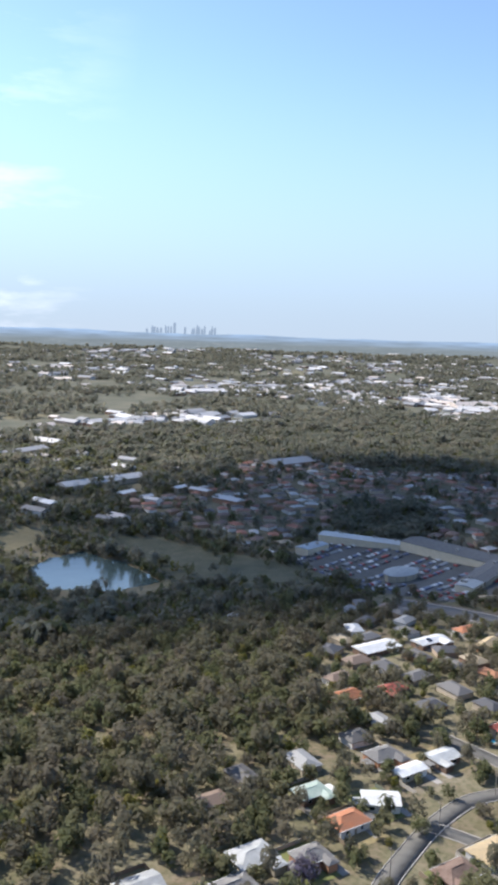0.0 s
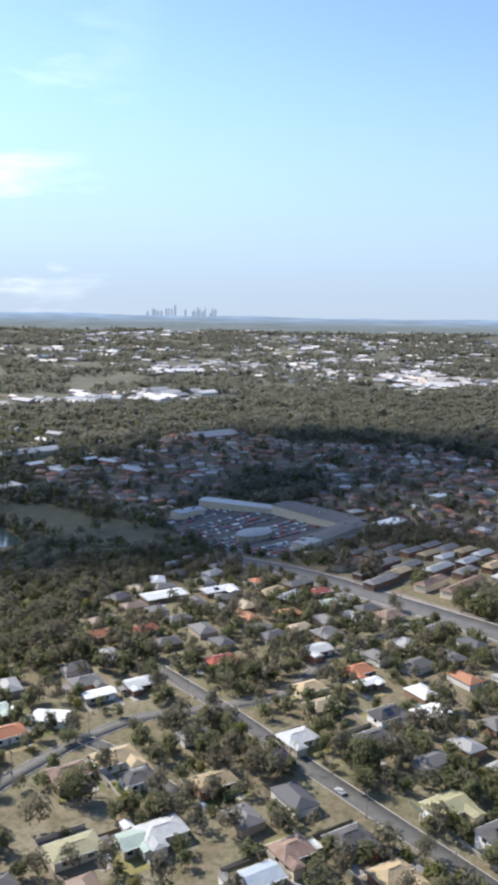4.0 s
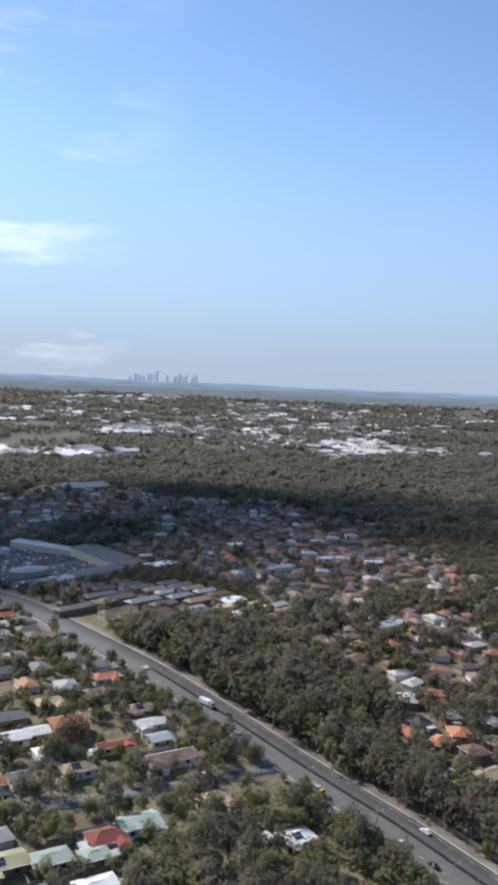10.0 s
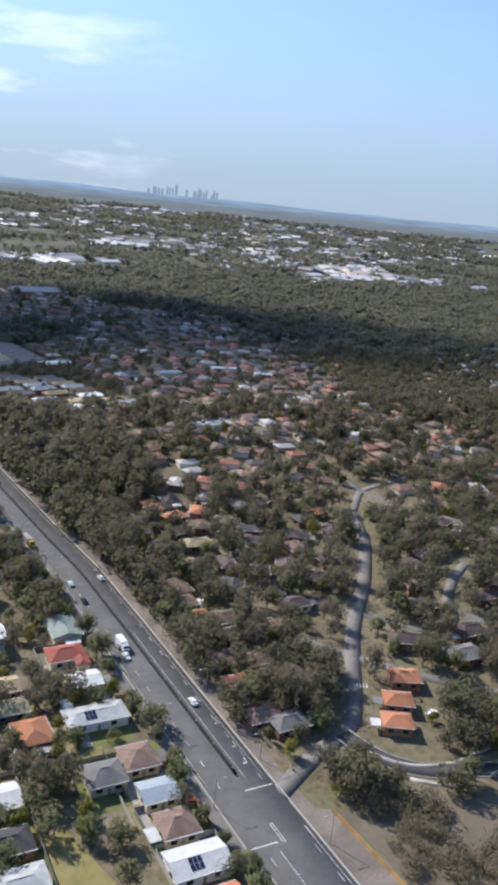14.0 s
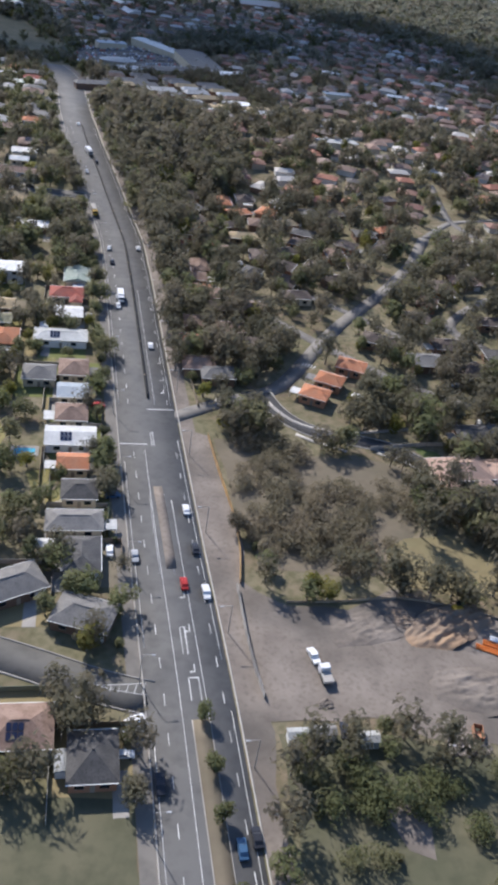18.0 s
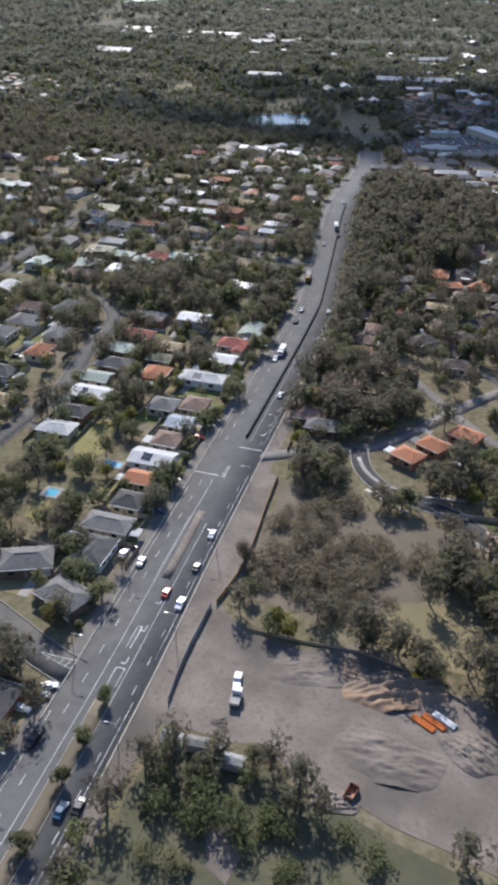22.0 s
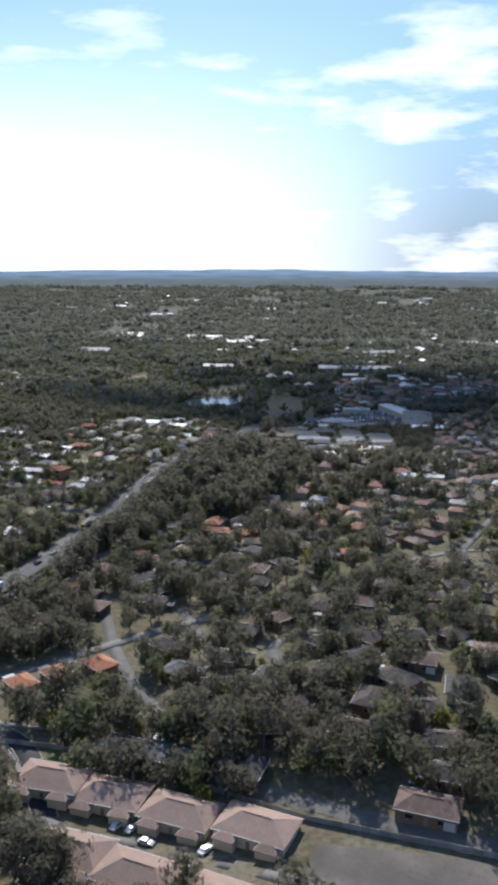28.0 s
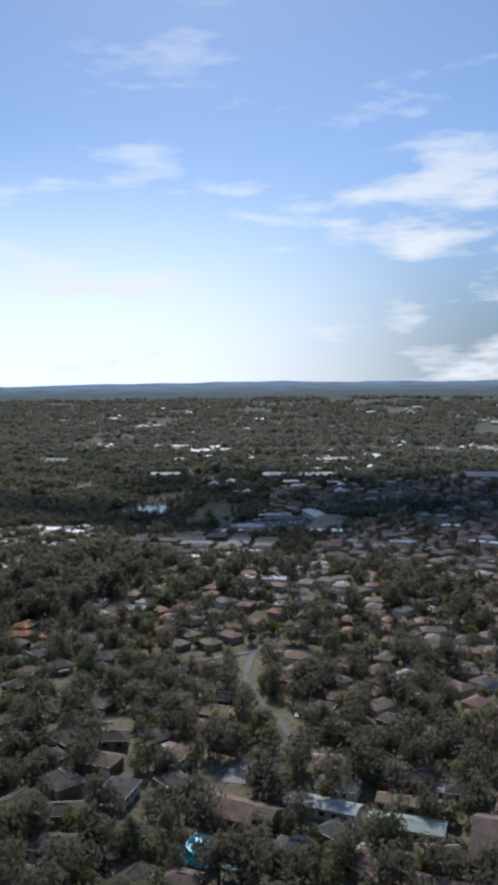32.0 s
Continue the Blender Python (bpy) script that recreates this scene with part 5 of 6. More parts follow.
def car(x, y, turn, paint, kind="car", where="parked beside a house"):
    c = empty("car" if kind == "car" else "utility_truck", x, y, turn)
    c.location.z += 0.12
    tagged(c, f"small {SAY[paint]} {'sedan' if kind == 'car' else 'utility with an open tray'} {where}", "car", "cars")
    key = (kind, paint)
    if key not in BODY:
        BODY[key] = CAR[kind][0].copy()
        BODY[key].materials.append(M[paint])
    link("body", BODY[key], c)
    link("window_glass", CAR[kind][1], c, "dark glass")
    for wx in (-1.35, 1.35):
        for wy in (-0.8, 0.8):
            w = link("wheel", WHEEL, c)
            w.matrix_local = pose(wx, wy, 0.33)
    return c


def lorry(x, y, turn, cab_paint, length, label, name="truck", tray=None):
    t = empty(name, x, y, turn)
    t.location.z += 0.12
    tagged(t, label, "truck", "trucks")
    bm = bmesh.new()
    profile(bm, [(length / 2 - 1.9, 0.6), (length / 2, 0.6), (length / 2, 1.6), (length / 2 - 0.25, 2.6), (length / 2 - 1.9, 2.7)], 2.3)
    bmesh.ops.bevel(bm, geom=bm.edges[:], offset=0.08, segments=1, affect="EDGES")
    part("cab", bm, M[cab_paint], t)
    bm = bmesh.new()
    box(bm, length / 2 - 0.5, length / 2 + 0.02, -1.0, 1.0, 1.65, 2.35)
    part("windscreen", bm, M["glass"], t)
    bm = bmesh.new()
    box(bm, -length / 2, length / 2 - 2.1, -1.2, 1.2, 0.95, 1.7 if tray else 3.1)
    bmesh.ops.bevel(bm, geom=bm.edges[:], offset=0.06, segments=1, affect="EDGES")
    part("cargo_box", bm, M[tray] if tray else M["concrete"] if cab_paint == "truck_yellow" else M["car_white"], t)
    bm = bmesh.new()
    box(bm, -length / 2 + 0.2, length / 2 - 0.3, -0.9, 0.9, 0.55, 0.9)
    part("chassis", bm, M["tyre"], t)
    for wx in (length / 2 - 1.1, -length / 2 + 1.0, -length / 2 + 2.2):
        for wy in (-1.0, 1.0):
            w = link("wheel", WHEEL, t)
            w.matrix_local = pose(wx, wy, 0.45) @ Matrix.Scale(1.35, 4)
    return t


for x, y, paint, kind, turn in ((6, -35, "car_white", "car", 92), (7, -51, "car_dark", "car", 92), (8.2, -67, "car_white", "ute", -88), (3, -64, "car_red", "car", 92), (-8.7, -54, "car_silver", "car", -88), (-6.2, -119, "car_dark", "ute", -90), (8, -133, "car_blue", "car", 90), (11, -131, "car_dark", "car", 91),
                               (-10, 92, "car_white", "car", -88), (0, 152, "car_white", "car", 92), (1, 60, "car_white", "car", 91), (-24, 246, "car_silver", "car", -80), (-19, 262, "car_dark", "car", 98), (-30, 330, "car_white", "car", 99)):
    car(x, y, turn, paint, kind, "on the main road")
for x, y, paint, turn in ((-10, 100, "car_silver", 90), (-12, 135, "car_dark", 90), (-13, 150, "car_white", 88), (-17, -42, "car_blue", 20), (-14, -29, "car_blue", 10), (-15, -52, "car_white", 90), (-10.5, -104, "car_white", 25), (-11, -107, "car_silver", 15), (-13, -112, "car_white", 0), (122, -22, "car_white", 80), (118, -22.5, "car_white", 80), (128, -26, "car_silver", 0), (143, -24, "car_white", 75), (97, -31, "car_dark", 70)):
    car(x, y, turn, paint, "car", "parked beside a house")
for x, y, paint, turn in ((112, 14, "car_white", 70), (115, 14, "car_white", 70), (187, 14, "car_white", 60), (262, 108, "car_white", 80), (265, 108, "car_silver", 80), (268, 108, "car_white", 80), (271, 109, "car_white", 80), (240, 112, "car_silver", 10), (-75, 20, "car_white", 90), (-95, 95, "car_silver", 85), (-140, 221, "car_white", 5), (-190, 290, "car_silver", 92), (-60, 214, "car_white", 0), (-52, 219, "car_dark", 2)):
    car(x, y, turn, paint, "car", "parked along a street")
cars_left = 34
for x, y, length, width, turn in HOUSES:
    cx_, cy_ = x + rng.choice((-1, 1)) * rng.uniform(7.5, 9), y + rng.uniform(-8, -3)
    if cars_left and -300 < x < 330 and y < 320 and rng.random() < 0.35 and box_is_free(cx_, cy_, 4, 3, 0):
        car(cx_, cy_, rng.choice((0, 90)) + rng.uniform(-8, 8), rng.choice(["car_white", "car_white", "car_silver", "car_dark", "car_blue", "car_red"]))
        stamp_box(cx_, cy_, 5, 4, 0, 3)
        cars_left -= 1


def power_pole(x, y, turn):
    p = empty("power_pole", x, y, turn)
    tagged(p, "tall timber power pole with a cross arm", "power pole", "power poles")
    bm = bmesh.new()
    bmesh.ops.create_cone(bm, cap_ends=True, segments=8, radius1=0.17, radius2=0.11, depth=10.5, matrix=pose(0, 0, 4.8))
    part("pole", bm, M["bark"], p)
    bm = bmesh.new()
    box(bm, -1.2, 1.2, -0.07, 0.07, 9.2, 9.4)
    part("cross_arm", bm, M["timber"], p)
    for i in (-1.0, -0.4, 0.4, 1.0):
        bm = bmesh.new()
        bmesh.ops.create_cone(bm, cap_ends=True, segments=8, radius1=0.06, radius2=0.09, depth=0.22, matrix=pose(i, 0, 9.5))
        part("insulator", bm, M["concrete"], p)


for pts, w in STREETS[:4]:
    p, nrm = resample(pts, 34.0)
    for (x, y), (nx_, ny_) in zip(p[1:-1], nrm[1:-1]):
        power_pole(x + nx_ * (w / 2 + 1.6), y + ny_ * (w / 2 + 1.6), math.degrees(math.atan2(ny_, nx_)))
lorry(-20, 214 - 22, -82, "truck_yellow", 10, "long grey tipper truck with a yellow cab on the main road")
lorry(-9, 99, -88, "car_white", 8, "white box truck on the main road", "box_truck")
car(31, -88, 100, "car_white", "ute", "parked on the building site")
car(33.4, -108.6, 85, "car_dark", "car", "parked beside a site hut")
lorry(32.5, -94, 95, "car_white", 5.0, "small white tipper with a grey tray parked on bare earth", tray="concrete")
lorry(-23, 275, -75, "car_silver", 9, "silver truck on the main road")

# site huts and pipes on the building site
for x, y, turn, paint in ((23, -110, 0, "light_roof"), (28.6, -109.5, 4, "grey_roof"), (37.5, -111.5, 0, "light_roof"), (-24.8, -114, 90, "light_roof")):
    shed(x, y, 4.6, 2.6, paint, turn)
for i in range(3):
    b = empty("pipe_stack", 75 + i * 2.3, -87 + i * 1.2, -28)
    tagged(b, "bright plastic pipes stacked on bare earth", "pipes", "pipe stacks")
    for j in range(3):
        bm = bmesh.new()
        bmesh.ops.create_cone(bm, cap_ends=True, segments=10, radius1=0.28, radius2=0.28, depth=6, matrix=pose(0, j * 0.6 - 0.6, 0.3, 0, 90, 0))
        part("pipe", bm, M["machine_orange"] if i < 2 else M["car_white"], b)

# cars of the shopping centre, far off
vs, fs = [], []
for row in range(18):
    for i in range(46):
        if rng.random() < 0.3 or row % 5 == 4:
            continue
        x, y = -46 + i * 3.1 - row * 2.2, 572 + row * 10.0 + i * 0.7
        if not within(np.array(x), np.array(y), CAR_PARK):
            continue
        if not box_is_free(x, y, 4, 4, 0, 6) or TAKEN[int(x - PX), int(y - PY)] > 5:
            continue
        z = float(land(x, y)) + 0.2
        n = len(vs)
        for a, b, c in ((-0.9, 2.1, 0.2), (0.9, 2.1, 0.2), (0.9, -2.1, 0.2), (-0.9, -2.1, 0.2), (-0.9, 2.1, 0.85), (0.9, 2.1, 0.85), (0.9, -2.1, 0.85), (-0.9, -2.1, 0.85), (-0.7, 0.9, 1.45), (0.7, 0.9, 1.45), (0.7, -1.2, 1.45), (-0.7, -1.2, 1.45)):
            vs.append((x + a, y + b, z + c))
        for f in ((0, 1, 5, 4), (1, 2, 6, 5), (2, 3, 7, 6), (3, 0, 4, 7), (4, 5, 9, 8), (5, 6, 10, 9), (6, 7, 11, 10), (7, 4, 8, 11), (8, 9, 10, 11)):
            fs.append(tuple(n + q for q in f))
tagged(link("parked_cars", raw_mesh("parked_cars", vs, fs, [M["car_mix"]])), "rows of parked cars at the shopping centre", "cars", kind="stuff")

# far factories, white roofs in the sun
sheds_rows = []
for cx, cy, sx, sy, n in ((950, 2250, 330, 220, 120), (1400, 2250, 420, 260, 180), (1150, 1900, 260, 220, 130), (1150, 1560, 260, 120, 90), (300, 1600, 150, 90, 60), (1900, 2900, 700, 250, 120), (600, 3000, 600, 250, 90), (-450, 1430, 160, 60, 24), (10, 1480, 90, 180, 14), (-500, 1480, 180, 120, 16), (-250, 1300, 170, 90, 14), (-60, 1200, 110, 110, 14), (-80, 960, 120, 60, 12), (2200, 2600, 400, 400, 60), (400, 2900, 500, 250, 30), (-900, 2300, 500, 350, 26), (700, 3500, 900, 120, 60), (2000, 3300, 600, 200, 60), (-200, 3300, 600, 200, 36), (-1500, 2900, 700, 400, 40), (1500, 3750, 700, 90, 70)):
    for _ in range(n):
        w = rng.uniform(10, 26) if cy > 1400 else rng.uniform(7, 14)
        sheds_rows.append((cx + rng.gauss(0, 0.6) * sx, cy + rng.gauss(0, 0.6) * sy, w * rng.uniform(1.2, 2.6), w, rng.choice((20, 110)) + rng.uniform(-4, 4)))
sheds_rows += [(-522, 1500, 110, 30, 5), (-75, 1052, 110, 20, 14), (-90, 1275, 80, 18, 30), (-285, 1022, 46, 15, 10), (-571, 1139, 60, 26, 0), (200, 1066, 80, 28, 8), (960, 2330, 260, 40, -12), (800, 2200, 180, 34, -20), (1180, 1640, 120, 60, -10)]
house_mass("factory_sheds", sheds_rows, M["sheds"], "far factory sheds with pale sunlit roofs", 0.0)

# the city on the horizon
def tower_material():
    m, nt, b = shader("haze glow tower", 0.8)
    # haze over the towers is painted as a faint blue grey glow
    b.inputs["Base Color"].default_value = (0.10, 0.12, 0.15, 1)
    b.inputs["Emission Color"].default_value = (0.27, 0.34, 0.43, 1)
    b.inputs["Emission Strength"].default_value = 0.56
    return m


M["tower"] = tower_material()
for i in range(26):
    a = radians(20.8 + rng.choice((rng.gauss(0.0, 0.8), rng.gauss(3.1, 0.8))))
    h = 168 + abs(rng.gauss(6, 12)) + (22 if i % 7 == 0 else 0)
    t = empty("city_tower", 4360 * math.sin(a), 4360 * math.cos(a), 25, 0)
    tagged(t, "hazy blue office tower on the far horizon", "tower", "towers of the far city")
    w = rng.uniform(2.5, 5)
    bm = bmesh.new()
    box(bm, -w, w, -w, w, 0, h)
    part("shaft", bm, M["tower"], t)
    bm = bmesh.new()
    box(bm, -w * 0.5, w * 0.5, -w * 0.5, w * 0.5, h, h + rng.uniform(3, 12))
    part("crown", bm, M["tower"], t)

# ---- road paint, islands, barrier ----
def strip_mesh(length, width):
    bm = bmesh.new()
    box(bm, -width / 2, width / 2, 0, length, 0, 0.02)
    me = bpy.data.meshes.new("lane_dash")
    bm.to_mesh(me)
    bm.free()
    me.materials.append(M["paint"])
    return me


DASH = strip_mesh(3.0, 0.17)


def along_main(y):
    x = main_x(y)
    dx = main_x(y + 4) - main_x(y - 4)
    return x, -math.degrees(math.atan2(dx, 8))


for y in np.arange(-150, 330, 10.0):
    x, turn = along_main(y)
    for off in (-5.6, 7.2):
        if -3 < y < 18:
            continue
        d = link("lane_dash", DASH, main_road)
        d.matrix_local = pose(x + off, y, float(land(x + off, y)) + 0.105, 0, 0, turn)
for off, a, b in ((-8.6, -150, -110), (-8.6, -84, -5), (-8.7, 20, 330), (-2.2, -150, -5), (3.4, -150, -30), (8.4, -150, -100), (8.4, -88, 0), (3.0, 20, 110), (8.2, 20, 330), (-2.6, -60, -24), (1.0, -60, -34)):
    p = [(main_x(y) + off, y) for y in np.arange(a, b + 1, 8.0)]
    ribbon("edge_line", p, 0.065, 0.065, 0.125, M["paint"], main_road, 0.02)
for x0, x1, y in ((-11.3, -3.2, -3), (-2.2, 6.2, 17)):
    bm = bmesh.new()
    box(bm, x0, x1, y, y + 0.35, float(land(0, y)) + 0.10, float(land(0, y)) + 0.125)
    part("stop_line", bm, M["paint"], main_road)
# white outlines of the painted islands
for cx, cy, w, length in ((1.6, -86, 1.1, 8), (-1.4, -3.5, 0.7, 7), (2.9, -99, 2.2, 6)):
    for s in (-1, 1):
        d = link("island_line", strip_mesh(length, 0.25), main_road)
        d.matrix_local = pose(cx + s * w / 2, cy, float(land(cx, cy)) + 0.11, 0, 0, 1.5)
    bm = bmesh.new()
    box(bm, cx - w / 2, cx + w / 2, cy + length, cy + length + 0.25, float(land(cx, cy)) + 0.11, float(land(cx, cy)) + 0.13)
    part("island_line", bm, M["paint"], main_road)
# zebra bars on the estate street, hatching at the side street
for i in range(5):
    d = link("zebra_bar", strip_mesh(2.6, 0.5), main_road)
    x, y = 56.2 + 0.95 * i, 50.4 - 0.55 * i
    d.matrix_local = pose(x, y, float(land(x, y)) + 0.125, 0, 0, -32)
ribbon("edge_line", [(-18.5, -94.2), (-13, -96.2), (-7.6, -97.2)], 0.1, 0.1, 0.125, M["paint"], main_road, 0.02, 2.0)
ribbon("edge_line", [(-18.5, -94.2), (-13, -94.4), (-7.6, -94.0)], 0.1, 0.1, 0.125, M["paint"], main_road, 0.02, 2.0)
for i in range(5):
    d = link("hatch_bar", strip_mesh(1.2 + 0.45 * i, 0.18), main_road)
    x, y = -15.5 + 1.7 * i, -96.0 - 0.25 * i
    d.matrix_local = pose(x, y, float(land(x, y)) + 0.125, 0, 0, -18)
# turn arrows
def arrow(x, y, turn):
    bm = bmesh.new()
    box(bm, -0.12, 0.12, 0, 2.4, 0, 0.02)
    box(bm, 0.12, 0.7, 2.1, 2.4, 0, 0.02)
    solid(bm, [(0.7, 1.85, 0), (0.7, 2.65, 0), (1.25, 2.25, 0), (0.7, 1.85, 0.02), (0.7, 2.65, 0.02), (1.25, 2.25, 0.02)], [(3, 5, 4), (0, 1, 2), (0, 2, 5, 3), (2, 1, 4, 5), (1, 0, 3, 4)])
    a = part("turn_arrow", bm, M["paint"], main_road)
    a.matrix_local = pose(x, y, float(land(x, y)) + 0.11, 0, 0, turn)


for x, y, turn in ((3.2, -89, 180), (3.1, -77, 180), (2.8, -66, 180), (-0.6, -30, 0), (4.2, 38, 180), (4.0, 50, 180), (3.8, 30, 180)):
    arrow(x, y, turn)
island = ribbon("traffic_island", [(4.6, -175), (4.2, -140), (3.3, -104)], 1.8, 1.8, 0.26, M["scrub_soil"], thick=0.3)
tagged(island, "raised dry soil median with concrete kerb and small trees", "traffic island", kind="structure")
for s in (1.8, -2.0):
    ribbon("kerb", [(4.6, -175), (4.2, -140), (3.3, -104)], s + 0.2, -s, 0.29, M["concrete"], island, 0.3)
median = ribbon("traffic_island", [(0.4, -58), (-0.3, -40), (-1.2, -24)], 1.3, 1.3, 0.2, M["dirt"], thick=0.3)
tagged(median, "low brown paved median strip", "traffic island", kind="structure")
barrier = ribbon("median_barrier", [(main_x(y) + 1.0, y) for y in np.arange(24, 330, 8.0)], 0.3, 0.3, 1.0, M["tyre"], thick=1.0)
tagged(barrier, "dark median fence between the carriageways", "barrier")
# barrier posts
bm = bmesh.new()
box(bm, -0.15, 0.15, -0.15, 0.15, -0.2, 1.25)
POST = bpy.data.meshes.new("post")
bm.to_mesh(POST)
bm.free()
POST.materials.append(M["timber"])
for y in np.arange(26, 320, 12.0):
    p = link("post", POST, barrier)
    p.matrix_local = pose(main_x(y) + 1.0, y, float(land(main_x(y), y)))

# timber fence along the building site and the villas
def paling(pts, height, label, material="timber", step=2.4):
    f = new("boundary_fence")
    f.matrix_world = pose(pts[0][0], pts[0][1], float(land(*pts[0])))
    tagged(f, label, "fence")
    p, nrm = resample(pts, step)
    for a, b in zip(p[:-1], p[1:]):
        bm = bmesh.new()
        L_ = float(np.hypot(*(b - a)))
        box(bm, 0.02, L_ - 0.02, -0.04, 0.04, 0.05, height)
        box(bm, -0.07, 0.07, -0.07, 0.07, -0.3, height + 0.12)
        q = part("fence_panel", bm, M[material], f)
        q.matrix_local = pose(a[0] - pts[0][0], a[1] - pts[0][1], float(land(a[0], a[1]) - land(*pts[0])), 0, 0, math.degrees(math.atan2(b[1] - a[1], b[0] - a[0])))
    return f


paling([(17.6, -99), (16.6, -90), (16.2, -80), (16.2, -65)], 1.9, "pale panel fence at the edge of the building site", "concrete")
paling([(17.2, -63.5), (19, -51), (19, -36), (17, -14), (16, 2)], 1.7, "weathered ochre timber fence below the road verge", "ochre")
paling([(14.5, 20), (13, 50), (11, 100), (9, 160)], 1.7, "brown timber fence behind the road verge")
paling([(68, -3), (91, 1), (114, 0.5), (140, -2.5), (165, -7.5), (186, -8.5), (209, -8), (300, -9)], 1.6, "long grey boundary fence behind the villas", "concrete")

paling([(28, -70.3), (41, -70.6), (57, -68.8), (70, -72), (84, -78)], 0.8, "dark sagging fence behind the building site", "timber", 3.5)


def earth_heap(x, y, length, width, height, seed, material="dirt"):
    """Tipped soil: an uneven rim, ridges and gullies, settling to the ground all round."""
    n = 44
    u, v = np.meshgrid(np.linspace(-1, 1, n), np.linspace(-1, 1, n), indexing="ij")
    pts = []
    for a, b in zip(u.ravel(), v.ravel()):
        r = math.hypot(a, b) * (1 + 0.45 * noise.noise(Vector((a * 1.4, b * 1.4, seed))))
        fall = max(0.0, 1 - r ** 2.2)
        rough = 0.55 + 0.5 * noise.noise(Vector((a * 2.6, b * 4.4, seed + 3))) + 0.28 * noise.noise(Vector((a * 8, b * 8, seed)))
        pts.append((a * length, b * width, fall ** 0.8 * height * max(0.08, rough) - 0.16 * (fall <= 0.0)))
    idx = np.arange(n * n).reshape(n, n)
    faces = np.stack([idx[:-1, :-1], idx[1:, :-1], idx[1:, 1:], idx[:-1, 1:]], -1).reshape(-1, 4)
    h = link("clay_pile", raw_mesh("clay_pile", pts, faces, [M[material]]))
    h.location = (x, y, float(land(x, y)) + 0.1)
    h.rotation_euler.z = math.sin(seed * 5) * 0.5
    tagged(h, "low ridged heap of churned clay on bare earth", "clay pile", "clay piles")


for i, (x, y, length, width, height, soil) in enumerate(((66, -79, 13, 7, 2.2, "orange_dirt"), (56, -76, 4.5, 3.4, 1.3, "orange_dirt"), (70, -99, 13, 7, 1.1, "dirt"), (46, -79, 10, 6, 0.8, "dirt"), (86, -92, 8, 5, 1.6, "dirt"), (31, -101, 2.2, 1.4, 0.7, "dirt"), (60, -113, 5, 3, 1.1, "dirt"))):
    earth_heap(x, y, length, width, height, i * 1.7 + 0.4, soil)


def excavator(x, y, turn):
    e = empty("excavator", x, y, turn)
    tagged(e, "small yellow excavator on the edge of a clay mound", "excavator")
    for side in (-0.85, 0.85):
        bm = bmesh.new()
        profile(bm, [(-1.5, 0.25), (-1.2, 0), (1.2, 0), (1.5, 0.25), (1.3, 0.65), (-1.3, 0.65)], 0.4)
        bmesh.ops.translate(bm, verts=bm.verts[:], vec=(0, side, 0))
        part("track", bm, M["tyre"], e)
    bm = bmesh.new()
    profile(bm, [(-1.5, 0.7), (0.9, 0.7), (0.9, 1.35), (-1.2, 1.55), (-1.6, 1.3)], 1.8)
    part("body", bm, M["truck_yellow"], e)
    bm = bmesh.new()
    profile(bm, [(-0.2, 1.4), (0.95, 1.35), (0.8, 2.5), (-0.2, 2.55)], 0.9)
    bmesh.ops.translate(bm, verts=bm.verts[:], vec=(0, 0.45, 0))
    part("cab", bm, M["glass"], e)
    bm = bmesh.new()
    profile(bm, [(0.8, 1.0), (2.6, 2.9), (3.0, 2.9), (3.1, 2.6), (1.1, 0.9)], 0.32)
    part("boom", bm, M["truck_yellow"], e)
    bm = bmesh.new()
    profile(bm, [(2.8, 2.8), (3.1, 2.8), (4.0, 0.9), (3.7, 0.8)], 0.26)
    part("arm", bm, M["truck_yellow"], e)
    bm = bmesh.new()
    profile(bm, [(3.6, 0.9), (4.1, 0.9), (4.2, 0.3), (3.7, 0.1), (3.3, 0.35)], 0.8)
    part("bucket", bm, M["tyre"], e)


def skip_bin(x, y, turn):
    b = empty("skip_bin", x, y, turn)
    tagged(b, "rusty red open skip bin on bare earth", "skip bin")
    for name, box6 in (("floor", (-1.6, 1.6, -1, 1, 0.05, 0.15)), ("side", (-1.8, 1.8, -1.06, -0.98, 0.05, 1.5)), ("side", (-1.8, 1.8, 0.98, 1.06, 0.05, 1.5)), ("end", (-1.8, -1.72, -0.98, 0.98, 0.05, 1.5)), ("end", (1.72, 1.8, -0.98, 0.98, 0.05, 1.5))):
        bm = bmesh.new()
        box(bm, *box6)
        part(name, bm, M["brick_wall"], b)


excavator(72, -73.5, 20)
skip_bin(63, -110.5, 75)
pole = empty("pipe", 57, -113, 5)
tagged(pole, "white plastic pipe lying on bare earth", "pipe")
bm = bmesh.new()
bmesh.ops.create_cone(bm, cap_ends=True, segments=10, radius1=0.2, radius2=0.2, depth=5, matrix=pose(0, 0, 0.2, 0, 90, 0))
part("tube", bm, M["car_white"], pole)

# street lights along the road
def street_light(x, y, turn):
    l = empty("street_light", x, y, turn)
    tagged(l, "grey steel street light beside the main road", "street light", "street lights")
    bm = bmesh.new()
    bmesh.ops.create_cone(bm, cap_ends=True, segments=8, radius1=0.12, radius2=0.07, depth=9, matrix=pose(0, 0, 4.5))
    part("pole", bm, M["concrete"], l)
    bm = bmesh.new()
    box(bm, 0, 2.2, -0.05, 0.05, 8.9, 9.0)
    part("arm", bm, M["concrete"], l)
    bm = bmesh.new()
    box(bm, 2.0, 2.9, -0.15, 0.15, 8.8, 8.98)
    part("lamp_head", bm, M["car_silver"], l)


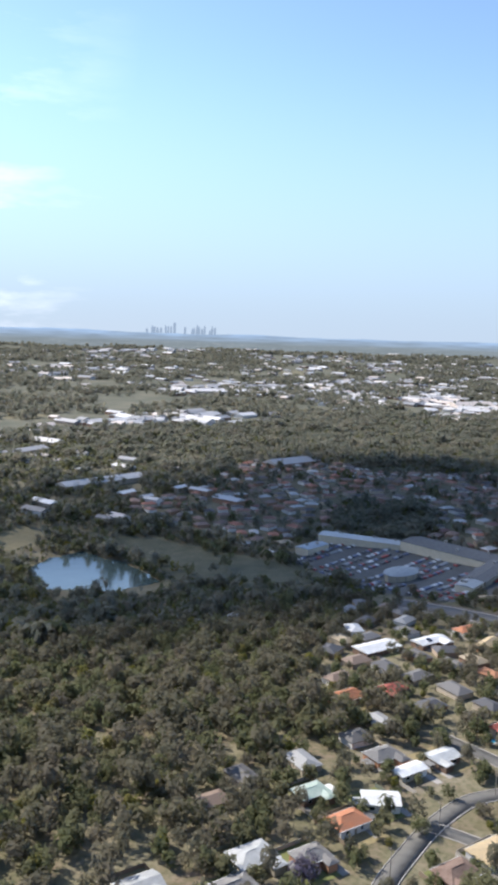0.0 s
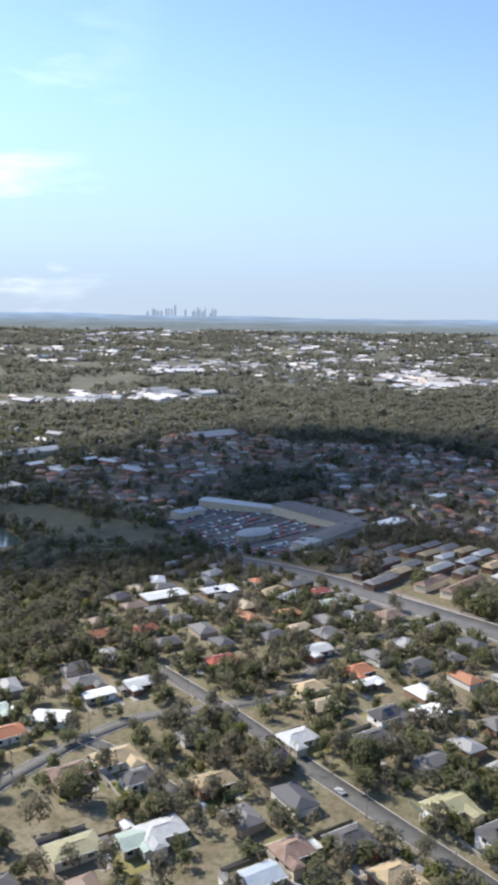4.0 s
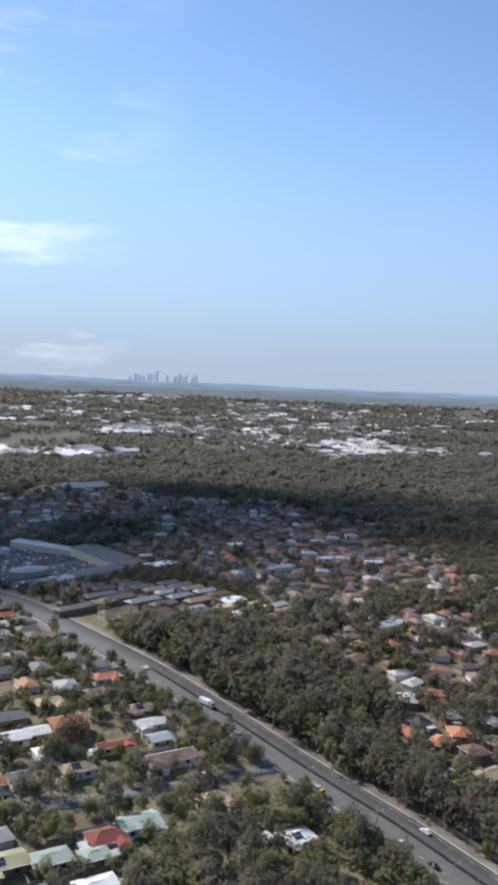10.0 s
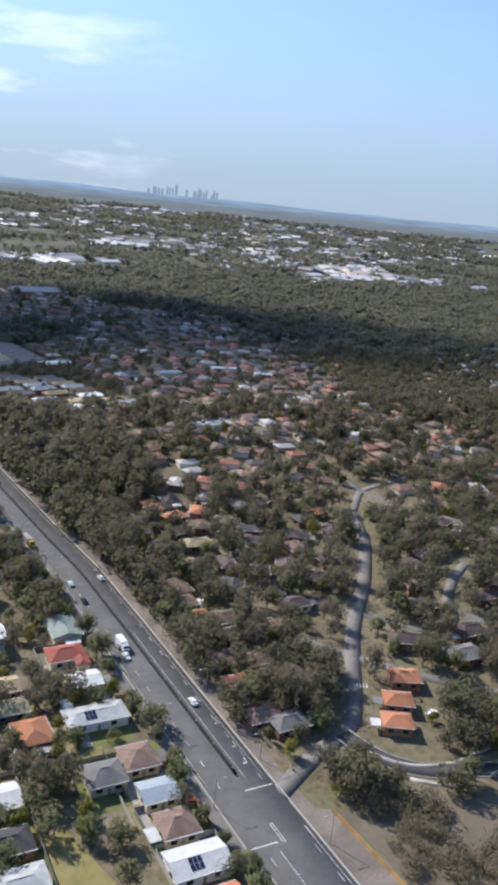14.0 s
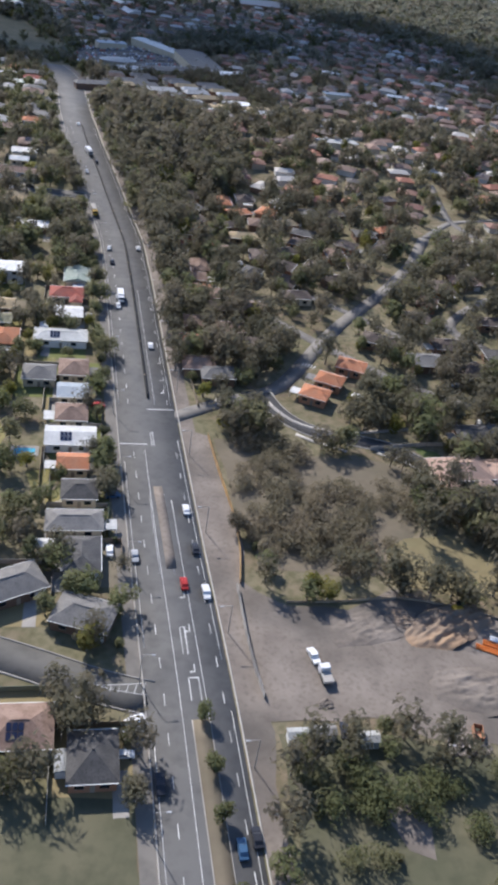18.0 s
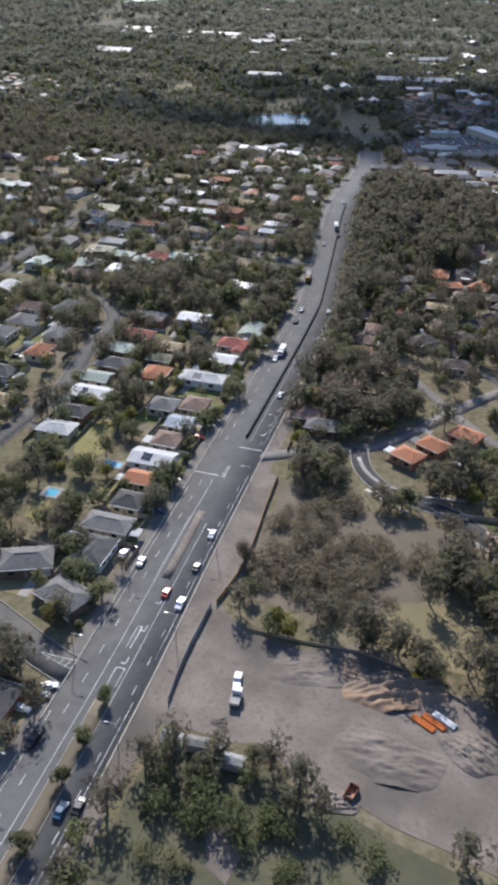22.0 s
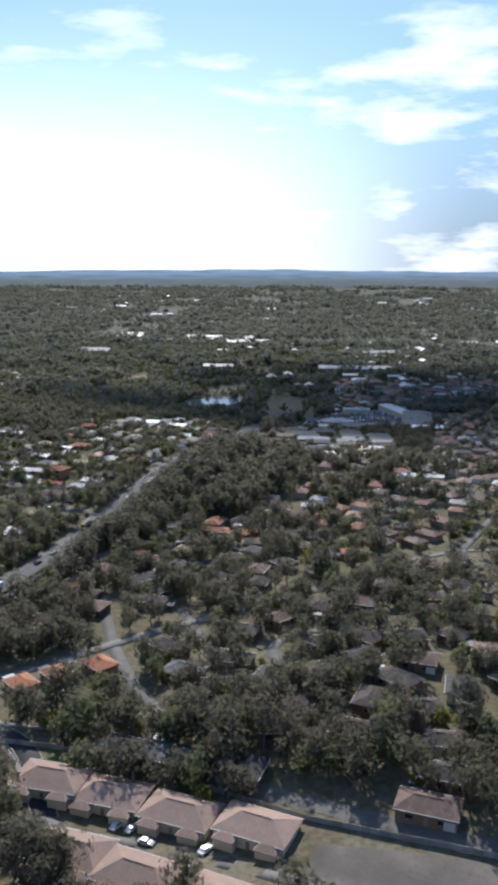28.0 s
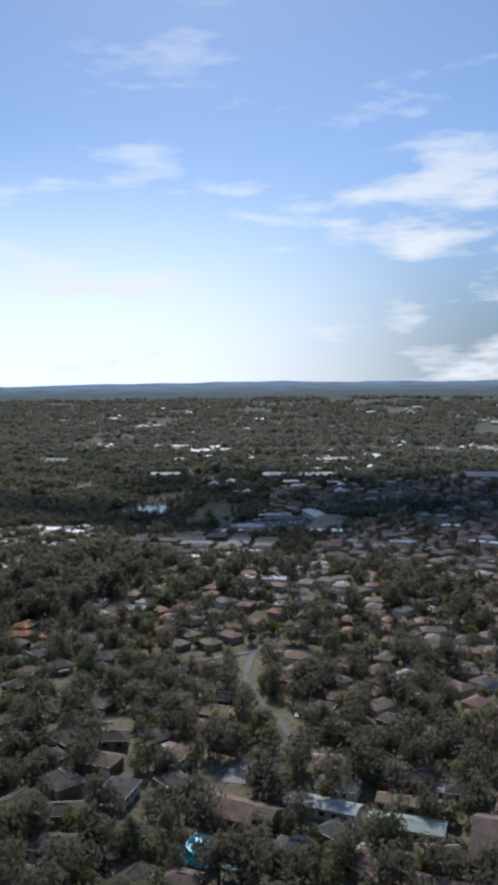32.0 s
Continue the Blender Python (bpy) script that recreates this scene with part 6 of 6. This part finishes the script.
for y in range(-130, 320, 36):
    street_light(main_x(y) - 10.6, y, 0)
    street_light(main_x(y) + 10.6, y + 14, 180)


# ---- trees ----
def leaf_cloud(n, radius, height, leaf, blobs, seed, low=0.35, corners=4):
    """Corners of n small leaf clumps gathered in several rounded masses, with gaps between."""
    r = np.random.default_rng(seed)
    c = r.normal(0, 1, (blobs, 3))
    c /= np.linalg.norm(c, axis=1)[:, None]
    c *= r.uniform(0.25, 0.72, (blobs, 1))
    c[:, 2] = np.abs(c[:, 2]) * 0.9 - 0.1
    size = r.uniform(0.34, 0.6, blobs)
    which = r.integers(0, blobs, n)
    u = r.normal(0, 1, (n, 3))
    u /= np.linalg.norm(u, axis=1)[:, None]
    p = c[which] + u * (size[which] * r.uniform(0.7, 1.0, n))[:, None]
    p *= (radius, radius, height * (1 - low) / 1.3)
    p[:, 2] += height * (low + (1 - low) * 0.42)
    nrm = u + r.normal(0, 0.24, (n, 3)) + (0, 0, 0.1)
    nrm /= np.linalg.norm(nrm, axis=1)[:, None]
    t = np.cross(nrm, r.normal(0, 1, (n, 3)))
    t /= np.linalg.norm(t, axis=1)[:, None]
    b = np.cross(nrm, t)
    s = (leaf * r.uniform(0.5, 1.25, n))[:, None]
    k1, k2, k3 = (r.uniform(0.6, 1.2, (n, 1)) for _ in range(3))
    q = np.stack([p + s * t * k1, p + s * b * 0.8, p - s * t * k2, p - s * b * k3 * 0.8], 1)
    return q[:, :corners].reshape(-1, 3)


def trunk_mesh(height, girth, seed):
    r = random.Random(seed)
    bm = bmesh.new()

    def limb(a, b, r0, r1):
        d = Vector(b) - Vector(a)
        m = Matrix.Translation((Vector(a) + Vector(b)) / 2) @ d.to_track_quat("Z", "Y").to_matrix().to_4x4()
        bmesh.ops.create_cone(bm, cap_ends=True, segments=7, radius1=r0, radius2=r1, depth=d.length, matrix=m)

    fork = (r.uniform(-0.3, 0.3), r.uniform(-0.3, 0.3), height * 0.42)
    limb((0, 0, -0.4), fork, girth, girth * 0.7)
    for i in range(5):
        a = i * 1.26 + r.uniform(-0.4, 0.4)
        limb(fork, (math.cos(a) * height * r.uniform(0.14, 0.26), math.sin(a) * height * r.uniform(0.14, 0.26), height * r.uniform(0.62, 0.85)), girth * 0.5, girth * 0.14)
    me = bpy.data.meshes.new("trunk")
    bm.to_mesh(me)
    bm.free()
    me.materials.append(M["bark"])
    return me


def quads(n):
    return np.arange(4 * n).reshape(n, 4)


KINDS = {}
for key, material, radius, height, leaf, blobs, low, n in (("tall_gum", "eucalypt", 4.6, 11, 0.42, 15, 0.2, 1300), ("wide_gum", "eucalypt", 5.2, 8.5, 0.44, 16, 0.16, 1300), ("shade_tree", "broadleaf", 4.6, 7.5, 0.42, 15, 0.08, 1300), ("round_tree", "broadleaf", 3.2, 6, 0.42, 9, 0.14, 650), ("golden_tree", "yellow_leaf", 2.7, 5.5, 0.4, 8, 0.12, 520), ("bare_scrub", "scrub", 3.0, 5.5, 0.34, 9, 0.18, 420), ("jacaranda", "jacaranda", 5.0, 8, 0.5, 11, 0.25, 850), ("bush", "broadleaf", 1.7, 2.4, 0.3, 6, 0.0, 260)):
    KINDS[key] = []
    for v in range(3):
        me = raw_mesh("crown", leaf_cloud(n, radius, height, leaf, blobs, v * 31 + len(key), low), quads(n), [M[material]])
        KINDS[key].append((me, trunk_mesh(height, 0.24 + height * 0.014, v + 7)))
TREE_WORDS = {"tall_gum": ("gum_tree", "tall grey green gum tree with a sparse crown"), "wide_gum": ("gum_tree", "spreading grey green gum tree"), "shade_tree": ("shade_tree", "dark green shade tree with a dense rounded crown"), "round_tree": ("garden_tree", "small dark green garden tree"), "golden_tree": ("garden_tree", "small yellow green garden tree"), "bare_scrub": ("scrub_tree", "dry brownish scrub tree with thin foliage"), "jacaranda": ("jacaranda_tree", "jacaranda tree in pale mauve bloom"), "bush": ("bush", "low dark green bush")}
SINGLE_TREES = []


def tree(x, y, key, size=1.0):
    name, words = TREE_WORDS[key]
    r = random.Random(int(x * 53 + y * 71))
    t = empty(name, x, y, r.uniform(0, 360))
    t.scale = (size * r.uniform(0.9, 1.1), size * r.uniform(0.9, 1.1), size * r.uniform(0.9, 1.12))
    tagged(t, words, "bush" if key == "bush" else "tree", "trees")
    crown, trunk = KINDS[key][r.randrange(3)]
    link("crown", crown, t)
    link("trunk", trunk, t)
    SINGLE_TREES.append((x, y))
    stamp_box(x, y, 3, 3, 0, 2)


for poly in ([(37, 0), (38, 20), (48, 30), (58, 42), (70, 55), (80, 48), (72, 33), (62, 20), (58, 0)], [(11, -115), (22, -115), (21, 5), (10, 5)], [(96, -36), (176, -42), (176, -22), (96, -20)]):
    stamp_area(poly, 2)
# trees that stand out by themselves
for x, y, key, size in ((4, -104, "round_tree", 0.8), (4.6, -116, "round_tree", 0.9), (5, -127, "round_tree", 0.85), (5, -143, "round_tree", 0.95), (-15.5, 53, "shade_tree", 1.1), (17, 26, "golden_tree", 1.1), (19, -44, "tall_gum", 0.7), (-103, 249, "shade_tree", 1.5), (-96, 243, "shade_tree", 1.1), (-45, -18, "shade_tree", 1.2), (-40, 10, "shade_tree", 0.9), (-62, -12, "shade_tree", 1.1), (-38, -40, "shade_tree", 1.2)):
    tree(x, y, key, size)
for x, y, key, size in ((-200, 312, "jacaranda", 1.0), (-306, 372, "jacaranda", 1.1), (-174, 296, "shade_tree", 1.6), (-182, 288, "shade_tree", 1.2), (-28, 222, "shade_tree", 0.9), (-36, 256, "shade_tree", 1.0), (-268, 335, "shade_tree", 1.5), (-256, 372, "shade_tree", 0.8), (-290, 352, "tall_gum", 0.8), (-42, 60, "golden_tree", 1.0), (-46, 22, "golden_tree", 1.2), (-216, 345, "tall_gum", 0.9), (-95, 236, "golden_tree", 0.9), (-82, 255, "golden_tree", 1.0)):
    tree(x, y, key, size)
# along the main road and about the gardens nearest to the flight
for y in range(-140, 300, 11):
    for side, chance in ((-14.5, 0.85), (15.5, 0.75)):
        x = main_x(y) + side + rng.uniform(-1.5, 1.5)
        if rng.random() < chance and not TAKEN[int(x - PX), int(y - PY)] >= 4 and not (side > 0 and y < 12):
            tree(x, y + rng.uniform(-4, 4), rng.choice(["round_tree", "golden_tree", "wide_gum", "bush", "round_tree"]), rng.uniform(0.65, 1.05))
tries = 0
while len(SINGLE_TREES) < 290 and tries < 20000:
    tries += 1
    x, y = rng.uniform(-330, 330), rng.uniform(-150, 240)
    if not seen(x, y) or TAKEN[int(x - PX), int(y - PY)] >= 2 or y + 0.3 * abs(x - 40) > 190:
        continue
    wood = [k_ for k_, poly in WOODS.items() if within(np.array(x), np.array(y), poly)]
    if y < -60 and x > 0:
        key = rng.choice(["bush", "bush", "round_tree", "shade_tree", "bush"])
    elif wood and wood[0] == "scrub":
        key = rng.choice(["bare_scrub", "bare_scrub", "bush", "bare_scrub"])
    elif wood and wood[0] == "thicket":
        key = rng.choice(["shade_tree", "round_tree", "bush"])
    elif x < -14:
        key = rng.choice(["shade_tree", "round_tree", "round_tree", "golden_tree", "bush", "bush", "wide_gum"])
    else:
        key = rng.choice(["tall_gum", "wide_gum", "wide_gum", "shade_tree", "golden_tree", "tall_gum"])
    tree(x, y, key, rng.uniform(0.65, 1.1))

# the woods and the far gardens, joined
def tree_field(name, spots, material, n, leaf, radius, height, low, blobs, label, trunks=False):
    """spots: x, y, size. One mesh of many trees cut from a few crowns."""
    if len(spots) == 0:
        return
    spots = np.asarray(spots, float)
    r = np.random.default_rng(len(spots))
    crowns = [leaf_cloud(n, radius, height, leaf, blobs, 100 + i, low, 3) for i in range(7)]
    pick, a = r.integers(0, 7, len(spots)), r.uniform(0, 6.28, len(spots))
    z = land(spots[:, 0], spots[:, 1])
    out = np.empty((len(spots), 3 * n, 3), dtype=np.float32)
    for i in range(7):
        m = pick == i
        c, s = np.cos(a[m])[:, None], np.sin(a[m])[:, None]
        k = spots[m, 2][:, None]
        tall = k * r.uniform(0.85, 1.2, m.sum())[:, None]
        q = crowns[i]
        out[m, :, 0] = spots[m, 0][:, None] + k * (q[:, 0] * c - q[:, 1] * s)
        out[m, :, 1] = spots[m, 1][:, None] + k * (q[:, 0] * s + q[:, 1] * c)
        out[m, :, 2] = z[m][:, None] + tall * q[:, 2]
    ob = link(name, raw_mesh(name, out.reshape(-1, 3), np.arange(3 * n * len(spots)).reshape(-1, 3), [M[material]]))
    tagged(ob, label, "trees", kind="stuff")
    if trunks:
        w = 0.2 * spots[:, 2]
        h = height * 0.62 * spots[:, 2]
        ring = np.array([(-1, -1), (1, -1), (1, 1), (-1, 1)], float)
        v = np.empty((len(spots), 8, 3), dtype=np.float32)
        for j in range(4):
            for t_, (zz, kk) in enumerate(((-0.5, 1.0), (1.0, 0.45))):
                v[:, j + 4 * t_, 0] = spots[:, 0] + ring[j, 0] * w * kk
                v[:, j + 4 * t_, 1] = spots[:, 1] + ring[j, 1] * w * kk
                v[:, j + 4 * t_, 2] = z + (h if t_ else -0.5)
        f = np.array([(0, 1, 5, 4), (1, 2, 6, 5), (2, 3, 7, 6), (3, 0, 4, 7)])
        faces = (np.arange(len(spots))[:, None, None] * 8 + f[None]).reshape(-1, 4)
        tagged(link(name.replace("trees", "trunks"), raw_mesh("trunks", v.reshape(-1, 3), faces, [M["bark"]])), "grey brown trunks of the trees", "trees", kind="stuff")


prng = np.random.default_rng(11)
gx2, gy2 = np.meshgrid(np.arange(-900, 1500, 5.0), np.arange(-170, 1500, 5.0), indexing="ij")
cx2, cy2 = (gx2 + prng.uniform(-2.4, 2.4, gx2.shape)).ravel(), (gy2 + prng.uniform(-2.4, 2.4, gx2.shape)).ravel()
clump = np.array([noise.noise(Vector((x * 0.028, y * 0.028, 1.7))) for x, y in zip(cx2, cy2)])
keep = seen(cx2, cy2)
dense = np.zeros(len(cx2), bool)
for key, poly in WOODS.items():
    if key != "scrub":
        dense |= within(cx2, cy2, poly)
scrub = within(cx2, cy2, WOODS["scrub"])
red_estate = within(cx2, cy2, RED_ESTATE)
town = within(cx2, cy2, [(-30, 400), (95, 370), (95, 470), (60, 530), (-40, 530)])
chance = np.where(cx2 > 8, np.where(cy2 < 60, 0.78, 0.6), 0.3) + 0.5 * clump
chance = np.where(cy2 > 520, 0.5 + 0.5 * clump, chance)
chance = np.where((cx2 < -15) & (cy2 < 480), 0.52 + 0.75 * clump, chance)
chance = np.where(red_estate, 0.13 + 0.2 * clump, chance)
chance = np.where(town, 0.1, chance)
chance = np.where(dense, 0.74 + 0.35 * clump, chance)
chance = np.where(scrub, 0.8 + 0.7 * clump, chance)
chance = np.where((cx2 > 50) & (cx2 < 330) & (cy2 > 190) & (cy2 < 430) & ~dense, 0.36 + 0.7 * clump, chance)
road_gap = cx2 - np.interp(cy2, [p[1] for p in MAIN], [p[0] for p in MAIN])
chance = np.where((road_gap > 13) & (road_gap < 34) & (cy2 > 150) & (cy2 < 395), 0.98, chance)
chance = np.where(within(cx2, cy2, WOODS["glade"]), 0.75 + 0.8 * clump, chance)
chance = np.where(within(cx2, cy2, RIVER_FLAT), 0.02 + 0.3 * clump, chance)
south = within(cx2, cy2, WOODS["south"])
chance = np.where(south, 0.22 + 1.4 * clump + np.where(cy2 > -128, 0.3, 0.0), chance)
ix, iy = np.clip((cx2 - PX).astype(int), 0, 1699), np.clip((cy2 - PY).astype(int), 0, 1499)
outside = (cx2 < PX + 1) | (cx2 > PX + 1698) | (cy2 > PY + 1498)
free = np.where(outside, 0, TAKEN[ix, iy]) < 2
keep &= free & (prng.uniform(0, 1, len(cx2)) < chance)
X, Y, D, S, B = cx2[keep], cy2[keep], dense[keep], scrub[keep], south[keep]
size = prng.uniform(0.55, 1.15, len(X))
size = np.where((X < -15) & (Y < 480) & ~D, size * 1.08, size)
size = np.where(within(X, Y, WOODS["roadside"]), size * 1.3, size)
size = np.where(Y < -60, size * 1.15, size)
size = np.where(within(X, Y, WOODS["corner"]), size * 1.3, size)
size = np.where(within(X, Y, WOODS["glade"]) | within(X, Y, WOODS["west"]), size * 1.25, size)
size = np.where((X > 8) & (Y < 420) & (Y > -50), size * 1.34, size)
verge_gap = X - np.interp(Y, [p[1] for p in MAIN], [p[0] for p in MAIN])
size = np.where((verge_gap > 13) & (verge_gap < 36) & (Y > 130) & (Y < 520), np.maximum(size, 1.35) * 1.25, size)
size = np.where(Y > 620, size * (1.0 + 0.9 * clump[keep]), size)
u = prng.uniform(0, 1, len(X))
size = np.where(S, size * 0.88, size)
spots = np.column_stack([X, Y, size])
zone_near, zone_mid = Y < 250, (Y >= 250) & (Y < 620)
green = np.where(X < 5, u < 0.55, u < 0.22)
gold = u > 0.93
# the farthest gums take the leaf colour with haze mixed in
for mask, n, leaf, tr in ((zone_near & ~B, 280, 0.85, True), (zone_mid, 110, 1.4, False), (~zone_near & ~zone_mid, 24, 3.0, False)):
    tree_field("gum_trees", spots[mask & ~green & ~gold & ~S], "hazed_gum" if n < 50 else "eucalypt", n, leaf, 4.7, 9.5, 0.14, 12, "woods of grey green gum trees", tr)
    tree_field("garden_trees", spots[mask & green & ~gold & ~S], "broadleaf", n, leaf, 3.9, 7.0, 0.06, 10, "dark green garden and shade trees", tr)
    tree_field("golden_trees", spots[mask & gold & ~S], "yellow_leaf", n, leaf * 0.8, 2.9, 5.5, 0.08, 7, "yellow green garden trees", tr)
tree_field("scrub_trees", spots[S], "scrub", 460, 0.5, 5.0, 3.6, 0.0, 12, "dry olive brown scrub", False)
tree_field("bushes", spots[B], "broadleaf", 420, 0.6, 4.6, 4.6, 0.0, 12, "dense dark green bushes and low trees", False)
# the far plain: loose woods to the horizon
fx, fy = prng.uniform(-3300, 3600, 52000), prng.uniform(1350, 4150, 52000)
cl = np.array([noise.noise(Vector((x * 0.0042, y * 0.0042, 5.1))) + 0.5 * noise.noise(Vector((x * 0.014, y * 0.014, 2.2))) for x, y in zip(fx, fy)])
m = (cl > np.where(fx < 0, -0.16, 0.0)) & (np.hypot(fx, fy) < 4215) & (fx > 130 - fy * 1.05) & (fx < 1.25 * fy + 60)
# haze of the far woods is in their leaf colour
tree_field("far_woods", np.column_stack([fx[m], fy[m], prng.uniform(0.9, 1.7, m.sum())]), "hazed_gum", 10, 6.0, 6.0, 10, 0.05, 4, "far woods thinning towards the horizon")

# ---- clouds that shade the middle distance ----
def cloud(x, y, z, sx, sy, seed):
    bm = bmesh.new()
    r = random.Random(seed)
    for _ in range(14):
        a, d = r.uniform(0, 6.28), r.uniform(0, 1)
        bmesh.ops.create_icosphere(bm, subdivisions=3, radius=r.uniform(0.28, 0.5), matrix=pose(math.cos(a) * d, math.sin(a) * d, r.uniform(0, 0.25)))
    for v in bm.verts:
        v.co += v.co.normalized() * noise.noise(v.co * 4 + Vector((seed, 0, 0))) * 0.12
        v.co = Vector((v.co.x * sx, v.co.y * sy, max(v.co.z, -0.05) * 120))
    for f in bm.faces:
        f.smooth = True
    ob = part("cloud", bm, M["cloud"])
    ob.location = (x, y, z)
    tagged(ob, "white cumulus cloud high above the plain", "cloud", kind="structure")


M["cloud"] = surface("cloud white", (0.85, 0.85, 0.85), (0.8, 0.8, 0.8), 1.0)
ct = M["cloud"].node_tree
veil, gauze = ct.nodes.new("ShaderNodeMixShader"), ct.nodes.new("ShaderNodeBsdfTransparent")
veil.inputs[0].default_value = 0.42
ct.links.new(gauze.outputs[0], veil.inputs[1])
ct.links.new(ct.nodes["Principled BSDF"].outputs[0], veil.inputs[2])
ct.links.new(veil.outputs[0], ct.nodes["Material Output"].inputs[0])
SHIFT = sun_dir / sun_dir.z * 1900
for x, y, sx, sy, seed in ((190, 870, 520, 270, 3),):
    cloud(x + SHIFT.x, y + SHIFT.y, 1900, sx, sy, seed)
